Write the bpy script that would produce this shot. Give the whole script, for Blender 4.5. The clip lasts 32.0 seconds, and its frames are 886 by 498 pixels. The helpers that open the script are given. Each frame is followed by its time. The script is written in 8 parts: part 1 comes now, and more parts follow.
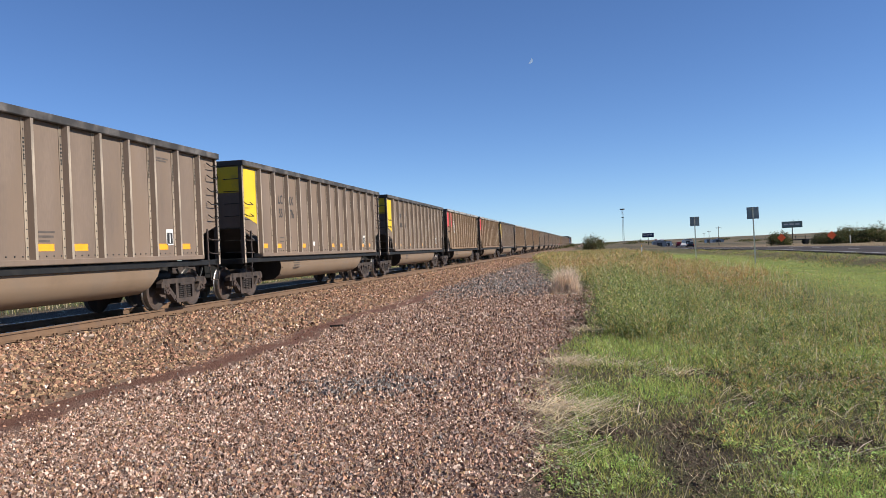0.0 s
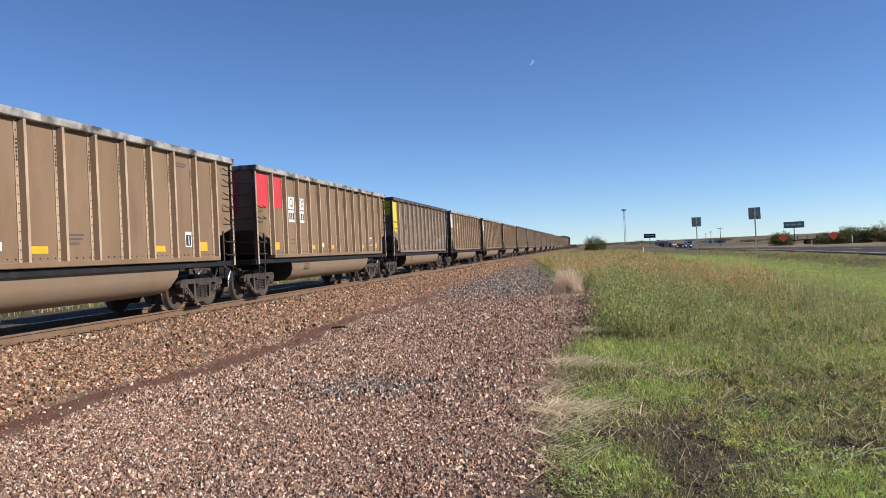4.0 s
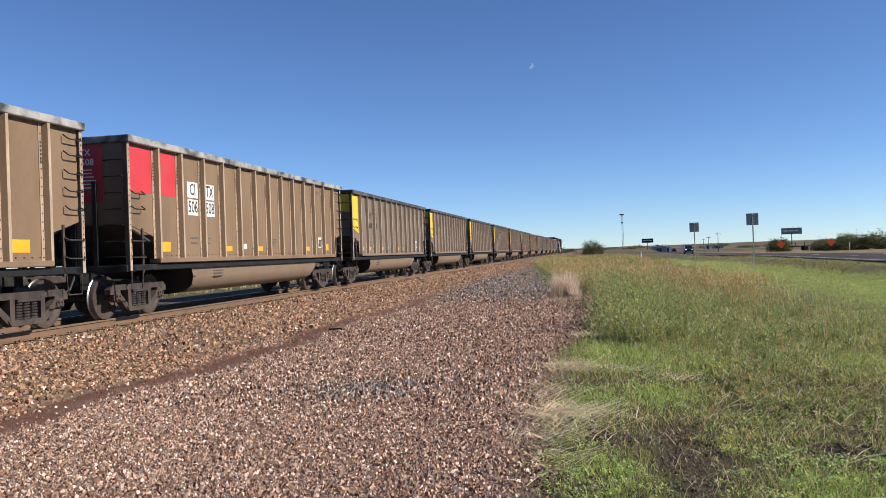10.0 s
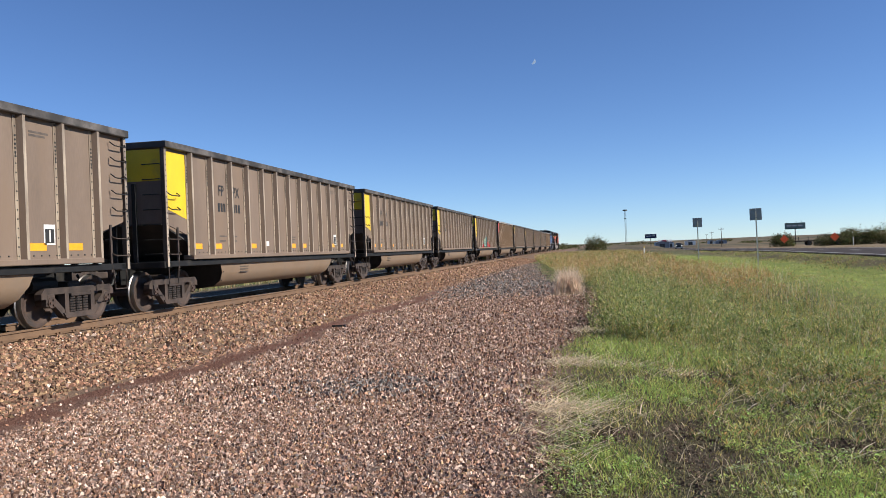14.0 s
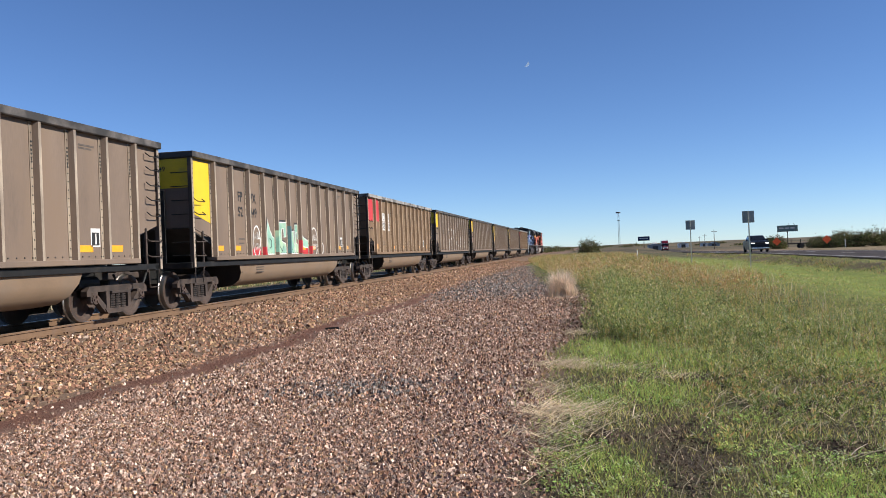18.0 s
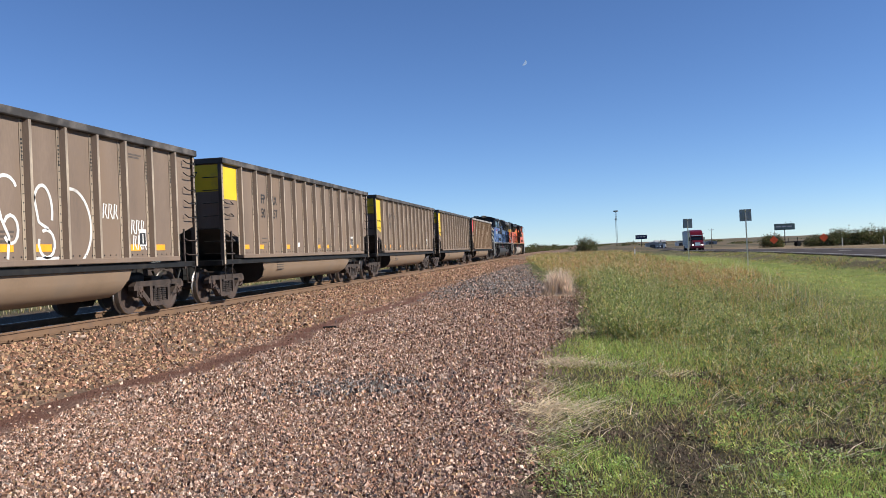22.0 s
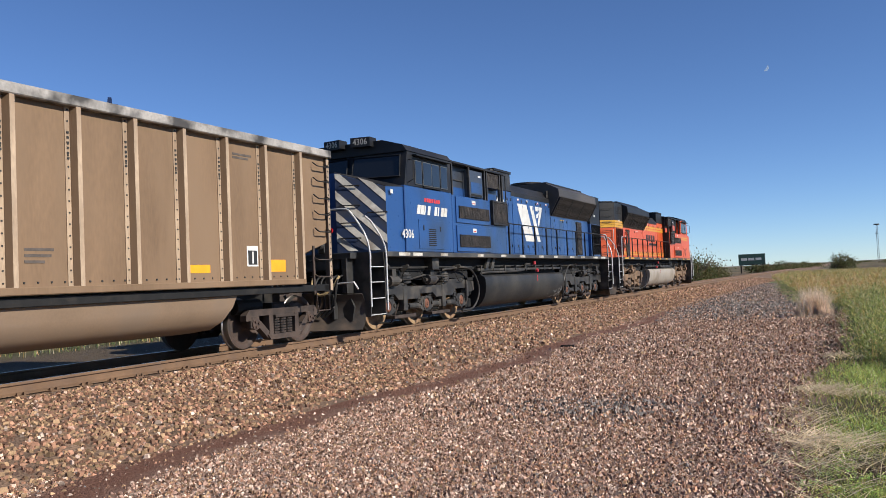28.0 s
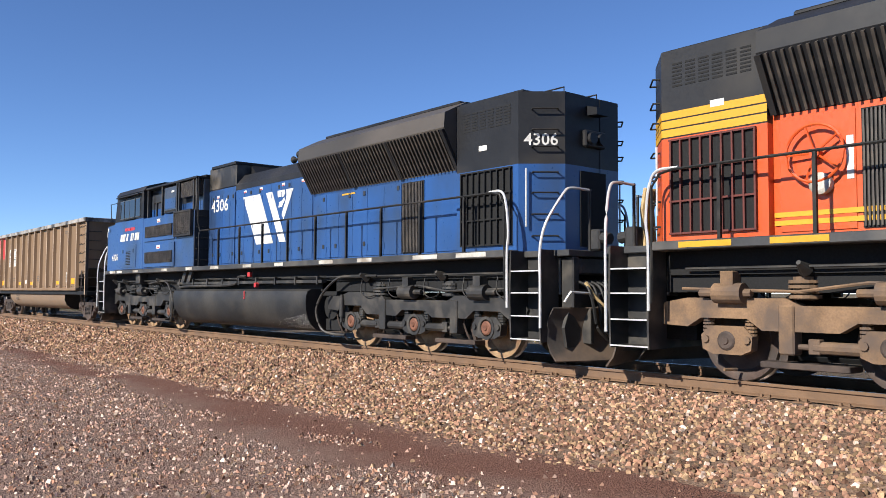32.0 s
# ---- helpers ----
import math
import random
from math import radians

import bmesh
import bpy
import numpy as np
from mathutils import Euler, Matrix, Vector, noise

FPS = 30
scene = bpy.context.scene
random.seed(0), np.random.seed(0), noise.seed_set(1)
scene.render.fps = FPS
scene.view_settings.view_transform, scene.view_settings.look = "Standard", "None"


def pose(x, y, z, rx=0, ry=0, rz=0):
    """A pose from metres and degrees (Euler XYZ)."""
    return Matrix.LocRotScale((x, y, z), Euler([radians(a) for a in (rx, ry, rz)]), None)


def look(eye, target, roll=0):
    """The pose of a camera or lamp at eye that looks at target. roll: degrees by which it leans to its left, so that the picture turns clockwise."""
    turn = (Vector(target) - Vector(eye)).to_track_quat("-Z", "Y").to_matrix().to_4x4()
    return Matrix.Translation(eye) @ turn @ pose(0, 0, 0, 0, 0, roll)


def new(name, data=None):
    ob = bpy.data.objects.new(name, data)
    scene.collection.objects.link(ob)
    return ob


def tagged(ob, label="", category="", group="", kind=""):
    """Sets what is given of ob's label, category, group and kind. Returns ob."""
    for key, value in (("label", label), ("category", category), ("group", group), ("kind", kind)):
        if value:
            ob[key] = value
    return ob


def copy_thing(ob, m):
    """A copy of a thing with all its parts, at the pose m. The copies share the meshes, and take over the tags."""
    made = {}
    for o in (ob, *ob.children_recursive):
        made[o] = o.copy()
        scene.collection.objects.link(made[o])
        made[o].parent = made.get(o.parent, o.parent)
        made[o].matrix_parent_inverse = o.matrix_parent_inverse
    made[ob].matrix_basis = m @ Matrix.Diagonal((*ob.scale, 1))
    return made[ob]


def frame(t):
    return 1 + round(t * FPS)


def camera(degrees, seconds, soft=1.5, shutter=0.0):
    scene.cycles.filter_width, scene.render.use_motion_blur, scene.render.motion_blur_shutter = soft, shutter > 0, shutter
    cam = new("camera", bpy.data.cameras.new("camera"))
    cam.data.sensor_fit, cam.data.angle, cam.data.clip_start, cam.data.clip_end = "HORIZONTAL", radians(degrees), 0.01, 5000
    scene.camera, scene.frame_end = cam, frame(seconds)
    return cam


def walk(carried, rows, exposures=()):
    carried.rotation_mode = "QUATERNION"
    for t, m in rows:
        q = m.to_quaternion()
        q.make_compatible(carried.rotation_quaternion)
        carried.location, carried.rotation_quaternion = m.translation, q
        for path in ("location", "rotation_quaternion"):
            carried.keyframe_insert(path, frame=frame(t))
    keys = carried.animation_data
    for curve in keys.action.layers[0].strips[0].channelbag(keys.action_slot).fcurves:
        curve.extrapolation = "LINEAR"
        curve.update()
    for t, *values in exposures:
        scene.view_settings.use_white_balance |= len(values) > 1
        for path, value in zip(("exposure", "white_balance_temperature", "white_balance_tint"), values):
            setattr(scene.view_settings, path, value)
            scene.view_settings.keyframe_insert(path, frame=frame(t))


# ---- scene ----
# ---- camera and its path ----
cam = camera(56.65, 32.0, soft=0.6)
PATH = [
    (0, 0.000, 0.000, 1.62, 90.05, 2.45, 10.29), (1, 0.000, 0.000, 1.62, 90.07, 2.46, 10.26), (2, 0.000, 0.000, 1.62, 90.11, 2.63, 10.28),
    (3, -0.000, -0.000, 1.62, 90.10, 2.67, 10.32), (3.5, -0.001, -0.000, 1.62, 90.12, 2.65, 10.37), (5.5, -0.001, -0.000, 1.62, 90.26, 2.53, 10.41),
    (6, -0.001, -0.000, 1.62, 90.35, 2.62, 10.38), (7, -0.000, -0.000, 1.62, 90.48, 2.72, 10.34), (8, -0.000, -0.000, 1.62, 90.51, 2.64, 10.32),
    (9, 0.001, 0.000, 1.62, 90.44, 2.37, 10.21), (10, 0.000, 0.000, 1.62, 90.33, 2.04, 10.25), (11, -0.000, -0.000, 1.62, 90.20, 2.01, 10.29),
    (12, -0.000, -0.000, 1.62, 90.14, 2.17, 10.35), (13, -0.001, -0.000, 1.62, 90.11, 2.28, 10.43), (14, -0.001, -0.000, 1.62, 90.09, 2.29, 10.46),
    (14.5, -0.001, -0.000, 1.62, 90.15, 2.29, 10.44), (16.5, 0.001, 0.000, 1.62, 90.26, 2.34, 10.14), (17, 0.002, 0.000, 1.62, 90.26, 2.32, 10.09),
    (18, 0.002, 0.000, 1.62, 90.23, 2.26, 10.01), (19, 0.002, 0.000, 1.62, 90.14, 2.21, 10.01), (20, 0.003, 0.000, 1.62, 90.15, 2.26, 9.97),
    (21, 0.004, 0.001, 1.62, 90.12, 2.31, 9.88), (22, 0.004, 0.001, 1.62, 90.13, 2.32, 9.84), (23, 0.003, 0.000, 1.62, 90.26, 2.29, 9.97),
    (24, 0.001, 0.000, 1.62, 90.49, 2.33, 10.20), (24.5, -0.000, -0.000, 1.62, 90.57, 2.28, 10.36), (26.5, -0.026, -0.005, 1.62, 91.04, 2.15, 13.37),
    (27, -0.046, -0.011, 1.62, 91.28, 2.24, 15.78), (27.5, -0.079, -0.021, 1.62, 91.63, 2.47, 19.69), (28, -0.128, -0.042, 1.62, 92.11, 2.48, 25.83),
    (28.5, -0.194, -0.080, 1.62, 92.73, 2.17, 34.60), (29, -0.271, -0.145, 1.62, 93.55, 2.67, 46.25), (29.5, -0.348, -0.249, 1.62, 94.26, 1.92, 61.12),
    (30, -0.401, -0.395, 1.62, 94.90, 0.71, 78.85), (30.5, -0.404, -0.572, 1.62, 94.79, 0.92, 99.34), (31, -0.354, -0.724, 1.62, 94.02, 0.31, 117.65),
    (31.5, -0.287, -0.821, 1.62, 93.41, -0.20, 131.20), (32, -0.231, -0.876, 1.62, 93.05, -0.25, 140.18),
]
walk(cam, [(t, pose(x, y, z, rx, ry, rz)) for t, x, y, z, rx, ry, rz in PATH], [(0, 0.0, 6000, 10), (27, 0.0, 6000, 10), (28.5, -0.1, 6000, 10), (29, -0.05, 6000, 10), (29.5, 0.18, 6000, 10), (30.5, 0.36, 6000, 10), (32, 0.26, 6000, 10)])

RAIL_X, RAIL_Z = -10.909, 0.491  # track centre line, rail top
PITCH = 16.18  # coupled length of a coal car


def train_y(t):
    """Where the joint between the last coal car and the blue locomotive is at t seconds."""
    d = t - 29
    return 3.037 - 11.5455 * d + 0.00723 * d * d

# ---- light ----
SUN = Vector((0.83, -0.02, 0.53)).normalized()  # towards the sun
world = bpy.data.worlds.new("sky")
scene.world = world
world.use_nodes = True
wt = world.node_tree
sky = wt.nodes.new("ShaderNodeTexSky")
sky.sky_type, sky.sun_disc = "NISHITA", False
sky.sun_elevation, sky.sun_rotation = math.asin(SUN.z), math.atan2(SUN.x, SUN.y)
sky.altitude, sky.air_density, sky.dust_density, sky.ozone_density = 1500, 0.78, 0.0, 4.5
hsv = wt.nodes.new("ShaderNodeHueSaturation")
hsv.inputs["Saturation"].default_value = 1.03
hsv.inputs["Hue"].default_value = 0.504
wt.links.new(sky.outputs[0], hsv.inputs["Color"])
wt.links.new(hsv.outputs[0], wt.nodes["Background"].inputs[0])
wt.nodes["Background"].inputs[1].default_value = 0.126
sun = new("sun", bpy.data.lights.new("sun", "SUN"))
sun.data.energy, sun.data.angle, sun.data.color = 7.0, radians(0.53), (1.0, 0.90, 0.75)
sun.matrix_world = look(SUN * 50, (0, 0, 0))

# ---- materials ----


def mat(name, col, rough=0.6, metal=0.0, var=0.18, scale=2.0, fine=45.0, bump=0.08, dirt=None, amount=0.35, stretch=(1, 1, 1), island=0.0, spec=0.5, dist=0.01):
    """Paint, dust and grain: the colour varies at two scales, dirt lies on it in patches."""
    m = bpy.data.materials.new(name)
    m.use_nodes = True
    nt = m.node_tree
    b = nt.nodes["Principled BSDF"]
    b.inputs["Roughness"].default_value, b.inputs["Metallic"].default_value = rough, metal
    b.inputs["Specular IOR Level"].default_value = spec
    co = nt.nodes.new("ShaderNodeTexCoord")
    mp = nt.nodes.new("ShaderNodeMapping")
    mp.inputs["Scale"].default_value = stretch
    nt.links.new(co.outputs["Object"], mp.inputs[0])

    def noise_(s, detail):
        n = nt.nodes.new("ShaderNodeTexNoise")
        n.inputs["Scale"].default_value, n.inputs["Detail"].default_value = s, detail
        nt.links.new(mp.outputs[0], n.inputs["Vector"])
        return n

    def mix(kind, fac, a, c):
        x = nt.nodes.new("ShaderNodeMix")
        x.data_type, x.blend_type = "RGBA", kind
        for sock, v in ((x.inputs[0], fac), (x.inputs[6], a), (x.inputs[7], c)):
            if hasattr(v, "links"):
                nt.links.new(v, sock)
            else:
                sock.default_value = v
        return x.outputs[2]

    def ramp(v, lo, hi, a=0.0, z=1.0):
        r = nt.nodes.new("ShaderNodeMapRange")
        r.inputs[1].default_value, r.inputs[2].default_value, r.inputs[3].default_value, r.inputs[4].default_value = lo, hi, a, z
        nt.links.new(v, r.inputs[0])
        return r.outputs[0]

    big, small = noise_(scale, 4), noise_(fine, 3)
    lo = (*[c * (1 - var) for c in col], 1)
    hi = (*[min(1, c * (1 + var)) for c in col], 1)
    c = mix("MIX", ramp(big.outputs[0], 0.3, 0.7), lo, hi)
    c = mix("MULTIPLY", 1.0, c, mix("MIX", ramp(small.outputs[0], 0.3, 0.7), (1 - var, 1 - var, 1 - var, 1), (1, 1, 1, 1)))
    if island:
        g = nt.nodes.new("ShaderNodeNewGeometry")
        c = mix("MULTIPLY", 1.0, c, mix("MIX", g.outputs["Random Per Island"], (1 - island,) * 3 + (1,), (1 + island, 1 + island * 0.95, 1 + island * 0.9, 1)))
    if dirt:
        d = noise_(scale * 0.7 + 0.3, 6)
        c = mix("MIX", ramp(d.outputs[0], 0.62 - amount * 0.5, 0.82 - amount * 0.5, 0, 0.9), c, (*dirt, 1))
    nt.links.new(c, b.inputs["Base Color"])
    nt.links.new(ramp(small.outputs[0], 0.2, 0.8, max(0.02, rough - 0.1), min(1, rough + 0.1)), b.inputs["Roughness"])
    if bump:
        bp = nt.nodes.new("ShaderNodeBump")
        bp.inputs["Strength"].default_value, bp.inputs["Distance"].default_value = bump, dist
        nt.links.new(small.outputs[0], bp.inputs["Height"])
        nt.links.new(bp.outputs[0], b.inputs["Normal"])
    return m


def glow(name, col, power):
    m = bpy.data.materials.new(name)
    m.use_nodes = True
    b = m.node_tree.nodes["Principled BSDF"]
    b.inputs["Base Color"].default_value = (*col, 1)
    b.inputs["Emission Color"].default_value = (*col, 1)
    b.inputs["Emission Strength"].default_value = power
    return m


def glass(name, tint=(0.03, 0.035, 0.04)):
    m = bpy.data.materials.new(name)
    m.use_nodes = True
    b = m.node_tree.nodes["Principled BSDF"]
    b.inputs["Base Color"].default_value = (*tint, 1)
    b.inputs["Roughness"].default_value = 0.05
    b.inputs["Coat Weight"].default_value = 0.25
    return m


DUST = (0.155, 0.118, 0.088)
SOOT = (0.025, 0.023, 0.022)
M = dict(
    car_grey=mat("dusty_grey_aluminium", (0.188, 0.139, 0.105), 0.72, 0.0, 0.15, 1.3, 30, 0.04, (0.19, 0.135, 0.095), 0.28, (1, 1, 0.25), 0, 0.3),
    car_tan=mat("dusty_tan_aluminium", (0.198, 0.128, 0.075), 0.72, 0.0, 0.16, 1.3, 30, 0.04, (0.21, 0.14, 0.085), 0.3, (1, 1, 0.25), 0, 0.3),
    post_shade=mat("shaded_corner_post", (0.055, 0.042, 0.034), 0.75, 0, 0.25, 3, 40, 0.05, (0.09, 0.066, 0.05), 0.25),
    rib=mat("bare_aluminium_edge", (0.46, 0.37, 0.275), 0.5, 0.25, 0.2, 3, 40, 0.04, DUST, 0.35, (1, 1, 0.3)),
    rib_tan=mat("dusty_tan_rib", (0.46, 0.34, 0.23), 0.55, 0.15, 0.2, 3, 40, 0.04, (0.24, 0.165, 0.105), 0.3, (1, 1, 0.3)),
    chord=mat("sooty_top_chord", (0.13, 0.115, 0.105), 0.7, 0.1, 0.35, 2.5, 25, 0.08, SOOT, 0.5),
    chord_light=mat("worn_top_chord", (0.40, 0.37, 0.335), 0.6, 0.2, 0.25, 2.5, 25, 0.08, SOOT, 0.35),
    tub=mat("dusty_tub", (0.24, 0.165, 0.105), 0.65, 0.1, 0.14, 1.0, 30, 0.05, (0.2, 0.145, 0.10), 0.3),
    lining_shade=mat("coal_and_shade_dark", (0.05, 0.046, 0.043), 0.85, 0, 0.3, 2, 30, 0.1),
    yellow=mat("yellow_paint", (0.70, 0.47, 0.012), 0.5, 0, 0.08, 1.5, 30, 0.03, DUST, 0.06),
    red=mat("red_paint", (0.50, 0.035, 0.04), 0.5, 0, 0.1, 1.5, 30, 0.03, DUST, 0.06),
    white=mat("white_paint", (0.72, 0.70, 0.66), 0.55, 0, 0.08, 2, 30, 0.03, DUST, 0.1),
    pale=mat("pale_blue_white_paint", (0.55, 0.58, 0.60), 0.55, 0, 0.1, 2, 30, 0.03, DUST, 0.12),
    ink=mat("black_lettering", (0.02, 0.02, 0.02), 0.6, 0, 0.1, 3, 30, 0.0),
    amber=mat("amber_reflective_tape", (0.85, 0.36, 0.01), 0.4, 0, 0.08, 4, 40, 0.0),
    iron=mat("dusty_cast_steel", (0.045, 0.032, 0.026), 0.75, 0.1, 0.3, 4, 40, 0.15, (0.08, 0.055, 0.042), 0.35),
    dark_iron=mat("oily_black_steel", (0.013, 0.0125, 0.012), 0.6, 0.0, 0.3, 4, 40, 0.12, (0.035, 0.03, 0.025), 0.22, (1, 1, 1), 0, 0.3),
    wheel=mat("rusty_wheel_plate", (0.085, 0.055, 0.042), 0.7, 0.3, 0.3, 5, 50, 0.1, (0.05, 0.04, 0.035), 0.35),
    tread=mat("bright_wheel_tread", (0.42, 0.38, 0.34), 0.35, 0.9, 0.15, 5, 60, 0.03),
    rail_side=mat("rusty_rail", (0.165, 0.096, 0.052), 0.8, 0.0, 0.18, 3, 60, 0.12, (0.12, 0.075, 0.05), 0.2),
    rail_top=mat("polished_rail_head", (0.30, 0.26, 0.235), 0.3, 0.9, 0.1, 6, 90, 0.03),
    tie=mat("weathered_tie", (0.10, 0.075, 0.06), 0.9, 0, 0.3, 4, 60, 0.2, (0.2, 0.15, 0.11), 0.3),
)

# ---- building blocks ----


def box(bm, x0, x1, y0, y1, z0, z1, bev=0.0):
    r = bmesh.ops.create_cube(bm, size=1.0, matrix=Matrix.LocRotScale(((x0 + x1) / 2, (y0 + y1) / 2, (z0 + z1) / 2), None, (abs(x1 - x0), abs(y1 - y0), abs(z1 - z0))))
    if bev:
        edges = list({e for v in r["verts"] for e in v.link_edges})
        bmesh.ops.bevel(bm, geom=edges, offset=bev, segments=1, affect="EDGES")
    return bm


def cyl(bm, a, b, r, seg=10, r2=None, caps=True):
    a, b = Vector(a), Vector(b)
    d = b - a
    m = Matrix.Translation((a + b) / 2) @ d.to_track_quat("Z", "Y").to_matrix().to_4x4()
    bmesh.ops.create_cone(bm, cap_ends=caps, segments=seg, radius1=r, radius2=r if r2 is None else r2, depth=d.length, matrix=m)
    return bm


def tube(bm, pts, r, seg=6):
    """A bent pipe through the points."""
    pts = [Vector(p) for p in pts]
    rings = []
    for i, p in enumerate(pts):
        t = (pts[min(i + 1, len(pts) - 1)] - pts[max(i - 1, 0)]).normalized()
        u = t.cross(Vector((0, 0, 1)) if abs(t.z) < 0.9 else Vector((1, 0, 0))).normalized()
        w = t.cross(u)
        rings.append([bm.verts.new(p + (u * math.cos(k * math.tau / seg) + w * math.sin(k * math.tau / seg)) * r) for k in range(seg)])
    for a, b in zip(rings, rings[1:]):
        for k in range(seg):
            bm.faces.new((a[k], a[(k + 1) % seg], b[(k + 1) % seg], b[k]))
    bm.faces.new(rings[0])
    bm.faces.new(rings[-1])
    bmesh.ops.recalc_face_normals(bm, faces=bm.faces)
    return bm


def prism(bm, profile, axis, lo, hi):
    """A closed profile drawn out along an axis: (y, z) along x, (x, z) along y, (x, y) along z."""
    def at(p, v):
        return {"x": (v, p[0], p[1]), "y": (p[0], v, p[1]), "z": (p[0], p[1], v)}[axis]
    a = [bm.verts.new(at(p, lo)) for p in profile]
    b = [bm.verts.new(at(p, hi)) for p in profile]
    n = len(profile)
    fs = [bm.faces.new(a), bm.faces.new(b)] + [bm.faces.new((a[i], a[(i + 1) % n], b[(i + 1) % n], b[i])) for i in range(n)]
    bmesh.ops.recalc_face_normals(bm, faces=fs)
    return bm


def hexa(bm, pts):
    """A solid from eight corners: four below, the same four above."""
    v = [bm.verts.new(p) for p in pts]
    fs = [bm.faces.new([v[i] for i in f]) for f in ((0, 1, 2, 3), (4, 5, 6, 7), (0, 1, 5, 4), (1, 2, 6, 5), (2, 3, 7, 6), (3, 0, 4, 7))]
    bmesh.ops.recalc_face_normals(bm, faces=fs)
    return bm


def B():
    return bmesh.new()


def mesh_of(name, bm, material, smooth=False):
    me = bpy.data.meshes.new(name)
    bm.to_mesh(me)
    bm.free()
    for m in material if isinstance(material, (list, tuple)) else [material]:
        me.materials.append(m)
    if smooth:
        me.polygons.foreach_set("use_smooth", [True] * len(me.polygons))
        me.set_sharp_from_angle(angle=radians(40))
    return me


def part(name, bm, material, parent, label="", smooth=False, m=None):
    """One mesh object under a thing or a part; bm may be a mesh that alike parts share."""
    me = bm if isinstance(bm, bpy.types.Mesh) else mesh_of(name, bm, material, smooth)
    ob = new(name, me)
    ob.parent = parent
    if m is not None:
        ob.matrix_local = m
    return tagged(ob, label)


def thing(name, label, category, group="", m=None, kind=""):
    ob = new(name)
    ob.empty_display_size = 0.2
    if m is not None:
        ob.matrix_world = m
    return tagged(ob, label, category, group, kind)


def solid(name, bm, material, label, category, group="", kind="", smooth=False, m=None):
    ob = new(name, mesh_of(name, bm, material, smooth))
    if m is not None:
        ob.matrix_world = m
    return tagged(ob, label, category, group, kind)


def bulk(name, verts, faces, materials, index=None, smooth=False):
    """A large mesh from number arrays; all faces have as many corners."""
    me = bpy.data.meshes.new(name)
    v, f = np.asarray(verts, np.float32), np.asarray(faces, np.int32)
    me.vertices.add(len(v))
    me.vertices.foreach_set("co", v.ravel())
    me.loops.add(f.size)
    me.loops.foreach_set("vertex_index", f.ravel())
    me.polygons.add(len(f))
    me.polygons.foreach_set("loop_start", np.arange(0, f.size, f.shape[1], dtype=np.int32))
    me.polygons.foreach_set("loop_total", np.full(len(f), f.shape[1], np.int32))
    for m in materials:
        me.materials.append(m)
    if index is not None:
        me.polygons.foreach_set("material_index", np.asarray(index, np.int32))
    me.polygons.foreach_set("use_smooth", np.full(len(f), smooth))
    me.update(calc_edges=True)
    me.validate()
    return new(name, me)


def lettering(name, text, size, material, parent, m, label="", squeeze=1.0, shear=0.0, align="CENTER"):
    """Painted words: the built-in font as a mesh, upright in the x-z plane of m, facing -y."""
    cu = bpy.data.curves.new(name, "FONT")
    cu.body, cu.size, cu.align_x, cu.align_y, cu.shear, cu.resolution_u = text, size, align, "CENTER", shear, 2
    cu.offset = size * 0.013
    tmp = bpy.data.objects.new(name, cu)
    me = bpy.data.meshes.new_from_object(tmp)
    bpy.data.objects.remove(tmp)
    me.transform(Matrix.Diagonal((squeeze, 1, 1, 1)))
    me.transform(pose(0, 0, 0, 90, 0, 0))
    me.materials.clear()
    me.materials.append(material)
    ob = new(name, me)
    ob.parent = parent
    ob.matrix_local = m
    return tagged(ob, label)


MOVERS = []  # (thing, function of seconds that gives its pose, step in seconds)

# ---- ground ----
random.seed(3)
rng = np.random.default_rng(7)


def road_z(y):
    return float(np.interp(y, [-400, 60, 80, 125, 290, 500, 900, 2500], [0.32, 0.32, 0.3, -0.02, -1.15, -1.6, -1.0, 2.0]))


def land_z(x, y):
    """Height of the land: flat by the track, a low bank under the road, long low swells far off."""
    far = math.hypot(x, y)
    z = 0.0
    lane = float(np.interp(y, [-300, 0, 75, 124, 200, 285, 600, 1200], [16.5, 17.7, 18.5, 20.0, 22.6, 27.2, 46, 88]))
    bank = min(1, max(0, (x - lane + 5.0) / 1.5))
    bank = bank * bank * (3 - 2 * bank)
    z += bank * (road_z(y) - 0.05)
    ditch = math.exp(-((x - lane + 7.2) / 2.2) ** 2)
    z -= 0.2 * ditch
    if far > 120:
        k = min(1, (far - 120) / 400)
        z += k * (1.6 * noise.noise((x * 0.004, y * 0.004, 3)) - 0.6) * min(1, max(0.15, abs(x + 11) / 120))
    if far > 700:
        z += (far - 700) * 0.0011
    rough = min(1, max(0, (x - 0.2) / 2)) if x > -16 else min(1, (-16 - x) / 4)
    z += 0.03 * noise.noise((x * 0.25, y * 0.25, 0)) * rough
    lumps = min(1, max(0, (x - 4) / 3)) * min(1, max(0, (lane - 3 - x) / 2))
    z += 0.10 * noise.noise((x * 0.5, y * 0.35, 7)) * lumps
    return z


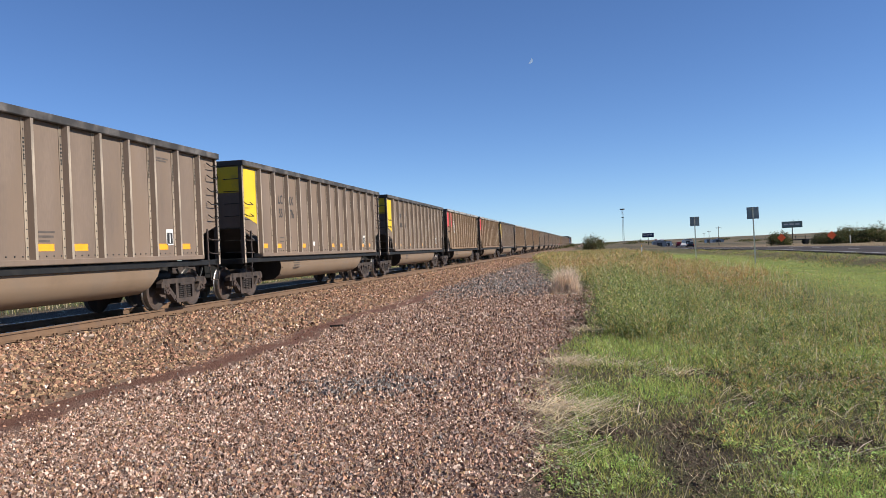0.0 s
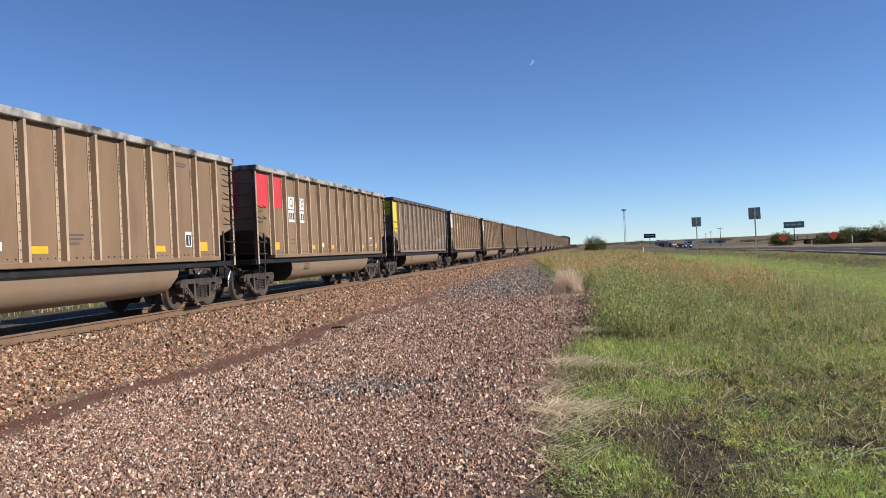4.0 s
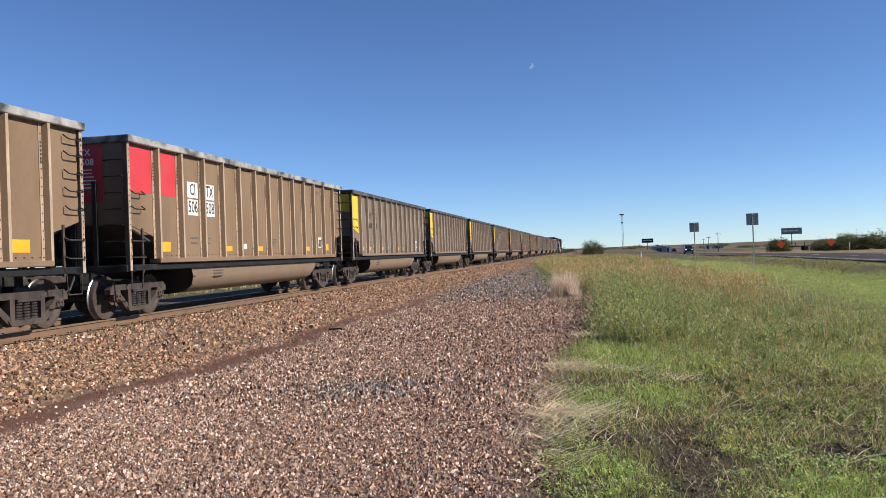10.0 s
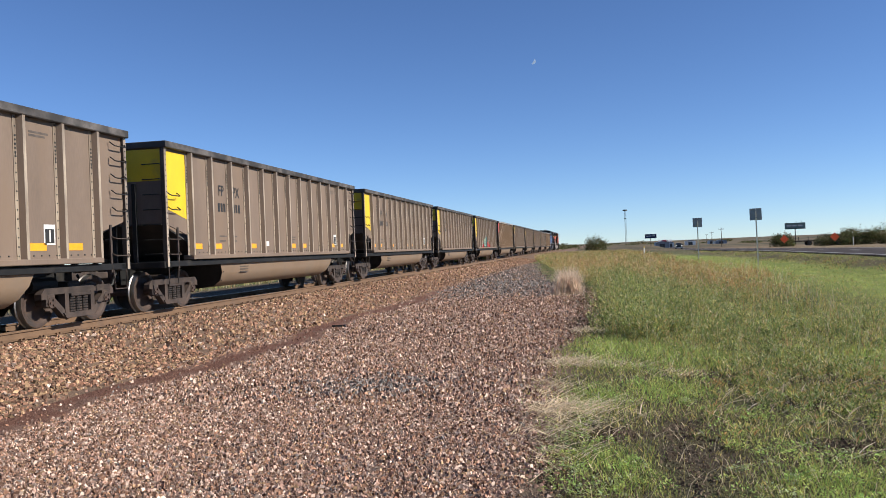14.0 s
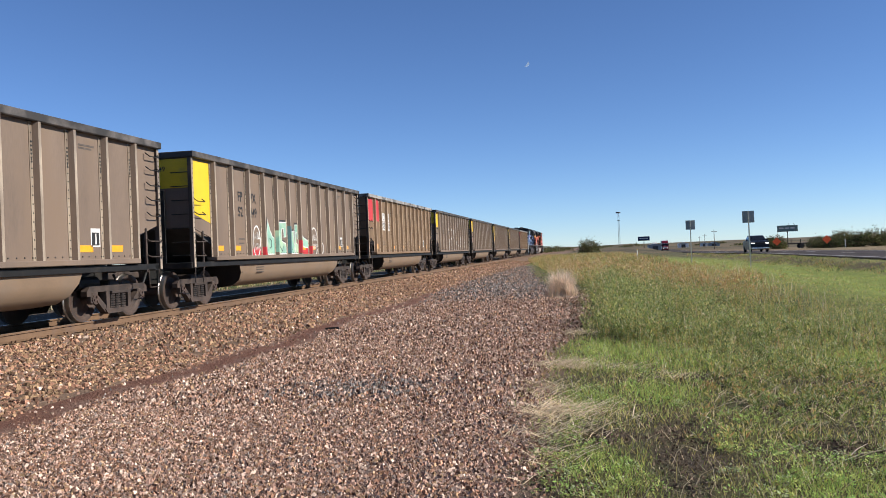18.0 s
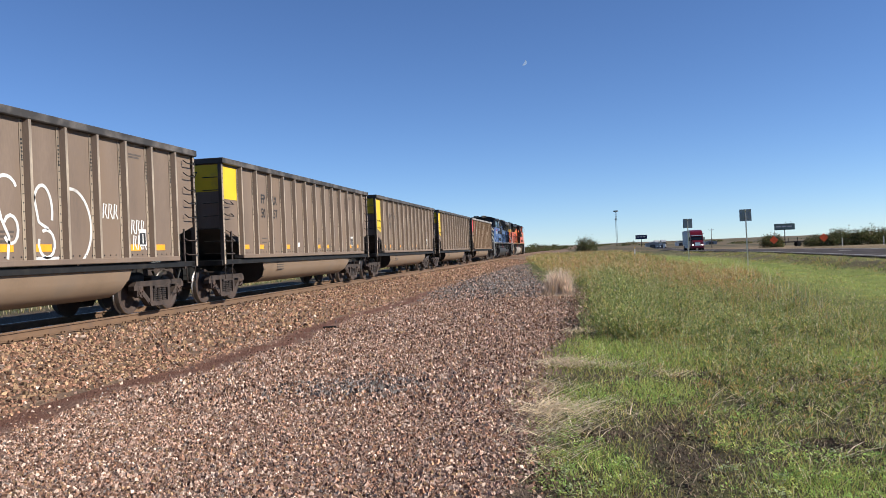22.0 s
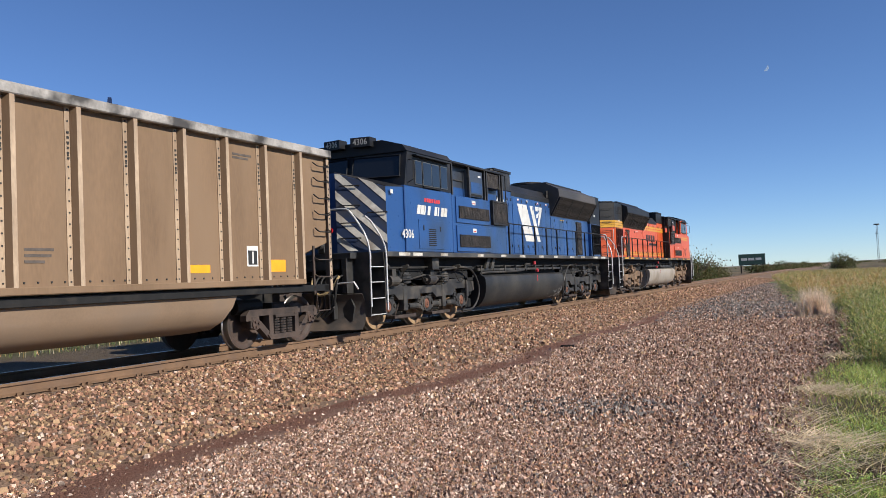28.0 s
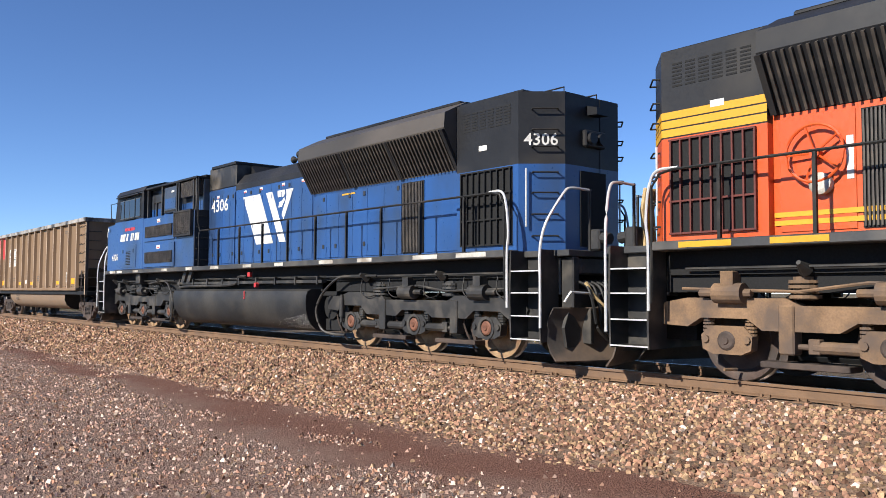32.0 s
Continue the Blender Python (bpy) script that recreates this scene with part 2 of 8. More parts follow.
def ground_material():
    """Reddish gravel by the track, green and dry grass beyond it, by place and by chance."""
    m = bpy.data.materials.new("gravel_and_grass")
    m.use_nodes = True
    nt = m.node_tree
    b = nt.nodes["Principled BSDF"]
    b.inputs["Roughness"].default_value = 0.95
    b.inputs["Specular IOR Level"].default_value = 0.15
    co = nt.nodes.new("ShaderNodeTexCoord")
    sep = nt.nodes.new("ShaderNodeSeparateXYZ")
    nt.links.new(co.outputs["Object"], sep.inputs[0])

    def tex(kind, s, detail=3.0):
        n = nt.nodes.new(kind)
        n.inputs["Scale"].default_value = s
        if "Detail" in n.inputs:
            n.inputs["Detail"].default_value = detail
        nt.links.new(co.outputs["Object"], n.inputs["Vector"])
        return n

    def mth(op, a, c=0.0, d=0.0):
        n = nt.nodes.new("ShaderNodeMath")
        n.operation = op
        for s, v in zip(n.inputs, (a, c, d)):
            if hasattr(v, "links"):
                nt.links.new(v, s)
            else:
                s.default_value = v
        return n.outputs[0]

    def rng_(v, lo, hi, a=0.0, z=1.0):
        r = nt.nodes.new("ShaderNodeMapRange")
        for i, q in zip((1, 2, 3, 4), (lo, hi, a, z)):
            r.inputs[i].default_value = q
        nt.links.new(v, r.inputs[0])
        return r.outputs[0]

    def mix(fac, a, c, kind="MIX"):
        x = nt.nodes.new("ShaderNodeMix")
        x.data_type, x.blend_type = "RGBA", kind
        for sock, v in ((x.inputs[0], fac), (x.inputs[6], a), (x.inputs[7], c)):
            if hasattr(v, "links"):
                nt.links.new(v, sock)
            else:
                sock.default_value = (*v, 1) if isinstance(v, tuple) else v
        return x.outputs[2]

    n_big, n_mid, n_fine, cell = tex("ShaderNodeTexNoise", 0.35, 5), tex("ShaderNodeTexNoise", 1.6, 5), tex("ShaderNodeTexNoise", 26, 4), tex("ShaderNodeTexVoronoi", 46)
    # base darker than the stones; the shade in their gaps is in its colour
    gravel = mix(rng_(cell.outputs["Color"], 0.1, 0.95), (0.080, 0.050, 0.039), (0.28, 0.19, 0.148))
    grey = mix(rng_(cell.outputs["Color"], 0.1, 0.95), (0.06, 0.054, 0.052), (0.19, 0.18, 0.17))
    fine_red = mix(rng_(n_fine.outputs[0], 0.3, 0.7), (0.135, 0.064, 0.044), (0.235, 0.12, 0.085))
    # grey stones lie further along, and in patches
    g_far = mth("ADD", rng_(sep.outputs["Y"], 24, 34), mth("MULTIPLY", mth("SUBTRACT", n_mid.outputs[0], 0.5), 2.2))
    g_far = mth("MULTIPLY", g_far, rng_(sep.outputs["X"], -6.3, -5.0))
    gravel = mix(mth("MINIMUM", mth("MAXIMUM", rng_(g_far, 0.35, 0.75), 0.0), 1.0), gravel, grey)
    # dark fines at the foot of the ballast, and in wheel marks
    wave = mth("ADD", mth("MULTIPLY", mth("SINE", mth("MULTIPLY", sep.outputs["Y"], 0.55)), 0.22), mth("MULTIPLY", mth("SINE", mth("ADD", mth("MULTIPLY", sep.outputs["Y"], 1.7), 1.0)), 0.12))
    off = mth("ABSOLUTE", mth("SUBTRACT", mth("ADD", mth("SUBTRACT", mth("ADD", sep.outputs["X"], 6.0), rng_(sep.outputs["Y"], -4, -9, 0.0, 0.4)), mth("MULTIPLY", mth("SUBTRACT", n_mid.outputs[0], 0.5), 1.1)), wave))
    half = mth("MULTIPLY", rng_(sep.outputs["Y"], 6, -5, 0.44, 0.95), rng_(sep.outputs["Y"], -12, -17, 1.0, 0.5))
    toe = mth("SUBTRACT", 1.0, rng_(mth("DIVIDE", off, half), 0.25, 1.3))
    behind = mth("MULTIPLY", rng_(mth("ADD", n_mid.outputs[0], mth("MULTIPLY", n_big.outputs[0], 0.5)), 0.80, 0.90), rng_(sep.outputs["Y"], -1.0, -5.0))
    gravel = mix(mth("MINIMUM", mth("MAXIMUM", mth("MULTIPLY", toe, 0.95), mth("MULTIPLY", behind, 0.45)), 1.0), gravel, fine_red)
    grass = mix(rng_(n_mid.outputs[0], 0.35, 0.65), (0.085, 0.095, 0.035), (0.18, 0.185, 0.065))
    dry = mix(rng_(n_fine.outputs[0], 0.3, 0.7), (0.17, 0.135, 0.065), (0.30, 0.235, 0.125))
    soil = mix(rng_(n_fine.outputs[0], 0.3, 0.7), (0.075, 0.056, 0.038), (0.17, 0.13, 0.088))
    grass = mix(rng_(n_big.outputs[0], 0.52, 0.66), grass, dry)
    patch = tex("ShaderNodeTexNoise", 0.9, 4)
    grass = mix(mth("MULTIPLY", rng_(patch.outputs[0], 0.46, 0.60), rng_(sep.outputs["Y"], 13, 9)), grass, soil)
    # dark soil under near grass; the shade between the blades is in its colour
    shaded_soil = mix(rng_(n_fine.outputs[0], 0.3, 0.7), (0.045, 0.036, 0.023), (0.10, 0.078, 0.05))
    grass = mix(mth("MULTIPLY", mth("MULTIPLY", rng_(sep.outputs["Y"], 40, 26), rng_(sep.outputs["X"], 7.0, 4.0)), 0.6), grass, shaded_soil)
    lush = mth("MULTIPLY", rng_(sep.outputs["X"], 5.0, 8.5), rng_(sep.outputs["Y"], 110, 85))
    grass = mix(mth("MULTIPLY", lush, rng_(n_mid.outputs[0], 0.25, 0.55, 0.45, 0.95)), grass, (0.26, 0.31, 0.08))
    # far land is dry and pale, ploughed in strips
    farness = rng_(mth("ADD", sep.outputs["Y"], mth("ABSOLUTE", sep.outputs["X"])), 110, 200)
    strips = tex("ShaderNodeTexNoise", 0.012, 2)
    grass = mix(farness, grass, mix(rng_(strips.outputs[0], 0.42, 0.58), (0.17, 0.13, 0.08), (0.085, 0.075, 0.045)))
    # dry shoulder of the road bank, the shade of its face mixed into the colour
    verge = mth("MULTIPLY", rng_(mth("ADD", sep.outputs["X"], mth("MULTIPLY", n_mid.outputs[0], 1.5)), 13.2, 14.2), rng_(sep.outputs["Y"], 150, 110))
    grass = mix(mth("MULTIPLY", verge, rng_(n_mid.outputs[0], 0.3, 0.5, 0.35, 1.0)), grass, mix(n_fine.outputs[0], (0.10, 0.082, 0.05), (0.26, 0.21, 0.125)))
    beyond = mth("MULTIPLY", mth("MULTIPLY", rng_(sep.outputs["X"], 24, 27), rng_(sep.outputs["Y"], 330, 230)), rng_(n_big.outputs[0], 0.35, 0.6, 0.4, 1.0))
    grass = mix(beyond, grass, mix(n_fine.outputs[0], (0.20, 0.145, 0.08), (0.36, 0.27, 0.16)))
    edge = mth("ADD", sep.outputs["X"], mth("MULTIPLY", mth("SUBTRACT", n_mid.outputs[0], 0.5), 1.4))
    shift = rng_(sep.outputs["Y"], 20, 95, 0.55, -6.6)
    to_grass = rng_(mth("SUBTRACT", edge, shift), -1.25, -0.85)
    west = rng_(edge, -19.5, -21.5)
    f = mth("MAXIMUM", to_grass, west)
    # dark soil beyond the track: the train's cast shadow put into the colour
    gravel = mix(rng_(edge, -14.2, -15.2), gravel, soil)
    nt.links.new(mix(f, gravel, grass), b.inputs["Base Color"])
    bp = nt.nodes.new("ShaderNodeBump")
    bp.inputs["Strength"].default_value, bp.inputs["Distance"].default_value = 0.9, 0.03
    nt.links.new(mth("ADD", cell.outputs["Distance"], n_fine.outputs[0]), bp.inputs["Height"])
    nt.links.new(bp.outputs[0], b.inputs["Normal"])
    return m


def make_ground():
    def axis_(near, far):
        a = list(np.arange(-near, near + 0.01, 1.0))
        s, v = 1.25, near
        while v < far:
            v += s
            s *= 1.16
            a = [-v] + a + [v]
        return np.array(a)
    xs, ys = axis_(24, 4600), axis_(40, 4600)
    xs = np.unique(np.concatenate([xs, np.arange(11.0, 19.0, 0.35)]))
    gx, gy = np.meshgrid(xs, ys)
    z = np.array([land_z(a, b) for a, b in zip(gx.ravel(), gy.ravel())])
    v = np.stack([gx.ravel(), gy.ravel(), z], 1)
    n, k = len(xs), len(ys)
    i = (np.arange(k - 1)[:, None] * n + np.arange(n - 1)[None, :]).ravel()
    f = np.stack([i, i + 1, i + n + 1, i + n], 1)
    return tagged(bulk("ground", v, f, [ground_material()], smooth=True), "reddish gravel giving way to patchy green and dry grass", "ground", "", "structure")


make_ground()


def stones(name, n, area, size, height, materials, weights, label, seed, flat=0.7, chips=False):
    """Loose stones: each a jagged block of its own, half sunk in what lies below."""
    r = np.random.default_rng(seed)
    x, y = area(r, n)
    n = len(x)
    base = np.array([[-1, -1, -1], [1, -1, -1], [1, 1, -1], [-1, 1, -1], [-1, -1, 1], [1, -1, 1], [1, 1, 1], [-1, 1, 1]], float)
    base[4:, :2] *= 0.62
    s = size[0] + (size[1] - size[0]) * r.random(n) ** 2.2
    v = base[None] * (1 + 0.55 * (r.random((n, 8, 3)) - 0.5)) * (s * 0.5)[:, None, None] * np.stack([np.ones(n), 0.65 + 0.6 * r.random(n), flat * (0.6 + 0.7 * r.random(n))], 1)[:, None, :]
    a, t = r.random(n) * math.tau, (r.random(n) - 0.5) * 1.1
    ct, st = np.cos(t)[:, None], np.sin(t)[:, None]
    v = np.stack([v[..., 0] * ct + v[..., 2] * st, v[..., 1], -v[..., 0] * st + v[..., 2] * ct], -1)
    ca, sa = np.cos(a)[:, None], np.sin(a)[:, None]
    v = np.stack([v[..., 0] * ca - v[..., 1] * sa, v[..., 0] * sa + v[..., 1] * ca, v[..., 2]], -1)
    v[..., 0] += x[:, None]
    v[..., 1] += y[:, None]
    v[..., 2] += (height(x, y) + s * 0.12)[:, None]
    if chips:  # small ones: a crooked ridge over four base corners
        ridge = np.stack([(v[:, 4] + v[:, 7]) / 2, (v[:, 5] + v[:, 6]) / 2], 1) + 0.3 * s[:, None, None] * (r.random((n, 2, 3)) - 0.5)
        v = np.concatenate([v[:, :4], ridge], 1)
        f = np.array([[0, 1, 5], [0, 5, 4], [1, 2, 5], [2, 3, 4], [2, 4, 5], [3, 0, 4]])
        faces = (f[None] + (np.arange(n) * 6)[:, None, None]).reshape(-1, 3)
        idx = np.repeat(r.choice(len(materials), n, p=weights), 6)
    else:
        f = np.array([[4, 5, 6, 7], [0, 1, 5, 4], [1, 2, 6, 5], [2, 3, 7, 6], [3, 0, 4, 7]])
        faces = (f[None] + (np.arange(n) * 8)[:, None, None]).reshape(-1, 4)
        idx = np.repeat(r.choice(len(materials), n, p=weights), 5)
    return tagged(bulk(name, v.reshape(-1, 3), faces, materials, idx), label, "stones", "", "stuff")


def stone_mat(name, c):
    return mat(name, c, 0.9, 0, 0.25, 9, 70, 0.15, None, 0, (1, 1, 1), 0.62, 0.15)


ST = [stone_mat("pink_stone", (0.335, 0.188, 0.122)), stone_mat("buff_stone", (0.365, 0.243, 0.142)), stone_mat("brown_stone", (0.215, 0.125, 0.085)), stone_mat("pale_stone", (0.58, 0.445, 0.355)), stone_mat("grey_stone", (0.20, 0.182, 0.168)), stone_mat("dusky_pink_stone", (0.36, 0.235, 0.18))]

# ---- track ----
BALLAST = [(-6.0, -0.03), (-7.0, 0.05), (-8.9, 0.26), (-9.5, 0.30), (-12.3, 0.30), (-13.0, 0.26), (-15.6, -0.03)]


def ballast_z(x):
    px, pz = [p[0] for p in BALLAST][::-1], [p[1] for p in BALLAST][::-1]
    return np.interp(x, px, pz)


def make_track():
    v, f = [], []
    ys = list(np.arange(-260, 60, 4.0)) + list(np.arange(60, 700, 16.0))
    prof = BALLAST
    for y in ys:
        v += [(x, y, z) for x, z in prof]
    n = len(prof)
    for j in range(len(ys) - 1):
        f += [(j * n + i, j * n + i + 1, (j + 1) * n + i + 1, (j + 1) * n + i) for i in range(n - 1)]
    bed = mat("ballast_bed", (0.24, 0.16, 0.108), 0.95, 0, 0.4, 2.5, 28, 0.9, (0.15, 0.10, 0.072), 0.3, (1, 1, 1), 0, 0.2, 0.04)
    tagged(bulk("track_bed", v, f, [bed]), "buff and pink crushed stone bank under the track", "ballast", "", "structure")
    # rails: foot, web, head
    prof = [(-0.075, 0), (0.075, 0), (0.075, 0.012), (0.012, 0.03), (0.01, 0.125), (0.036, 0.135), (0.036, 0.165), (0.028, 0.172), (-0.028, 0.172), (-0.036, 0.165), (-0.036, 0.135), (-0.01, 0.125), (-0.012, 0.03), (-0.075, 0.012)]
    for sx in (0.7535, -0.7535):
        bm = B()
        prism(bm, [(RAIL_X + sx + a, RAIL_Z - 0.172 + b) for a, b in prof], "y", -260, 700)
        ob = solid("rail", bm, [M["rail_side"], M["rail_top"]], "rusty brown steel rail with a polished head", "rail", "rails", "structure")
        for p in ob.data.polygons:
            if p.normal.z > 0.9 and p.center.z > RAIL_Z - 0.02:
                p.material_index = 1
    tie = mesh_of("tie", box(B(), -1.3, 1.3, -0.115, 0.115, -0.17, 0.0, 0.012), M["tie"])
    plate = mesh_of("tie_plate", box(B(), -0.17, 0.17, -0.09, 0.09, 0.0, 0.018, 0.004), M["rail_side"])
    spike_bm = B()
    for dx in (-0.1, 0.1):
        for dy in (-0.05, 0.05):
            box(spike_bm, dx - 0.016, dx + 0.016, dy - 0.014, dy + 0.014, 0.015, 0.055)
    spikes = mesh_of("spikes", spike_bm, M["rail_side"])
    r = random.Random(5)
    for i in range(250):
        y = -50 + i * 0.508
        t = tagged(new("tie", tie), "weathered dark tie half buried in crushed stone", "tie", "ties under the track")
        t["kind"] = "structure"
        t.matrix_world = pose(RAIL_X + r.uniform(-0.05, 0.05), y, RAIL_Z - 0.19, 0, 0, r.uniform(-0.8, 0.8))
        if y > -30 and y < 40:
            for sx in (0.7535, -0.7535):
                p = part("tie_plate", plate, None, t, m=pose(sx, 0, 0))
                part("spike", spikes, None, p)


make_track()


def strip(x0, x1, y0, y1, p=1.0):
    def area(r, n):
        return x0 + (x1 - x0) * r.random(n), y0 + (y1 - y0) * r.random(n) ** p
    return area


def toe(y):
    """The foot of the bank: a wavering strip of dark fines."""
    return -6.0 + 0.22 * np.sin(y * 0.55) + 0.12 * np.sin(y * 1.7 + 1) + np.interp(y, [-16, -9, -4], [0.5, 0.4, 0.0])


def toe_width(y):
    return np.interp(y, [-40, -16, -12, -8, -4, 1, 6], [0.4, 0.5, 1.1, 1.25, 0.8, 0.48, 0.42])


def bank_area(r, n, y0=-13, y1=13):
    x, y = -9.85 + 4.4 * r.random(n), y0 + (y1 - y0) * r.random(n)
    ok = x < toe(y) - 0.22 + 0.25 * (r.random(n) - 0.5) - 0.4 * (y < 0) * 0.3
    return x[ok], y[ok]


def road_area(y0, y1, p):
    def area(r, n):
        y = y0 + (y1 - y0) * r.random(n) ** p
        x = -6.6 + 6.6 * r.random(n)
        e = np.interp(y, [0, 5, 14, 19, 30], [-0.45, -0.55, -0.65, 0.1, 0.1]) + 0.12 * np.sin(y * 2.3) + 0.5 * (r.random(n) - 0.5)
        ok = (x < e) & ((np.abs(x - toe(y)) > toe_width(y) * (0.75 + 0.45 * r.random(n))) | (r.random(n) < 0.04))
        return x[ok], y[ok]
    return area


def grey_area(r, n):
    y = 28 + 50 * r.random(n) ** 1.5
    x0 = np.interp(y, [27, 32, 60, 77], [-4.6, -5.9, -7.3, -7.6])
    x1 = np.interp(y, [27, 31, 60, 77], [-1.6, -1.5, -4.4, -5.6])
    return x0 + (x1 - x0) * r.random(n) + r.normal(0, 0.3, n), y + r.normal(0, 1.2, n)


MIX = [0.13, 0.09, 0.22, 0.24, 0.02, 0.30]
BANK = [0.34, 0.36, 0.20, 0.06, 0.0, 0.04]
LEVEL = lambda x, y: 0 * x
stones("ballast", 16000, lambda r, n: bank_area(r, n, 13, 45), (0.04, 0.085), lambda x, y: ballast_z(x), ST, BANK, "buff and pink crushed stone of the track bank", 11, 1.0, True)
stones("ballast", 12000, lambda r, n: bank_area(r, n, -26, -13), (0.038, 0.075), lambda x, y: ballast_z(x), ST, BANK, "buff and pink crushed stone of the track bank", 12, 1.0, True)
stones("ballast", 34000, bank_area, (0.03, 0.064), lambda x, y: ballast_z(x), ST, BANK, "buff and pink crushed stone of the track bank", 1, 0.85)
stones("ballast", 5000, strip(-11.5, -10.3, -26, 45), (0.03, 0.08), lambda x, y: ballast_z(x), ST, [0.34, 0.3, 0.2, 0.06, 0.02, 0.08], "crushed stone between the rails", 2, 0.7, True)
stones("gravel", 76000, road_area(3.6, 8.6, 1.12), (0.011, 0.036), LEVEL, ST, MIX, "loose reddish brown gravel of the service road", 3, 0.95, True)
stones("gravel", 36000, road_area(8.5, 15.5, 1.1), (0.016, 0.046), LEVEL, ST, MIX, "loose reddish brown gravel of the service road", 13, 1.2, True)
stones("gravel", 26000, road_area(15.3, 31, 1.1), (0.022, 0.058), LEVEL, ST, MIX, "loose reddish brown gravel of the service road", 6, 1.25, True)
stones("gravel", 17000, grey_area, (0.035, 0.10), LEVEL, ST, [0.04, 0.04, 0.10, 0.12, 0.62, 0.08], "coarse grey gravel further along the service road", 5, 0.9, True)


def grey_spot(r, n):
    return r.normal(-2.85, 0.55, n), r.normal(9.7, 0.42, n)


stones("gravel", 1500, grey_spot, (0.018, 0.05), LEVEL, ST, [0.0, 0.0, 0.1, 0.1, 0.8, 0.0], "patch of grey gravel on the service road", 15, 1.2, True)


def far_bank(r, n):
    return -9.85 + 3.6 * r.random(n), 44 + 56 * r.random(n) ** 1.3


stones("ballast", 10000, far_bank, (0.06, 0.13), lambda x, y: ballast_z(x), ST, [0.34, 0.36, 0.20, 0.06, 0.0, 0.04], "buff and pink crushed stone of the track bank further along", 8, 0.8, True)


def side_area(r, n):
    y = -26 + 29.2 * r.random(n) ** 0.62
    x = -6.9 + 6.6 * r.random(n) ** 1.35
    isle = np.sin(x * 3.1 + 1.3 * np.sin(y * 0.9)) * np.sin(y * 1.4 + x) > 0.72  # stony islands in the fines
    ok = (np.abs(x - toe(y)) > toe_width(y) * (0.7 + 0.5 * r.random(n))) | (r.random(n) < 0.04) | isle
    return x[ok], y[ok]


stones("gravel", 46000, side_area, (0.017, 0.048), LEVEL, ST, MIX, "loose reddish brown gravel beside the track", 4, 1.0, True)
stones("gravel", 12000, lambda r, n: (-6.6 + 7 * r.random(n), -26 - 30 * r.random(n) ** 1.3), (0.04, 0.09), LEVEL, ST, MIX, "loose reddish brown gravel further back beside the track", 16, 1.0, True)
stones("ballast", 9000, lambda r, n: (-9.85 + 3.5 * r.random(n), -26 - 34 * r.random(n) ** 1.3), (0.05, 0.11), lambda x, y: ballast_z(x), ST, BANK, "buff and pink crushed stone of the track bank further back", 17, 0.9, True)

# ---- coal cars ----
RIBS = [-14.10, -13.05, -11.93, -10.86, -9.82, -8.78, -7.76, -6.76, -5.76, -4.76, -3.76, -2.72, -1.66]
CAR_A, CAR_B = -15.25, -0.68  # body ends
SHEET, OUT = 1.475, 1.585  # side sheet, face of the ribs
TOP = 3.80
RIB_PROFILE = [(SHEET, -0.07), (OUT, -0.036), (OUT, 0.036), (SHEET, 0.07)]  # a deep hat section


def side_frame_mesh():
    """Cast truck side: an arched bar with two windows, a spring nest in the middle."""
    bm = B()
    def bar(pts, x0, x1):
        prism(bm, pts, "x", x0, x1)
    bar([(-1.12, 0.62), (-1.02, 0.72), (1.02, 0.72), (1.12, 0.62), (1.12, 0.52), (0.98, 0.52), (0.90, 0.60), (-0.90, 0.60), (-0.98, 0.52), (-1.12, 0.52)], -0.07, 0.07)
    for s in (-1, 1):
        bar([(s * 1.0, 0.60), (s * 0.82, 0.60), (s * 0.36, 0.22), (s * 0.50, 0.18)], -0.065, 0.065)
        bar([(s * 0.46, 0.62), (s * 0.34, 0.62), (s * 0.34, 0.20), (s * 0.46, 0.20)], -0.075, 0.075)
        box(bm, -0.05, 0.09, s * 0.865 - 0.12, s * 0.865 + 0.12, 0.36, 0.62, 0.03)
    bar([(-0.52, 0.24), (0.52, 0.24), (0.44, 0.14), (-0.44, 0.14)], -0.09, 0.09)
    return mesh_of("side_frame", bm, M["iron"])


def spring_mesh():
    bm = B()
    for dy in (-0.2, 0.0, 0.2):
        for dz in range(6):
            cyl(bm, (0, dy, 0.25 + dz * 0.05), (0, dy, 0.278 + dz * 0.05), 0.092, 10)
        cyl(bm, (0, dy, 0.24), (0, dy, 0.54), 0.06, 8)
    box(bm, -0.1, 0.11, -0.3, 0.3, 0.54, 0.60, 0.01)
    return mesh_of("springs", bm, M["iron"])


def lathe(prof, seg, axis="x"):
    """A body of revolution about the x axis from (x, r) pairs."""
    bm = B()
    rings = [[bm.verts.new((x, r * math.cos(k * math.tau / seg), r * math.sin(k * math.tau / seg))) for k in range(seg)] for x, r in prof]
    for a, b in zip(rings, rings[1:]):
        for k in range(seg):
            bm.faces.new((a[k], a[(k + 1) % seg], b[(k + 1) % seg], b[k]))
    bm.faces.new(rings[0][::-1])
    bm.faces.new(rings[-1])
    bmesh.ops.recalc_face_normals(bm, faces=bm.faces)
    return bm


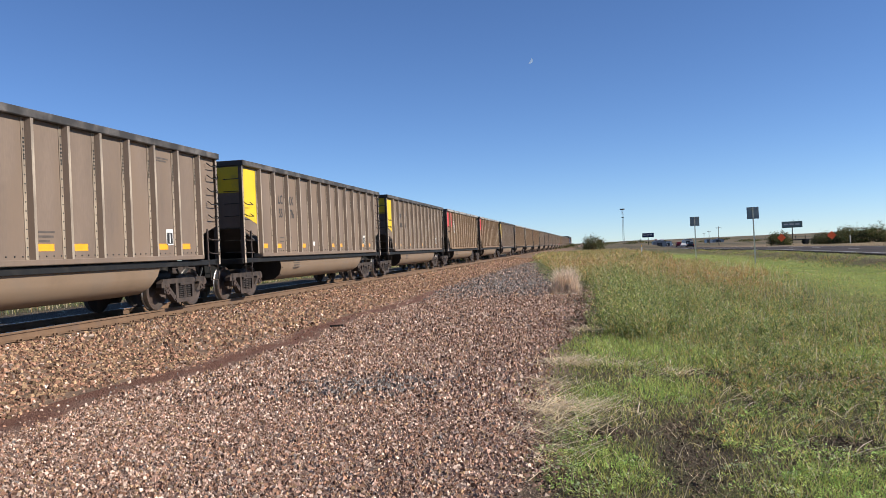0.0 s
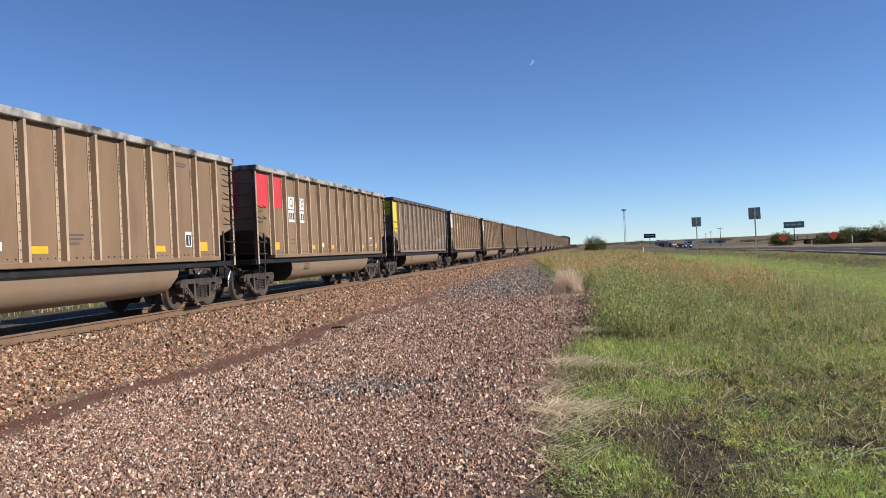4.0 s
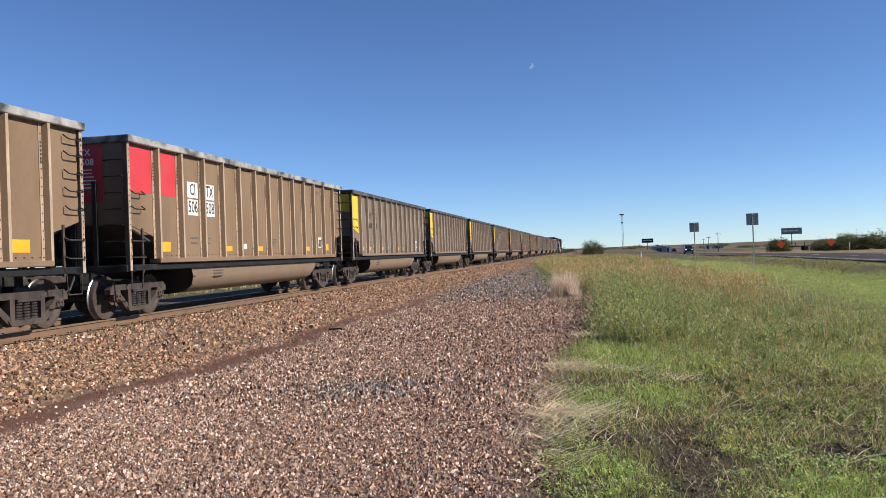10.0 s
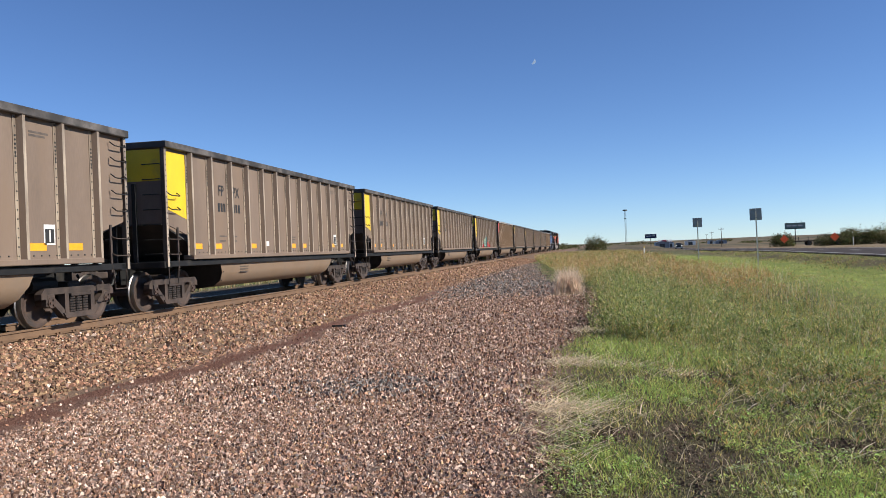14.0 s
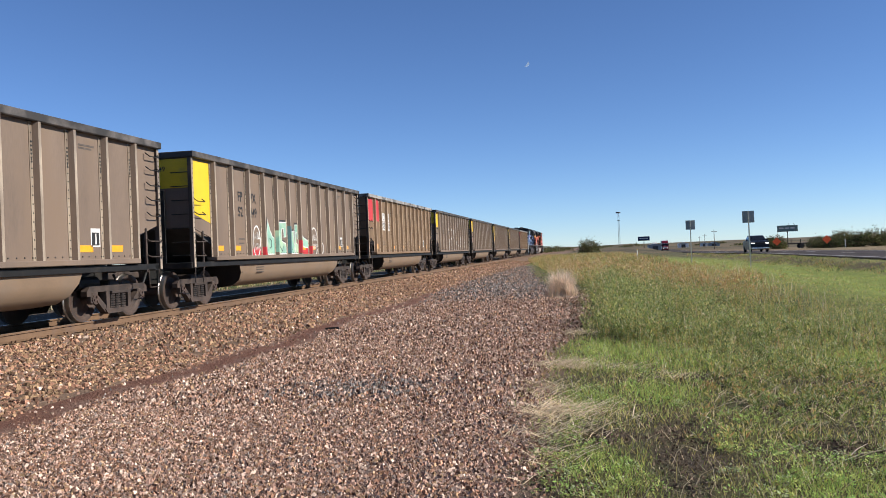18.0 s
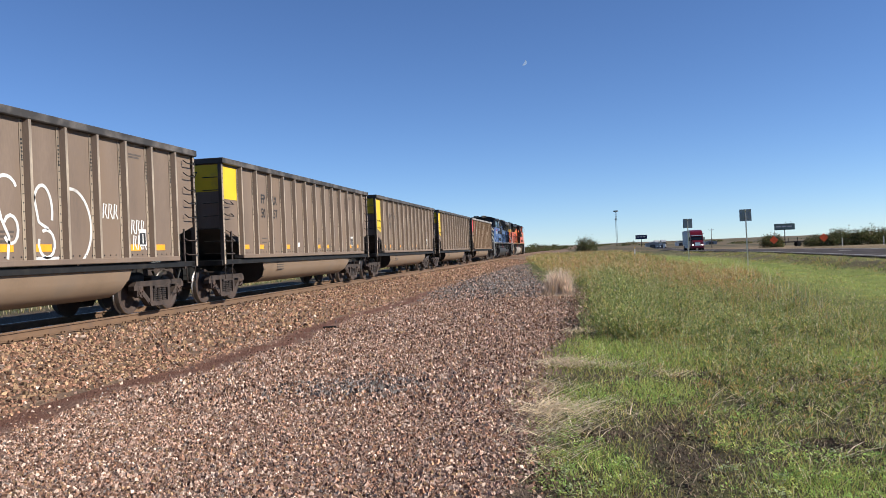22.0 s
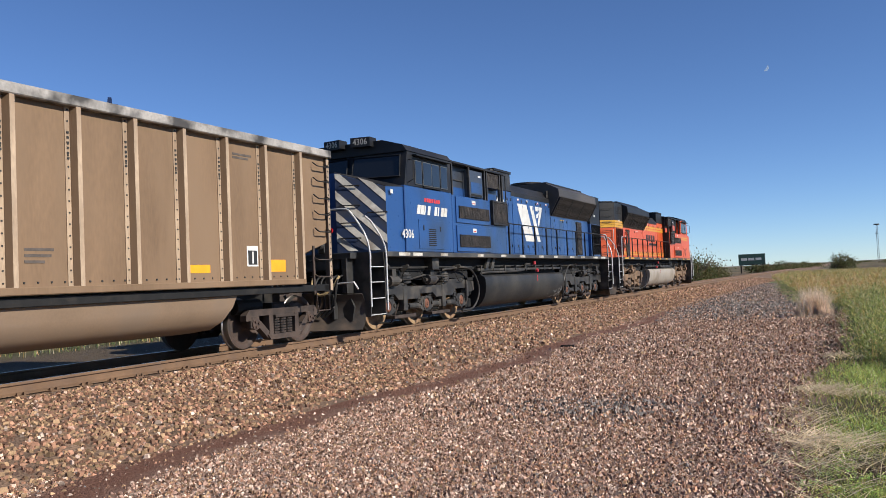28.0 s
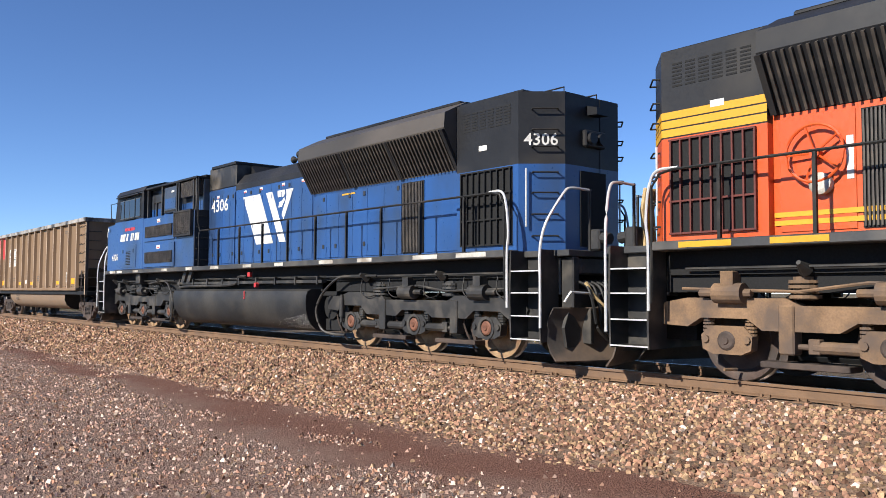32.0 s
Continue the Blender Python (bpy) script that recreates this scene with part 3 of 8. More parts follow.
def wheelset_meshes(r, w_face, seg=28):
    prof = [(w_face, 0.09), (w_face - 0.02, 0.11), (w_face - 0.05, 0.2), (w_face - 0.055, r * 0.72), (w_face - 0.01, r * 0.80), (w_face, r * 0.83), (w_face, r * 0.985), (w_face - 0.02, r), (w_face - 0.10, r * 1.005), (w_face - 0.115, r * 1.055), (w_face - 0.135, r * 1.055), (w_face - 0.14, 0.2), (w_face - 0.17, 0.1)]
    me = mesh_of("wheel", lathe(prof, seg), [M["wheel"], M["tread"]], True)
    for p in me.polygons:
        d = math.hypot(p.center.y, p.center.z)
        if d > r * 0.96:
            p.material_index = 1
    return me


WHEEL_CAR = wheelset_meshes(0.457, 0.82)
SIDE_FRAME, SPRINGS = side_frame_mesh(), spring_mesh()
AXLE = mesh_of("axle", cyl(B(), (-1.02, 0, 0), (1.02, 0, 0), 0.085, 12), M["iron"])
cap_bm = B()
cyl(cap_bm, (1.0, 0, 0), (1.12, 0, 0), 0.105, 12)
for _k in range(3):
    _a = _k * math.tau / 3
    cyl(cap_bm, (1.12, 0.055 * math.cos(_a), 0.055 * math.sin(_a)), (1.145, 0.055 * math.cos(_a), 0.055 * math.sin(_a)), 0.022, 6)
CAP = mesh_of("bearing_cap", cap_bm, M["wheel"])
TURN = pose(0, 0, 0, 0, 0, 180)
WHEELSETS = []  # (axle object, its pose, radius)


def freight_truck(parent, yc):
    """Parts of one truck, under the car."""
    part("truck_bolster", BOLSTER, None, parent, "dusty cast steel truck bolster", m=pose(0, yc, 0))
    for s in (1, -1):
        sf = part("side_frame", SIDE_FRAME, None, parent, "dusty brown cast steel truck side frame", m=pose(s * 1.02, yc, 0, 0, 0, 0 if s > 0 else 180))
        part("spring_nest", SPRINGS, None, sf)
    for d in (-0.865, 0.865):
        ax = part("axle", AXLE, None, parent, m=pose(0, yc + d, 0.457))
        WHEELSETS.append((ax, pose(0, yc + d, 0.457), 0.457))
        for s in (1, -1):
            part("wheel", WHEEL_CAR, None, ax, "rusty steel wheel with bright tread", m=pose(0, 0, 0) if s > 0 else TURN)
            if s > 0:
                part("bearing_cap", CAP, None, ax)


BOLSTER = mesh_of("truck_bolster", box(B(), -1.0, 1.0, -0.2, 0.2, 0.42, 0.82, 0.03), M["iron"])


def coal_car(name, body, label, chord, edge):
    """An open-top coal car: ribbed sides, rounded tub, sloping ends, two trucks."""
    car = thing(name, label, "coal car", "coal cars of the train")
    zs = 1.22
    # side sheets, cut away obliquely at both ends
    for s in (1, -1):
        bm = B()
        prism(bm, [(CAR_A, 1.98), (RIBS[0], 1.70), (RIBS[0], zs), (RIBS[-1], zs), (RIBS[-1], 1.70), (CAR_B, 1.98), (CAR_B, TOP - 0.1), (CAR_A, TOP - 0.1)], "x", s * (SHEET - 0.03), s * SHEET)
        part("side_sheet", bm, body, car)
    h0, h1 = zs + 0.03, TOP - 0.12
    rib_bm = prism(B(), RIB_PROFILE, "z", h0, h1)
    prism(rib_bm, [(SHEET, -0.155), (SHEET + 0.012, -0.155), (SHEET + 0.012, -0.075), (SHEET, -0.075)], "z", h0, h1)
    rib = mesh_of("side_rib", rib_bm, [edge, body])
    # flanks get the darker body colour, which carries the shade on them
    for p in rib.polygons:
        if abs(p.normal.x) < 0.8 and p.center.y > -0.07:
            p.material_index = 1
    for y in RIBS:
        for s in (1, -1):
            part("side_rib", rib, None, car, "pale bare-metal side rib", m=pose(0, y, 0) if s > 0 else pose(0, y, 0, 0, 0, 180))
    for s in (1,):
        bm = B()
        for y in RIBS:
            for k in range(16):
                z = h0 + 0.06 + k * (h1 - h0 - 0.1) / 15
                box(bm, s * (SHEET + 0.01), s * (SHEET + 0.02), y - s * 0.122, y - s * 0.1, z - 0.011, z + 0.011)
            for k in range(6):
                z = h1 - 0.35 - k * 0.07
                box(bm, s * (SHEET + 0.01), s * (SHEET + 0.022), y - s * 0.128, y - s * 0.094, z - 0.015, z + 0.015)
        for k in range(60):
            y = RIBS[0] + 0.2 + k * (RIBS[-1] - RIBS[0] - 0.4) / 59
            box(bm, s * SHEET, s * (SHEET + 0.012), y - 0.012, y + 0.012, 1.30, 1.324)
        for yc in (CAR_A, CAR_B):
            for k in range(20):
                z = 1.25 + k * 0.12
                box(bm, s * 1.53, s * 1.545, yc - 0.012, yc + 0.012, z - 0.012, z + 0.012)
        part("rivets", bm, M["ink"], car)["kind"] = "stuff"
    for s in (1, -1):
        bm = B()
        box(bm, s * 1.46, s * 1.60, CAR_A - 0.05, CAR_B + 0.05, TOP - 0.12, TOP + 0.03, 0.015)
        part("top_chord", bm, chord, car, "sooty worn metal top rail")
        bm = B()
        box(bm, s * 1.30, s * 1.588, RIBS[0] - 0.05, RIBS[-1] + 0.05, 1.15, 1.255, 0.012)
        part("side_sill", bm, body, car, "dusty side sill under the ribs")
        bm = B()
        box(bm, s * 1.28, s * 1.50, CAR_A - 0.1, CAR_B + 0.1, 1.0, 1.13, 0.01)
        part("sill_channel", bm, M["dark_iron"], car)
        # corner posts and the grab irons on them
        for yc in (CAR_A, CAR_B):
            d = 1 if yc == CAR_A else -1
            bm = B()
            box(bm, s * 1.43, s * 1.535, yc - 0.05 * d, yc + 0.05 * d, 1.0, TOP - 0.1, 0.008)
            post = part("corner_post", bm, [M["post_shade"], edge], car, "dark riveted corner post with a pale outer face")
            # outer face pale, the others darkened: light and shade put into the colour
            for p in post.data.polygons:
                if p.normal.x * s > 0.8:
                    p.material_index = 1
            for z in ((2.30, 2.62) if d > 0 else (2.18, 2.52, 2.84, 3.18, 3.48)):
                bm = B()
                tube(bm, [(s * 1.51, yc + d * 0.06, z + 0.07), (s * 1.60, yc + d * 0.06, z), (s * 1.61, yc + d * 0.09, z - 0.01), (s * 1.61, yc + d * 0.46, z - 0.01), (s * 1.60, yc + d * 0.49, z), (s * 1.51, yc + d * 0.49, z + 0.07)], 0.013, 5)
                part("grab_iron", bm, M["dark_iron"], car)
            bm = B()
            box(bm, s * 1.46, s * 1.50, yc + d * 0.50, yc + d * 0.56, 0.95, 1.9, 0.004)
            st = part("ladder_stile", bm, M["iron"], car)
            for z in (1.28, 1.62):
                bm = B()
                tube(bm, [(s * 1.52, yc, z + 0.05), (s * 1.58, yc + d * 0.02, z), (s * 1.58, yc + d * 0.5, z), (s * 1.5, yc + d * 0.53, z + 0.05)], 0.014, 5)
                part("rung", bm, M["iron"], st)
            bm = B()
            tube(bm, [(s * 1.5, yc + d * 0.05, 1.0), (s * 1.5, yc + d * 0.05, 0.62), (s * 1.5, yc + d * 0.45, 0.62), (s * 1.5, yc + d * 0.5, 1.0)], 0.016, 5)
            part("sill_step", bm, M["iron"], car)
    # ends
    for yc, d in ((CAR_A, 1), (CAR_B, -1)):
        bm = B()
        box(bm, -1.46, 1.46, yc, yc + d * 0.03, 1.95, TOP - 0.1)
        part("end_sheet", bm, body, car)
        bm = B()
        hexa(bm, [(-1.39, yc, 1.95), (1.39, yc, 1.95), (1.39, yc + d * 2.6, 1.08), (-1.39, yc + d * 2.6, 1.08), (-1.39, yc, 1.99), (1.39, yc, 1.99), (1.39, yc + d * 2.6, 1.12), (-1.39, yc + d * 2.6, 1.12)])
        part("slope_sheet", bm, M["lining_shade"], car)
        bm = B()
        box(bm, -1.60, 1.60, yc - d * 0.07, yc + d * 0.07, TOP - 0.12, TOP + 0.03, 0.015)
        part("end_chord", bm, chord, car, "sooty worn metal top rail")
        bm = B()
        box(bm, -1.5, 1.5, yc - d * 0.12, yc + d * 0.2, 0.98, 1.12, 0.01)
        part("end_sill", bm, M["dark_iron"], car)
        for x in (-0.75, -0.25, 0.25, 0.75):
            bm = B()
            box(bm, x - 0.05, x + 0.05, yc - d * 0.05, yc - d * 0.003, 1.12, 2.9 if abs(x) > 0.5 else 2.2, 0.006)
            part("end_post", bm, M["dark_iron"], car)
        for z in (1.3, 1.62, 1.96, 2.30, 2.64, 2.98, 3.32):
            bm = B()
            tube(bm, [(1.42, yc, z), (1.42, yc - d * 0.08, z), (1.0, yc - d * 0.08, z), (1.0, yc, z)], 0.013, 5)
            part("grab_iron", bm, M["dark_iron"], car)
        bm = B()
        box(bm, -0.17, 0.17, yc - d * 0.1, yc + d * 1.2, 0.70, 1.0, 0.02)
        part("draft_sill", bm, M["iron"], car)
        bm = B()
        box(bm, -0.09, 0.09, yc - d * 0.66, yc, 0.80, 0.95, 0.02)
        box(bm, -0.16, 0.12, yc - d * 0.80, yc - d * 0.55, 0.74, 1.02, 0.05)
        part("coupler", bm, M["iron"], car, "cast steel knuckle coupler")
        bm = B()
        tube(bm, [(0.28, yc - d * 0.1, 0.92), (0.3, yc - d * 0.3, 0.66), (0.22, yc - d * 0.5, 0.56), (0.08, yc - d * 0.74, 0.66)], 0.03, 6)
        part("air_hose", bm, M["dark_iron"], car)
        freight_truck(car, yc + d * 1.02)
    bm = lathe([(0, 0.02), (0, 0.27), (0.03, 0.29), (0.05, 0.27), (0.03, 0.25), (0.025, 0.06), (0.06, 0.05), (0.06, 0.02)], 20)
    bmesh.ops.transform(bm, matrix=pose(-0.9, CAR_A - 0.14, 2.25, 0, 0, 90), verts=bm.verts)
    part("brake_wheel", bm, M["iron"], car)
    # the tub: rounded below, its ends raked
    prof = [(-1.44, 1.13), (-1.42, 0.80), (-1.30, 0.58), (-1.08, 0.44), (-0.6, 0.38), (0.6, 0.38), (1.08, 0.44), (1.30, 0.58), (1.42, 0.80), (1.44, 1.13)]
    bm = B()
    a = [bm.verts.new((x, -12.55 + (1.13 - z) * 0.55, z)) for x, z in prof]
    b = [bm.verts.new((x, -3.38 - (1.13 - z) * 0.55, z)) for x, z in prof]
    for i in range(len(prof) - 1):
        bm.faces.new((a[i], a[i + 1], b[i + 1], b[i]))
    bmesh.ops.recalc_face_normals(bm, faces=bm.faces)
    tub = part("tub", bm, M["tub"], car, "dusty tan rounded tub under the sill", True)
    # raked ends wear the dark lining colour: their shade is painted on
    for vs in ([(x, -12.55 + (1.13 - z) * 0.55, z) for x, z in prof], [(x, -3.38 - (1.13 - z) * 0.55, z) for x, z in prof]):
        bm = B()
        bm.faces.new([bm.verts.new(p) for p in vs])
        bmesh.ops.solidify(bm, geom=list(bm.faces), thickness=0.012)
        part("tub_end", bm, M["lining_shade"], tub)
    bm = B()
    for s in (1, -1):
        for k in range(7):
            x, z = prof[k if s < 0 else 9 - k]
            y = -12.55 + (1.13 - z) * 0.55 + 0.06
            box(bm, x * 1.0 - 0.014, x * 1.0 + 0.014, y - 0.014, y + 0.014, z - 0.014, z + 0.014)
    part("rivets", bm, M["ink"], tub)["kind"] = "stuff"
    bm = B()
    box(bm, -1.44, 1.44, -13.2, -2.7, 1.10, 1.15)
    part("floor", bm, M["lining_shade"], car)
    bm = B()
    box(bm, -0.2, 0.2, CAR_A + 0.2, CAR_B - 0.2, 0.62, 1.0, 0.01)
    part("centre_sill", bm, M["dark_iron"], car)
    bm = B()
    cyl(bm, (0.85, -2.9, 0.78), (0.85, -2.2, 0.78), 0.14, 12)
    part("air_reservoir", bm, M["dark_iron"], car)
    return car


CARS = []
KINDS = "RYYYYRGYYYYYRWWYRRYYYY"  # from the locomotives on: red, yellow, painted-over and white panels
base_car = {"Y": coal_car("coal_car", M["car_grey"], "grey-tan open coal car with a yellow end panel", M["chord"], M["rib"]), "R": coal_car("coal_car", M["car_tan"], "dusty tan open coal car with red end panels", M["chord_light"], M["rib_tan"])}
MARKS = {0: ("CI", "TX", "506", "759"), 3: ("FP", "RX", "50", "257"), 4: ("LC", "RX", "55", "214"), 1: ("FP", "PX", "52", "056"), 2: ("FP", "PX", "52", "255"), 5: ("CI", "TX", "505", "638"), 6: ("FP", "PX", "52", "249"), 10: ("FP", "PX", "52", "239"), 12: ("CI", "TX", "506", "508"), 13: ("CI", "TX", "501", "238"), 15: ("FP", "PX", "52", "67"), 19: ("LC", "RX", "55", "076")}


def panel(car, y0, y1, z0, z1, material, name, cut=0.0, x=SHEET):
    """Paint on the side sheet, a film of its own."""
    bm = B()
    hexa(bm, [(x, y0, z0 + cut), (x + 0.004, y0, z0 + cut), (x + 0.004, y1, z0), (x, y1, z0), (x, y0, z1), (x + 0.004, y0, z1), (x + 0.004, y1, z1), (x, y1, z1)])
    return part(name, bm, material, car)


SIDE = pose(0, 0, 0, 0, 0, 90)  # turns writing to face +x, reading towards +y


def on_side(x, y, z):
    return pose(x, y, z, 0, 0, 90)


def dress(car, k, kind):
    """What is painted and stuck on one car's side and end."""
    r = random.Random(100 + k)
    y0, y1 = CAR_A + 0.06, RIBS[0] - 0.16
    if kind == "R":
        panel(car, y0, y1, 2.66, 3.62, M["red"], "red_panel")
        panel(car, RIBS[0] + 0.08, RIBS[1] - 0.16, 2.66, 3.62, M["red"], "red_panel")
        bm = B()
        box(bm, -1.4, 0.95, CAR_A - 0.006, CAR_A, 2.45, 3.66)
        part("red_end_panel", bm, M["red"], car)
        if k in MARKS:
            lettering("end_lettering", "CITX", 0.20, M["white"], car, pose(0.45, CAR_A - 0.009, 3.50))
            lettering("end_lettering", MARKS[k][2] + MARKS[k][3], 0.20, M["white"], car, pose(0.45, CAR_A - 0.009, 3.30))
        bm = B()
        for j in range(6):
            wj = 0.34 - 0.06 * abs(j - 3.2) * r.random()
            box(bm, 0.45 - wj, 0.45 + wj, CAR_A - 0.009, CAR_A - 0.006, 3.13 - j * 0.075, 3.155 - j * 0.075)
        part("lettering_bar", bm, M["white"], car)
    elif kind == "W":
        panel(car, y0, y1, 2.66, 3.62, M["pale"], "white_panel")
    else:
        panel(car, y0, y1, 2.10 if k not in (4, 3) else 2.75, 3.62, M["yellow"], "yellow_panel", 0.22 if k not in (4, 3) else 0.0)
        bm = B()
        box(bm, -1.4, 1.42, CAR_A - 0.006, CAR_A, 2.95, 3.66)
        part("yellow_end_panel", bm, M["yellow"], car)
        if k in MARKS:
            lettering("end_lettering", MARKS[k][2] + MARKS[k][3], 0.17, M["ink"], car, pose(0.62, CAR_A - 0.009, 3.42))
    tan = kind in "RW"
    a, b, c, d = MARKS.get(k, ("CI", "TX", "", "") if tan else ("FP", "PX", "", ""))
    yr = RIBS[2]
    ink = M["ink"]
    for txt, yy, zz, al in ((a, yr - 0.2, 2.88, "RIGHT"), (b, yr + 0.17, 2.88, "LEFT"), (c, yr - 0.2, 2.46, "RIGHT"), (d, yr + 0.17, 2.46, "LEFT")):
        w = 0.52
        lo = yy - w if al == "RIGHT" else yy
        if tan:
            panel(car, lo, lo + w, zz - 0.19, zz + 0.19, M["white"], "lettering_patch", 0.0, SHEET + 0.001)
        if txt:
            lettering("lettering", txt, 0.40 if tan else 0.38, ink, car, on_side(SHEET + 0.008, lo + w / 2, zz), "", 0.8 if tan else 0.85)
        else:
            for j in range(2 if zz > 2.6 else 3):
                panel(car, lo + 0.06 + j * 0.16, lo + 0.16 + j * 0.16, zz - 0.11, zz + 0.11, ink, "lettering_bar", 0.0, SHEET + 0.004)
    for yy, zz, w in ((yr - 0.62, 1.72, 0.4), (yr + 0.1, 1.72, 0.32), (yr - 0.62, 1.60, 0.34), (yr + 0.1, 1.60, 0.3), (RIBS[6] + 0.2, 1.66, 0.4), (RIBS[6] + 0.2, 1.74, 0.44), (RIBS[6] + 0.2, 1.58, 0.3), (RIBS[10] + 0.25, 3.45, 0.5), (RIBS[10] + 0.25, 3.39, 0.42)):
        panel(car, yy, yy + w, zz - 0.02, zz + 0.018, M["faint"], "lettering_bar")
    for q in ((0, 3, 5, 9, 11) if tan else (0, 1, 3, 6, 7, 10, 11)):
        ya = (RIBS[q] + 0.15) if q else RIBS[0] + 0.12
        panel(car, ya, ya + 0.46, 1.40, 1.53 if not (tan and q in (0, 11)) else 1.62, M["amber"], "reflector")
    if k == 6:
        spray(car)
    if k == 4:
        scrawl(car)
    ya = RIBS[10] + 0.55
    panel(car, ya, ya + 0.30, 1.50, 1.86, M["white"], "placard")
    panel(car, ya + 0.03, ya + 0.27, 1.53, 1.78, ink, "placard_field", 0.0, SHEET + 0.004)
    panel(car, ya + 0.13, ya + 0.17, 1.55, 1.76, M["white"], "placard_mark", 0.0, SHEET + 0.008)
    panel(car, RIBS[4] + 0.3, RIBS[4] + 0.5, 1.46, 1.60, M["white"], "tag_card")
    for j in range(4):
        bm = B()
        hexa(bm, [(1.425, -11.3, 0.97 - j * 0.07), (1.437, -11.3, 0.97 - j * 0.07), (1.437, -10.75 - 0.03 * j, 0.97 - j * 0.07), (1.425, -10.75 - 0.03 * j, 0.97 - j * 0.07), (1.43, -11.3, 0.995 - j * 0.07), (1.442, -11.3, 0.995 - j * 0.07), (1.442, -10.75, 0.995 - j * 0.07), (1.43, -10.75, 0.995 - j * 0.07)])
        part("stencil_bar", bm, M["faint"], car)


def film(car, pts, material, name, h=0.004):
    """A flat patch of paint on the side sheet, (y, z) corners."""
    part(name, prism(B(), pts, "x", SHEET, SHEET + h), material, car)


def stroke(car, pts, w, material, name, h=0.006):
    """A painted line along (y, z) points."""
    bm = B()
    vs = []
    for i, (y, z) in enumerate(pts):
        a, b = pts[max(0, i - 1)], pts[min(len(pts) - 1, i + 1)]
        d = Vector((b[0] - a[0], b[1] - a[1], 0)).normalized()
        vs.append([(y - d.y * w / 2, z + d.x * w / 2), (y + d.y * w / 2, z - d.x * w / 2)])
    for a, b in zip(vs, vs[1:]):
        prism(bm, [a[0], a[1], b[1], b[0]], "x", SHEET + h - 0.003, SHEET + h)
    part(name, bm, material, car)


def arc(cy, cz, ry, rz, a0, a1, n=14):
    return [(cy + ry * math.cos(radians(a0 + (a1 - a0) * i / n)), cz + rz * math.sin(radians(a0 + (a1 - a0) * i / n))) for i in range(n + 1)]


def rib_paint(car, y, z0, z1, material, name):
    """Paint that runs over a rib: a skin on its face and flanks."""
    pts = [(x + 0.003, yy * 1.04) for x, yy in RIB_PROFILE]
    part(name, prism(B(), [(x, y + q) for x, q in pts], "z", z0, z1), material, car)


LETTERS = [
    [(-10.52, 1.28), (-10.55, 1.9), (-10.46, 2.32), (-10.30, 1.98), (-10.1, 1.80), (-9.95, 1.76), (-9.94, 1.28)],
    [(-9.70, 1.28), (-9.72, 1.72), (-9.62, 2.26), (-8.95, 2.28), (-8.97, 1.82), (-9.16, 1.80), (-9.18, 2.08), (-9.34, 2.06), (-9.36, 1.68), (-9.02, 1.60), (-8.96, 1.28)],
    [(-8.64, 1.28), (-8.68, 2.14), (-8.56, 2.22), (-8.46, 1.98), (-8.30, 2.02), (-8.26, 1.62), (-8.22, 1.28)],
    [(-8.17, 1.28), (-8.20, 1.70), (-8.16, 2.22), (-7.86, 2.22), (-7.87, 1.78), (-7.98, 1.76), (-8.00, 1.98), (-8.08, 1.97), (-8.07, 1.62), (-7.87, 1.54), (-7.86, 1.28)],
    [(-7.62, 1.52), (-7.64, 1.96), (-7.30, 1.80), (-6.92, 1.70), (-6.88, 1.46)],
]


def spray(car):
    """Mint letters with black shadows on a red ground, white clouds with tags on both sides."""
    for ya, yb, zt in ((-11.75, -10.98, 1.42), (-10.76, -9.96, 1.40), (-9.70, -8.92, 1.36), (-8.64, -7.87, 1.62), (-7.62, -6.87, 1.50)):
        film(car, [(ya, 1.262), (yb, 1.262), (yb, zt), ((ya + yb) / 2, zt + 0.08), (ya, zt - 0.02)], M["red"], "red_spray", 0.003)
    for pts in LETTERS:
        film(car, [(y - 0.055, z + (0.07 if z > 1.5 else 0.0)) for y, z in pts], M["ink"], "spray_shadow", 0.0045)
        film(car, pts, M["mint"], "spray_letter", 0.006)
        stroke(car, pts + pts[:1], 0.035, M["white"], "spray_outline", 0.009)
    for pts in ([(-10.35, 1.75), (-10.2, 1.68), (-10.22, 1.5), (-10.34, 1.46)], [(-9.5, 1.5), (-9.3, 1.36), (-9.25, 1.52)], [(-8.5, 1.7), (-8.45, 1.4)], [(-9.4, 1.95), (-9.42, 1.74)]):
        stroke(car, pts, 0.03, M["ink"], "spray_line", 0.009)
    for y, z0, z1, m in ((-10.86, 1.262, 1.5, "red"), (-9.82, 1.34, 2.0, "mint"), (-8.78, 1.30, 2.16, "teal"), (-7.76, 1.30, 1.72, "red"), (-6.76, 1.262, 1.52, "red")):
        rib_paint(car, y, z0, z1, M[m], "rib_spray")
    for cy, ry, rz in ((-11.32, 0.26, 0.44), (-6.26, 0.36, 0.50), (-5.42, 0.18, 0.22)):
        stroke(car, arc(cy, 1.66 if ry > 0.2 else 1.45, ry, rz if ry > 0.2 else 0.18, -20, 330, 20), 0.045, M["white"], "spray_outline")
        if ry < 0.2:
            continue
        for j in range(4):
            y = cy - ry * 0.6 + j * ry * 0.36
            stroke(car, [(y, 1.72), (y + 0.04, 1.92), (y + 0.08, 1.72)], 0.026, M["white"], "spray_tag")
            stroke(car, [(y, 1.42), (y, 1.60), (y + 0.09, 1.44), (y + 0.1, 1.6)], 0.026, M["white"], "spray_tag")


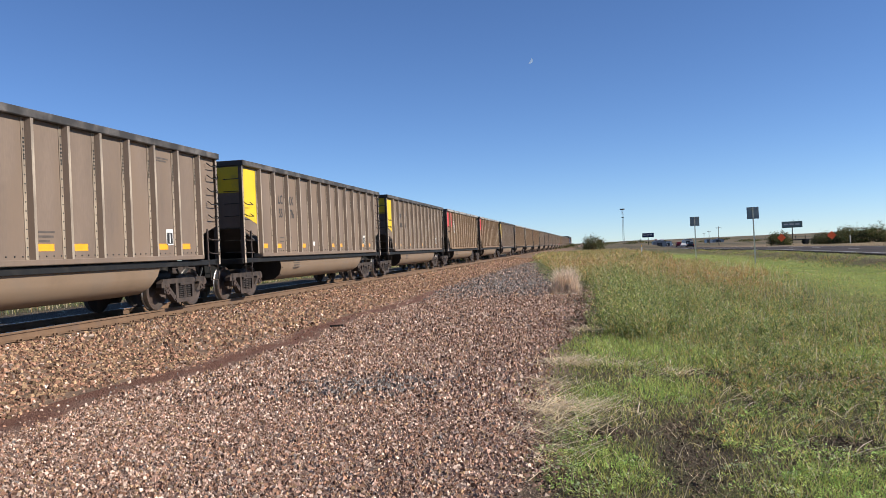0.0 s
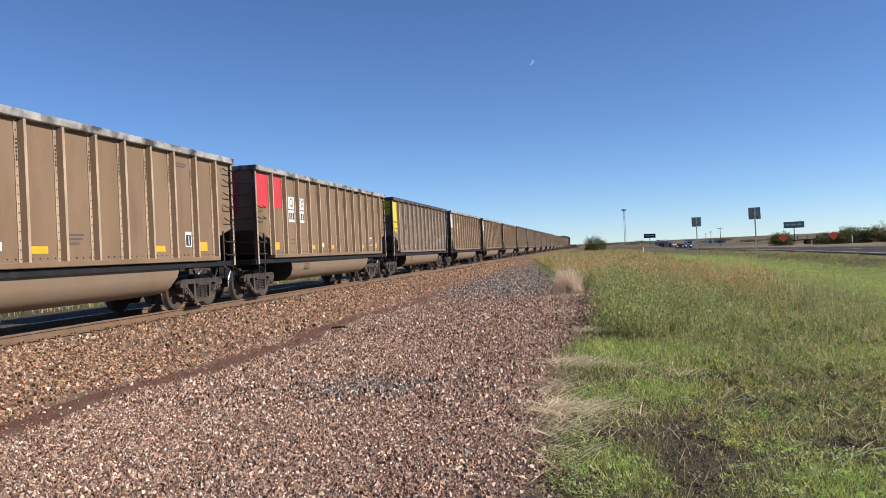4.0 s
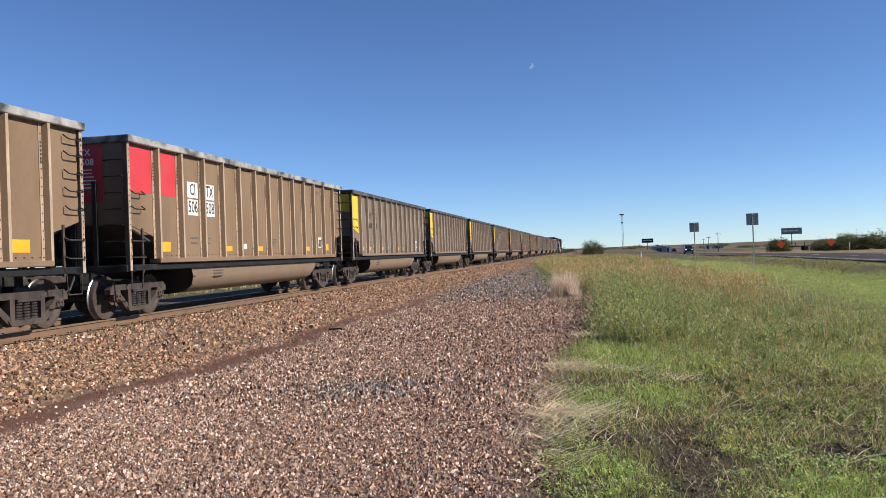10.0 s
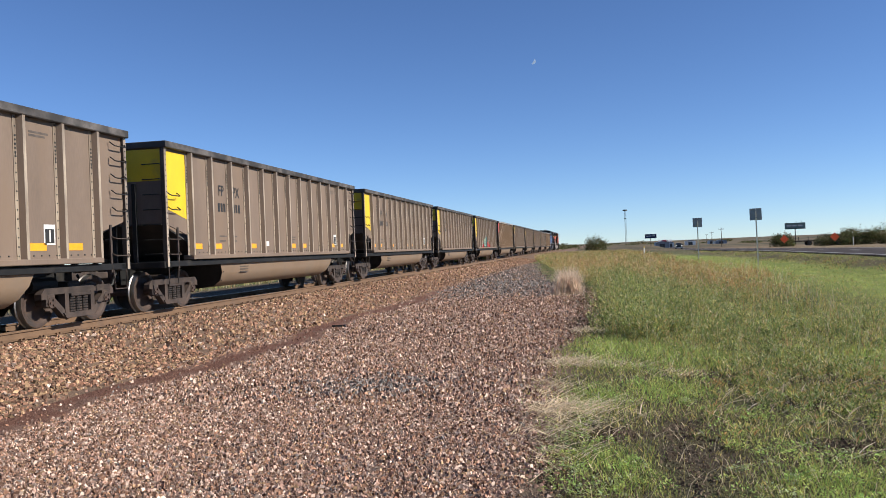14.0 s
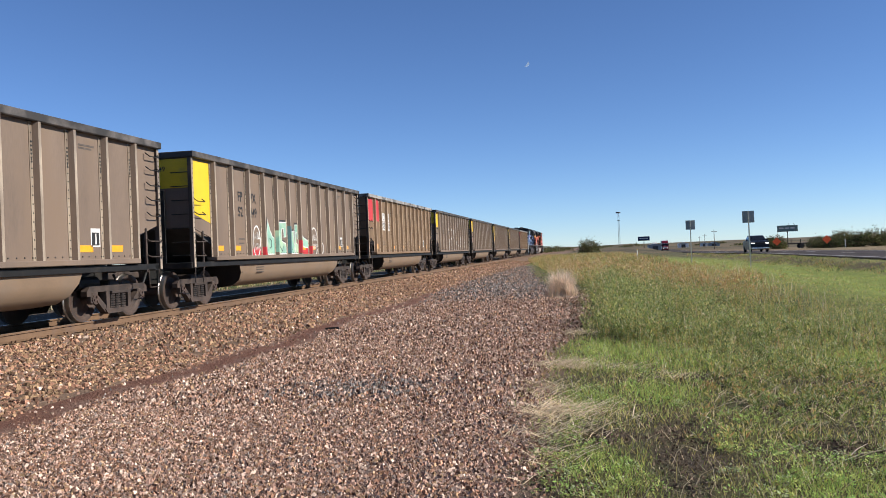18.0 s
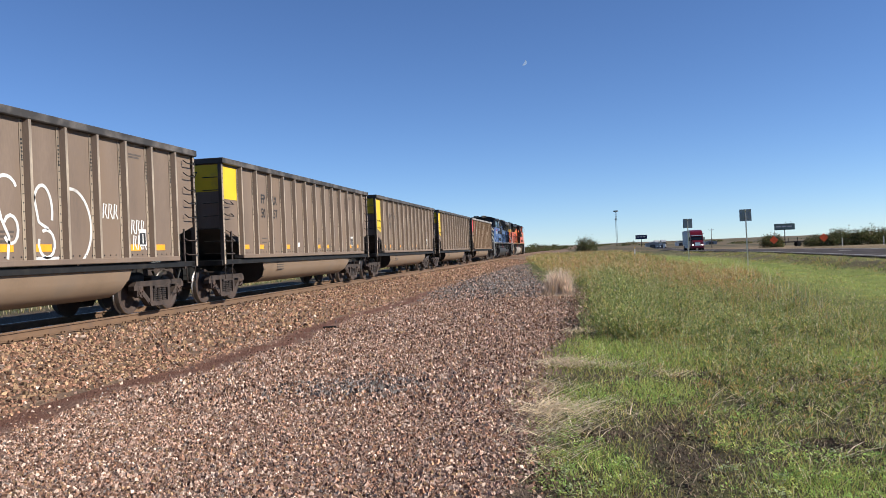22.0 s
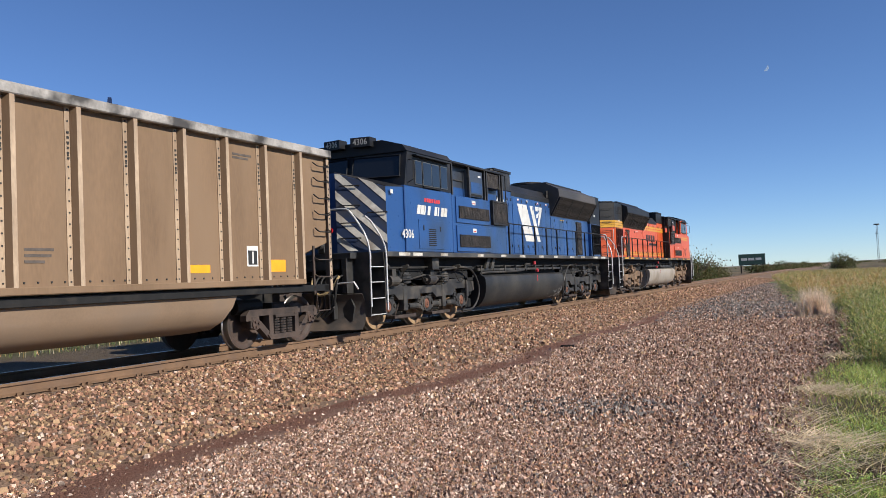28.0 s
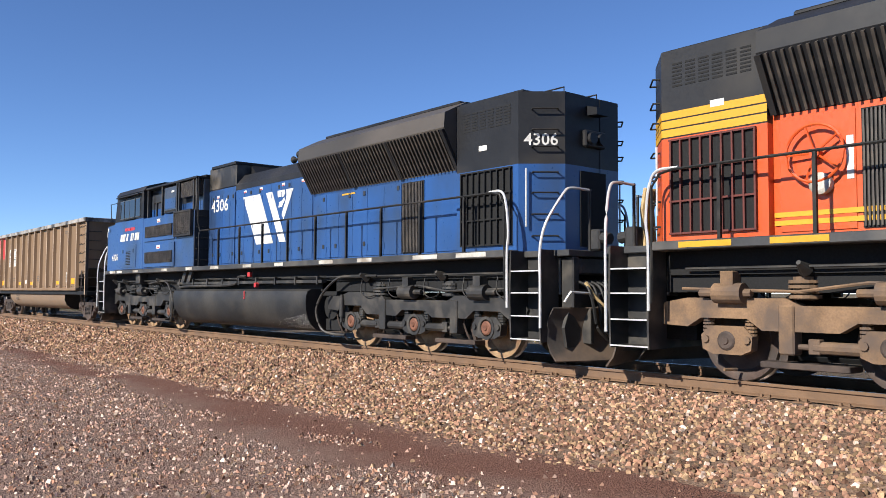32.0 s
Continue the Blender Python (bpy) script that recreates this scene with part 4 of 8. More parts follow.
def scrawl(car):
    """Large white spray-painted outlines."""
    w = M["white"]
    for pts in ([(-10.74, 2.55), (-10.6, 2.62), (-10.46, 2.48), (-10.28, 2.66), (-10.0, 2.74)], [(-10.72, 1.95), (-10.56, 2.06), (-10.62, 1.65), (-10.58, 1.35)], [(-10.06, 1.36), (-10.10, 1.95), (-10.0, 2.04), (-9.94, 1.5)],
                [(-9.62, 1.3), (-9.66, 2.0), (-9.6, 2.45), (-9.42, 2.72), (-9.1, 2.78), (-8.93, 2.6)], [(-9.28, 1.8), (-9.1, 2.06), (-8.9, 2.14)], [(-8.62, 2.1), (-8.45, 1.9), (-8.36, 1.34)], arc(-8.25, 2.38, 0.36, 0.34, 180, 0, 10), [(-8.5, 1.82), (-8.22, 1.80), (-8.06, 2.1), (-8.02, 2.66)],
                arc(-7.3, 2.42, 0.28, 0.26, 190, 20, 9), [(-7.56, 2.4), (-7.42, 1.95), (-7.25, 1.65), (-7.3, 1.28)], arc(-7.2, 1.78, 0.18, 0.24, 150, -150, 10), arc(-6.36, 2.12, 0.26, 0.46, 160, -20, 10), [(-6.6, 2.42), (-6.48, 1.92), (-6.22, 1.8)], arc(-6.28, 1.54, 0.22, 0.25, 120, -200, 12),
                arc(-5.55, 1.85, 0.62, 0.72, 104, -78, 16), [(-10.6, 1.29), (-10.1, 1.27)], [(-9.6, 1.28), (-8.95, 1.275)], [(-8.55, 1.28), (-7.9, 1.275)], [(-6.6, 1.28), (-5.95, 1.275)]):
        stroke(car, pts, 0.06, w, "white_spray_line")
    for y0, z0 in ((-4.52, 2.05), (-3.50, 1.75), (-3.45, 1.42)):
        for j in range(3):
            stroke(car, [(y0 + j * 0.19, z0), (y0 + j * 0.19 + 0.04, z0 + 0.3), (y0 + j * 0.19 + 0.13, z0 + 0.28), (y0 + j * 0.19 + 0.08, z0 + 0.12), (y0 + j * 0.19 + 0.15, z0)], 0.034, w, "white_spray_tag")


M["mint"] = mat("mint_spray_paint", (0.28, 0.50, 0.38), 0.5, 0, 0.2, 2.5, 20, 0.02, (0.5, 0.6, 0.35), 0.3)
M["teal"] = mat("teal_spray_paint", (0.10, 0.20, 0.20), 0.5, 0, 0.2, 2.5, 20, 0.02)
M["faint"] = mat("faded_stencil", (0.10, 0.08, 0.065), 0.7, 0, 0.3, 8, 60, 0)
for k, kind in enumerate(KINDS):
    src = base_car["R" if kind in "RW" else "Y"]
    pz = pose(RAIL_X, train_y(0) - PITCH * k, RAIL_Z)
    if src not in CARS:
        car = src
        car.matrix_world = pz
    else:
        car = copy_thing(src, pz)
    CARS.append(car)
for k, (car, kind) in enumerate(zip(CARS, KINDS)):
    car["label"] = {"R": "dusty tan open coal car with red end panels", "W": "dusty tan open coal car with a pale end panel", "G": "grey-tan open coal car, spray-painted letters along its lower side"}.get(kind, "grey-tan open coal car with a yellow end panel")
    dress(car, k, kind)
    MOVERS.append((car, lambda t, k=k: pose(RAIL_X, train_y(t) - PITCH * k, RAIL_Z), 2.0))

# ---- locomotives ----
M.update(
    blue=mat("worn_blue_enamel", (0.021, 0.069, 0.215), 0.34, 0, 0.07, 0.9, 25, 0.0, (0.024, 0.045, 0.10), 0.3, (1, 1, 0.5), 0, 0.5),
    black=mat("sooty_black_enamel", (0.014, 0.0145, 0.017), 0.52, 0, 0.25, 1.1, 25, 0.0, (0.03, 0.027, 0.024), 0.26, (1, 1, 1), 0, 0.3),
    orange=mat("orange_enamel", (0.54, 0.075, 0.012), 0.38, 0, 0.08, 0.9, 25, 0.02, (0.40, 0.13, 0.05), 0.14),
    stripe_yellow=mat("yellow_stripe_paint", (0.56, 0.29, 0.012), 0.4, 0, 0.08, 2, 30, 0.02),
    sill_grey=mat("dusty_grey_sill", (0.036, 0.036, 0.037), 0.55, 0, 0.25, 1.5, 25, 0.02, (0.09, 0.082, 0.07), 0.3),
    loco_white=mat("weathered_white_paint", (0.62, 0.60, 0.56), 0.5, 0, 0.14, 2.2, 30, 0.02, (0.42, 0.39, 0.34), 0.14),
    grimy_white=mat("grimy_white_paint", (0.50, 0.47, 0.41), 0.6, 0, 0.2, 3, 30, 0.02, (0.2, 0.16, 0.12), 0.32),
    truck_black=mat("black_truck_frame", (0.03, 0.0285, 0.027), 0.55, 0.1, 0.3, 3, 40, 0.06, (0.085, 0.074, 0.06), 0.3),
    # browner than the black hood: soot, with glancing sun put into the colour
    flare=mat("soot_and_glare_brown", (0.062, 0.055, 0.048), 0.5, 0.0, 0.2, 0.7, 25, 0.0, (0.095, 0.08, 0.066), 0.3, (1, 0.3, 1), 0, 0.35),
    truck_tan=mat("dust_caked_truck_frame", (0.20, 0.122, 0.066), 0.85, 0, 0.3, 3, 40, 0.15, (0.085, 0.06, 0.045), 0.35),
    hub=mat("rusty_bearing_cover", (0.17, 0.07, 0.04), 0.75, 0.1, 0.3, 9, 60, 0.15),
    loco_wheel=mat("rust_yellow_wheel_plate", (0.31, 0.20, 0.105), 0.8, 0.1, 0.25, 5, 50, 0.1, (0.14, 0.075, 0.04), 0.35),
    grille=mat("dark_louvre", (0.019, 0.017, 0.0155), 0.6, 0.2, 0.2, 5, 40, 0.05, (0.05, 0.042, 0.035), 0.25),
    frame_grey=mat("grey_window_frame", (0.10, 0.105, 0.11), 0.5, 0.3, 0.2, 4, 40, 0.02),
    casing=mat("glossy_grey_casing", (0.085, 0.095, 0.115), 0.34, 0.6, 0.06, 1.2, 25, 0.0, (0.10, 0.10, 0.105), 0.2),
    fin=mat("browned_fin", (0.050, 0.042, 0.036), 0.6, 0.1, 0.25, 5, 40, 0.03, (0.085, 0.07, 0.056), 0.3),
    # near-black that puts the shade of gaps and recesses into the colour
    shade_black=mat("painted_shade_black", (0.006, 0.006, 0.0065), 0.9, 0, 0.1, 5, 40, 0.0),
    steel_rail=mat("pale_handrail", (0.60, 0.59, 0.57), 0.4, 0.3, 0.12, 6, 40, 0.02),
    tank=mat("black_fuel_tank", (0.022, 0.0225, 0.024), 0.55, 0, 0.25, 0.8, 22, 0.02, (0.05, 0.046, 0.04), 0.3, (1, 1, 1), 0, 0.3),
    tank_grey=mat("dusty_grey_tank", (0.36, 0.32, 0.27), 0.6, 0, 0.2, 1, 22, 0.05, (0.2, 0.16, 0.12), 0.35),
    pane=glass("cab_glass", (0.012, 0.014, 0.016)),
    red_lens=mat("red_lens", (0.55, 0.02, 0.02), 0.25, 0, 0.1, 6, 40, 0),
    plough=mat("scuffed_plough", (0.055, 0.046, 0.039), 0.6, 0.1, 0.3, 2.5, 30, 0.1, (0.12, 0.085, 0.06), 0.35),
    # pale blotches are heat stains and sun glare, both put into the colour
    stain_glare=mat("stain_and_glare_casing", (0.022, 0.021, 0.02), 0.5, 0, 0.3, 1.6, 30, 0.0, (0.17, 0.14, 0.105), 0.26, (1, 1, 0.7)),
    navy=mat("dark_navy_paint", (0.011, 0.022, 0.06), 0.5, 0, 0.2, 1.5, 25, 0.0, (0.03, 0.03, 0.035), 0.3),
    intake_red=mat("dark_red_intake", (0.10, 0.018, 0.012), 0.7, 0, 0.2, 2, 25, 0.02),
    hose_tan=mat("tan_air_hose", (0.42, 0.30, 0.14), 0.7, 0, 0.2, 6, 40, 0.05),
)


def curve(pts, n=5):
    """Points along a smooth line through the given ones."""
    p = [Vector(q) for q in pts]
    p = [p[0] * 2 - p[1]] + p + [p[-1] * 2 - p[-2]]
    out = []
    for a, b, c, e in zip(p, p[1:], p[2:], p[3:]):
        for k in range(n):
            t = k / n
            out.append(tuple(0.5 * (2 * b + (c - a) * t + (2 * a - 5 * b + 4 * c - e) * t * t + (3 * b - a - 3 * c + e) * t ** 3)))
    return out + [tuple(p[-2])]


def clip(poly, a, b, c):
    """The part of a polygon where a*x + b*y <= c."""
    out = []
    for p, q in zip(poly, poly[1:] + poly[:1]):
        dp, dq = a * p[0] + b * p[1] - c, a * q[0] + b * q[1] - c
        if dp <= 0:
            out.append(p)
        if dp * dq < 0:
            k = dp / (dp - dq)
            out.append((p[0] + k * (q[0] - p[0]), p[1] + k * (q[1] - p[1])))
    return out


WHEEL_LOCO = wheelset_meshes(0.533, 0.80, 32)
AX = (2.25, 4.24, 6.38, 16.25, 18.38, 20.38)


def loco_wheel_mesh(plate):
    me = WHEEL_LOCO.copy()
    me.materials[0] = plate
    return me


def six_axle_truck(lo, yc, ys, flip, fr, hub_mat, plate):
    """One three-axle truck: cast frames, boxes, springs, brake gear and wheels."""
    wheel = loco_wheel_mesh(plate)
    for s in (1, -1):
        pr = [(-3.0, 0.86), (-2.9, 1.02), (-2.55, 1.08), (-1.2, 1.08), (-1.0, 0.99), (0.9, 0.99), (1.1, 1.12), (2.2, 1.14), (2.5, 1.06), (2.98, 1.04), (3.02, 0.78), (2.62, 0.74), (2.45, 0.86), (1.75, 0.86), (1.55, 0.70), (0.55, 0.68), (0.35, 0.80), (-0.35, 0.80), (-0.55, 0.68), (-1.5, 0.68), (-1.7, 0.82), (-2.35, 0.82), (-2.55, 0.70), (-2.95, 0.72)]
        pr = [(yc + flip * a, z) for a, z in pr]
        fr_ob = part("truck_frame", prism(B(), pr, "x", s * 1.0, s * 1.17), fr, lo, "cast steel side frame of the truck")
        for d in (-1.18, 0.98):
            part("pedestal", box(B(), s * 0.98, s * 1.2, yc + flip * d - 0.1, yc + flip * d + 0.1, 0.40, 1.0, 0.02), fr, lo)
        for d in (-1.0, 1.15):
            bm = B()
            for k in range(4):
                cyl(bm, (s * 1.05, yc + flip * d, 1.08 + k * 0.06), (s * 1.05, yc + flip * d, 1.12 + k * 0.06), 0.19, 14)
            cyl(bm, (s * 1.05, yc + flip * d, 1.06), (s * 1.05, yc + flip * d, 1.34), 0.14, 10)
            part("rubber_spring", bm, M["truck_black"] if fr != M["truck_tan"] else fr, fr_ob)
        for y in ys:
            bm = B()
            prism(bm, [(y - 0.36, 0.60), (y - 0.24, 0.72), (y + 0.24, 0.72), (y + 0.36, 0.60), (y + 0.34, 0.42), (y + 0.2, 0.36), (y - 0.2, 0.36), (y - 0.34, 0.42)], "x", s * 1.0, s * 1.15)
            bx = part("journal_box", bm, fr, lo)
            bm = B()
            for q in (-0.29, 0.29):
                cyl(bm, (s * 1.15, y + q, 0.55), (s * 1.18, y + q, 0.55), 0.05, 8)
            part("bolt", bm, fr, bx)["kind"] = "stuff"
            for q in (-0.30, 0.30):
                bm = B()
                for k in range(5):
                    cyl(bm, (s * 1.06, y + q, 0.60 + k * 0.045), (s * 1.06, y + q, 0.628 + k * 0.045), 0.075, 10)
                cyl(bm, (s * 1.06, y + q, 0.58), (s * 1.06, y + q, 0.84), 0.05, 8)
                part("coil_spring", bm, fr, bx)
            part("brake_shoe", prism(B(), [(y + flip * 0.56, 0.72), (y + flip * 0.64, 0.74), (y + flip * 0.70, 0.5), (y + flip * 0.66, 0.26), (y + flip * 0.56, 0.30), (y + flip * 0.60, 0.5)], "x", s * 0.72, s * 0.88), M["iron"], lo)
            bm = B()
            cyl(bm, (s * 0.9, y, 0.16), (s * 1.12, y + 0.05, 0.16), 0.02, 6)
            part("tie_rod", bm, fr, bx)
        for d in (-0.6, 0.55, 1.5):
            bm = B()
            y = yc + flip * d
            cyl(bm, (s * 1.08, y - 0.3, 0.50), (s * 1.08, y + 0.28, 0.50), 0.075, 10)
            cyl(bm, (s * 1.08, y - 0.48, 0.50), (s * 1.08, y + 0.5, 0.50), 0.035, 8)
            box(bm, s * 1.02, s * 1.14, y + 0.2, y + 0.34, 0.42, 0.60, 0.01)
            part("brake_cylinder", bm, fr, lo)
        for d in (-1.9, 0.1):
            bm = B()
            y = yc + flip * d
            cyl(bm, (s * 1.22, y - 0.2, 1.14), (s * 1.22, y + 0.2, 1.14), 0.13, 14)
            cyl(bm, (s * 1.22, y - 0.3, 1.14), (s * 1.22, y + 0.42, 1.14), 0.05, 8)
            box(bm, s * 1.1, s * 1.3, y - 0.09, y + 0.09, 1.2, 1.42, 0.01)
            part("brake_actuator", bm, fr, lo)
        if s > 0:
            for d, e in ((-2.3, 0.5), (-1.45, 0.4), (-0.35, 0.45), (0.75, 0.5), (1.7, 0.55)):
                yy = yc + flip * d
                part("cable", tube(B(), curve([(1.16, yy, 1.42), (1.24, yy + 0.05, 1.2 - 0.1 * e), (1.22, yy + e * 0.5, 1.04), (1.2, yy + e, 1.12), (1.14, yy + e + 0.1, 1.36)]), 0.011, 5), M["dark_iron"], lo, "drooping black cable")
            for y in ys:
                part("sand_hose", tube(B(), curve([(1.0, y + flip * 0.75, 1.0), (1.02, y + flip * 0.72, 0.6), (0.95, y + flip * 0.62, 0.28), (0.86, y + flip * 0.56, 0.1)]), 0.02, 6), M["hose_tan"] if fr == M["truck_tan"] else M["iron"], lo)
                ring = lathe([(1.14, 0.2), (1.165, 0.2), (1.165, 0.15), (1.15, 0.14)], 16)
                part("bearing_ring", ring, fr, lo, m=pose(0, y, 0.533))
        bm = B()
        y = yc + flip * 2.42
        cyl(bm, (s * 1.2, y, 0.62), (s * 1.2, y, 0.98), 0.055, 10)
        cyl(bm, (s * 1.2, y, 0.5), (s * 1.2, y, 1.08), 0.03, 8)
        part("damper", bm, fr, lo)
        bm = B()
        tube(bm, [(s * 1.2, yc + flip * -2.6, 1.2), (s * 1.22, yc + flip * -1.0, 1.16), (s * 1.2, yc + flip * -0.2, 1.26), (s * 1.22, yc + flip * 1.2, 1.2)], 0.022, 6)
        part("sand_pipe", bm, fr, lo)
        bm = B()
        for ya, yb in ((-1.5, -0.4), (0.5, 1.6)):
            part("brake_rigging", box(B(), s * 0.7, s * 1.05, yc + ya, yc + yb, 0.22, 0.30, 0.01), M["iron"], lo)
        if flip > 0:
            part("frame_bracket", box(B(), s * 1.05, s * 1.40, yc - 0.05, yc + 0.32, 1.38, 1.70, 0.015), M["truck_black"], lo)
    # motor block coloured as the shade between the wheels
    part("traction_motor", box(B(), -0.68, 0.68, ys[0] + 0.3, ys[2] - 0.3, 0.3, 0.95, 0.06), M["shade_black"], lo)
    for y in ys:
        ax = part("axle", AXLE, None, lo, m=pose(0, y, 0.533))
        WHEELSETS.append((ax, pose(0, y, 0.533), 0.533))
        for s in (1, -1):
            part("wheel", wheel, None, ax, "large steel wheel with rusty plate and bright tread", m=pose(0, 0, 0) if s > 0 else TURN)
            bm = lathe([(1.0, 0.1), (1.10, 0.125), (1.155, 0.125), (1.172, 0.10), (1.172, 0.05), (1.19, 0.04)], 14)
            part("bearing_cover", bm, hub_mat, ax, "rusty round bearing cover", m=pose(0, 0, 0) if s > 0 else TURN)


def locomotive(sch, label):
    lo = thing("locomotive", label, "locomotive", "locomotives of the train")
    low, high, is_blue = sch["low"], sch["high"], sch["blue"]
    fr = sch["truck"]

    def bx(name, mt, x0, x1, y0, y1, z0, z1, bev=0.0, parent=None, lab=""):
        return part(name, box(B(), x0, x1, y0, y1, z0, z1, bev), mt, parent or lo, lab)

    def mirror(s, pts):
        return [(s * p[0],) + tuple(p[1:]) for p in pts]

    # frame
    # underframe in near-black: the shade below the walkway is painted on
    bx("underframe", M["shade_black"], -1.1, 1.1, 1.2, 21.4, 1.15, 1.72)
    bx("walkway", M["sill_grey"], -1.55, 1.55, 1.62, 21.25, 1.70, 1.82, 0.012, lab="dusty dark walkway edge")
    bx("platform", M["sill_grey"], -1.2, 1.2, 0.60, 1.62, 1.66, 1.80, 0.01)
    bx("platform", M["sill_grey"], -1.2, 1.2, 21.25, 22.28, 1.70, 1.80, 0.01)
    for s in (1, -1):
        # web also takes the near-black shade colour
        bx("frame_web", M["shade_black"], s * 1.12, s * 1.16, 1.7, 21.2, 1.38, 1.70)
        bx("conduit_tray", M["truck_black"], s * 1.16, s * 1.30, 7.3, 15.3, 1.33, 1.40, 0.005)
        for k in range(9):
            bx("tray_bracket", M["truck_black"], s * 1.14, s * 1.32, 7.5 + k * 0.95, 7.56 + k * 0.95, 1.30, 1.48)
        for y, w in ((2.15, 0.55), (2.85, 0.5), (4.35, 0.45), (6.75, 0.42), (8.55, 0.42), (10.15, 0.5), (12.05, 0.45), (13.65, 0.4), (15.6, 0.55), (17.05, 0.5), (18.85, 0.7), (20.05, 0.75)):
            bx("reflective_strip", M["stripe_yellow"] if not is_blue else M["grimy_white"], s * 1.55, s * 1.556, y, y + w, 1.725, 1.80)
    # noses and steps
    bx("nose_door", low if is_blue else M["orange"], -0.30, 0.30, 1.17, 1.20, 1.85, 3.3, 0.01)
    bm = B()
    front, side, wi, wo = 1.20, 1.72, 0.48, 1.50
    hexa(bm, [(-wi, front, 1.80), (wi, front, 1.80), (wi, 2.6, 1.80), (-wi, 2.6, 1.80), (-wi, front, 3.66), (wi, front, 3.66), (wi, 2.6, 3.66), (-wi, 2.6, 3.66)])
    part("nose", bm, low, lo, "short hood nose of the cab")
    if is_blue:
        part("nose_top", hexa(B(), [(-wi, front, 3.664), (wi, front, 3.664), (wi, 2.6, 3.664), (-wi, 2.6, 3.664), (-wi, front, 3.68), (wi, front, 3.68), (wi, 2.6, 3.68), (-wi, 2.6, 3.68)]), high, lo)
    for s in (1, -1):
        bm = B()
        hexa(bm, mirror(s, [(wi, front, 1.80), (wo, side, 1.80), (wo, 2.6, 1.80), (wi, 2.6, 1.80), (wi, front, 3.66), (wo, side, 3.32), (wo, 2.6, 3.38), (wi, 2.6, 3.66)]))
        part("nose_cheek", bm, low, lo)
        # headlights down the nose
        bm = B()
        for z in (3.05, 3.25):
            cyl(bm, (s * 0.2, front - 0.05, z), (s * 0.2, front + 0.1, z), 0.09, 14)
        part("headlight", bm, M["pane"], lo)
        cyl_bm = cyl(B(), (s * 0.33, front - 0.05, 2.35), (s * 0.33, front + 0.06, 2.35), 0.06, 12)
        part("marker_light", cyl_bm, M["red_lens"], lo, "round red marker light")
        # chamfer panel of the nose: stripes and grab irons
        d = Vector((wo - wi, side - front, 0))
        L = d.length
        d.normalize()
        nrm = Vector((d.y, -d.x, 0))
        if is_blue:
            pts = [(0.0, 1.83), (L, 1.83), (L, 3.31), (0.0, 3.64)]
            def lay(p, h):
                q = Vector((wi, front, p[1])) + d * p[0] + nrm * h
                return (s * q.x, q.y, q.z)
            part("nose_panel", hexa(B(), [lay(p, -0.03) for p in pts] + [lay(p, 0.022) for p in pts]), M["navy"], lo, "dark navy panel behind the stripes")
            part("nose_brow", hexa(B(), mirror(s, [(wi, front, 3.655), (wo + 0.004, side, 3.315), (wo + 0.004, 2.6, 3.375), (wi, 2.6, 3.655), (wi, front, 3.675), (wo + 0.004, side, 3.335), (wo + 0.004, 2.6, 3.395), (wi, 2.6, 3.675)])), high, lo)
            for j in range(8):
                c0 = 1.62 + j * 0.48
                poly = [(0.0, 1.86), (L, 1.86), (L, 3.32), (0.35, 3.60), (0.0, 3.64)]
                poly = clip(poly, 0.92, 1.0, c0 + 0.195)
                poly = clip(poly, -0.92, -1.0, -c0)
                if len(poly) > 2:
                    bm = B()
                    def at(p, h):
                        q = Vector((wi, front, p[1])) + d * p[0] + nrm * h
                        return (s * q.x, q.y, q.z)
                    top = [bm.verts.new(at(p, 0.034)) for p in poly]
                    bot = [bm.verts.new(at(p, -0.02)) for p in poly]
                    bm.faces.new(top)
                    for i in range(len(poly)):
                        k = (i + 1) % len(poly)
                        bm.faces.new((top[i], top[k], bot[k], bot[i]))
                    bmesh.ops.recalc_face_normals(bm, faces=bm.faces)
                    part("warning_stripe", bm, M["grimy_white"], lo, "dirty white diagonal stripe")
        for a, z in ((0.10, 3.35), (0.10, 2.9), (0.10, 2.5), (0.10, 2.15), (0.72, 2.72)):
            p0 = Vector((wi, front, z)) + d * a
            p1 = Vector((wi, front, z)) + d * (a + 0.45)
            bm = tube(B(), mirror(s, [tuple(p0), tuple(p0 + nrm * 0.09), tuple(p1 + nrm * 0.09), tuple(p1)]), 0.014, 5)
            part("grab_iron", bm, M["dark_iron"], lo)
        for end, y0, y1 in ((0, 0.88, 1.52), (1, 21.32, 21.96)):
            for z in (0.42, 0.78, 1.14, 1.48):
                st = bx("step", M["truck_black"], s * 1.12, s * 1.50, y0, y1, z - 0.02, z)
                bx("step_edge", M["steel_rail"], s * 1.50, s * 1.508, y0, y1, z - 0.016, z + 0.004, parent=st)
            for y in (y0, y1):
                yy = y - 0.015
                prof = [(1.10, 0.38), (1.50, 0.38), (1.52, 1.1), (1.50, 1.80), (1.10, 1.80)]
                part("step_side", prism(B(), mirror(s, prof), "y", yy, yy + 0.03), M["truck_black"], lo)
            bx("step_back", M["truck_black"], s * 1.08, s * 1.12, y0, y1, 0.38, 1.80)
            sgn = -1 if end == 0 else 1
            yi, yo = (y1 + 0.04, y0 - 0.04) if end == 0 else (y0 - 0.04, y1 + 0.04)
            tip = 2.78
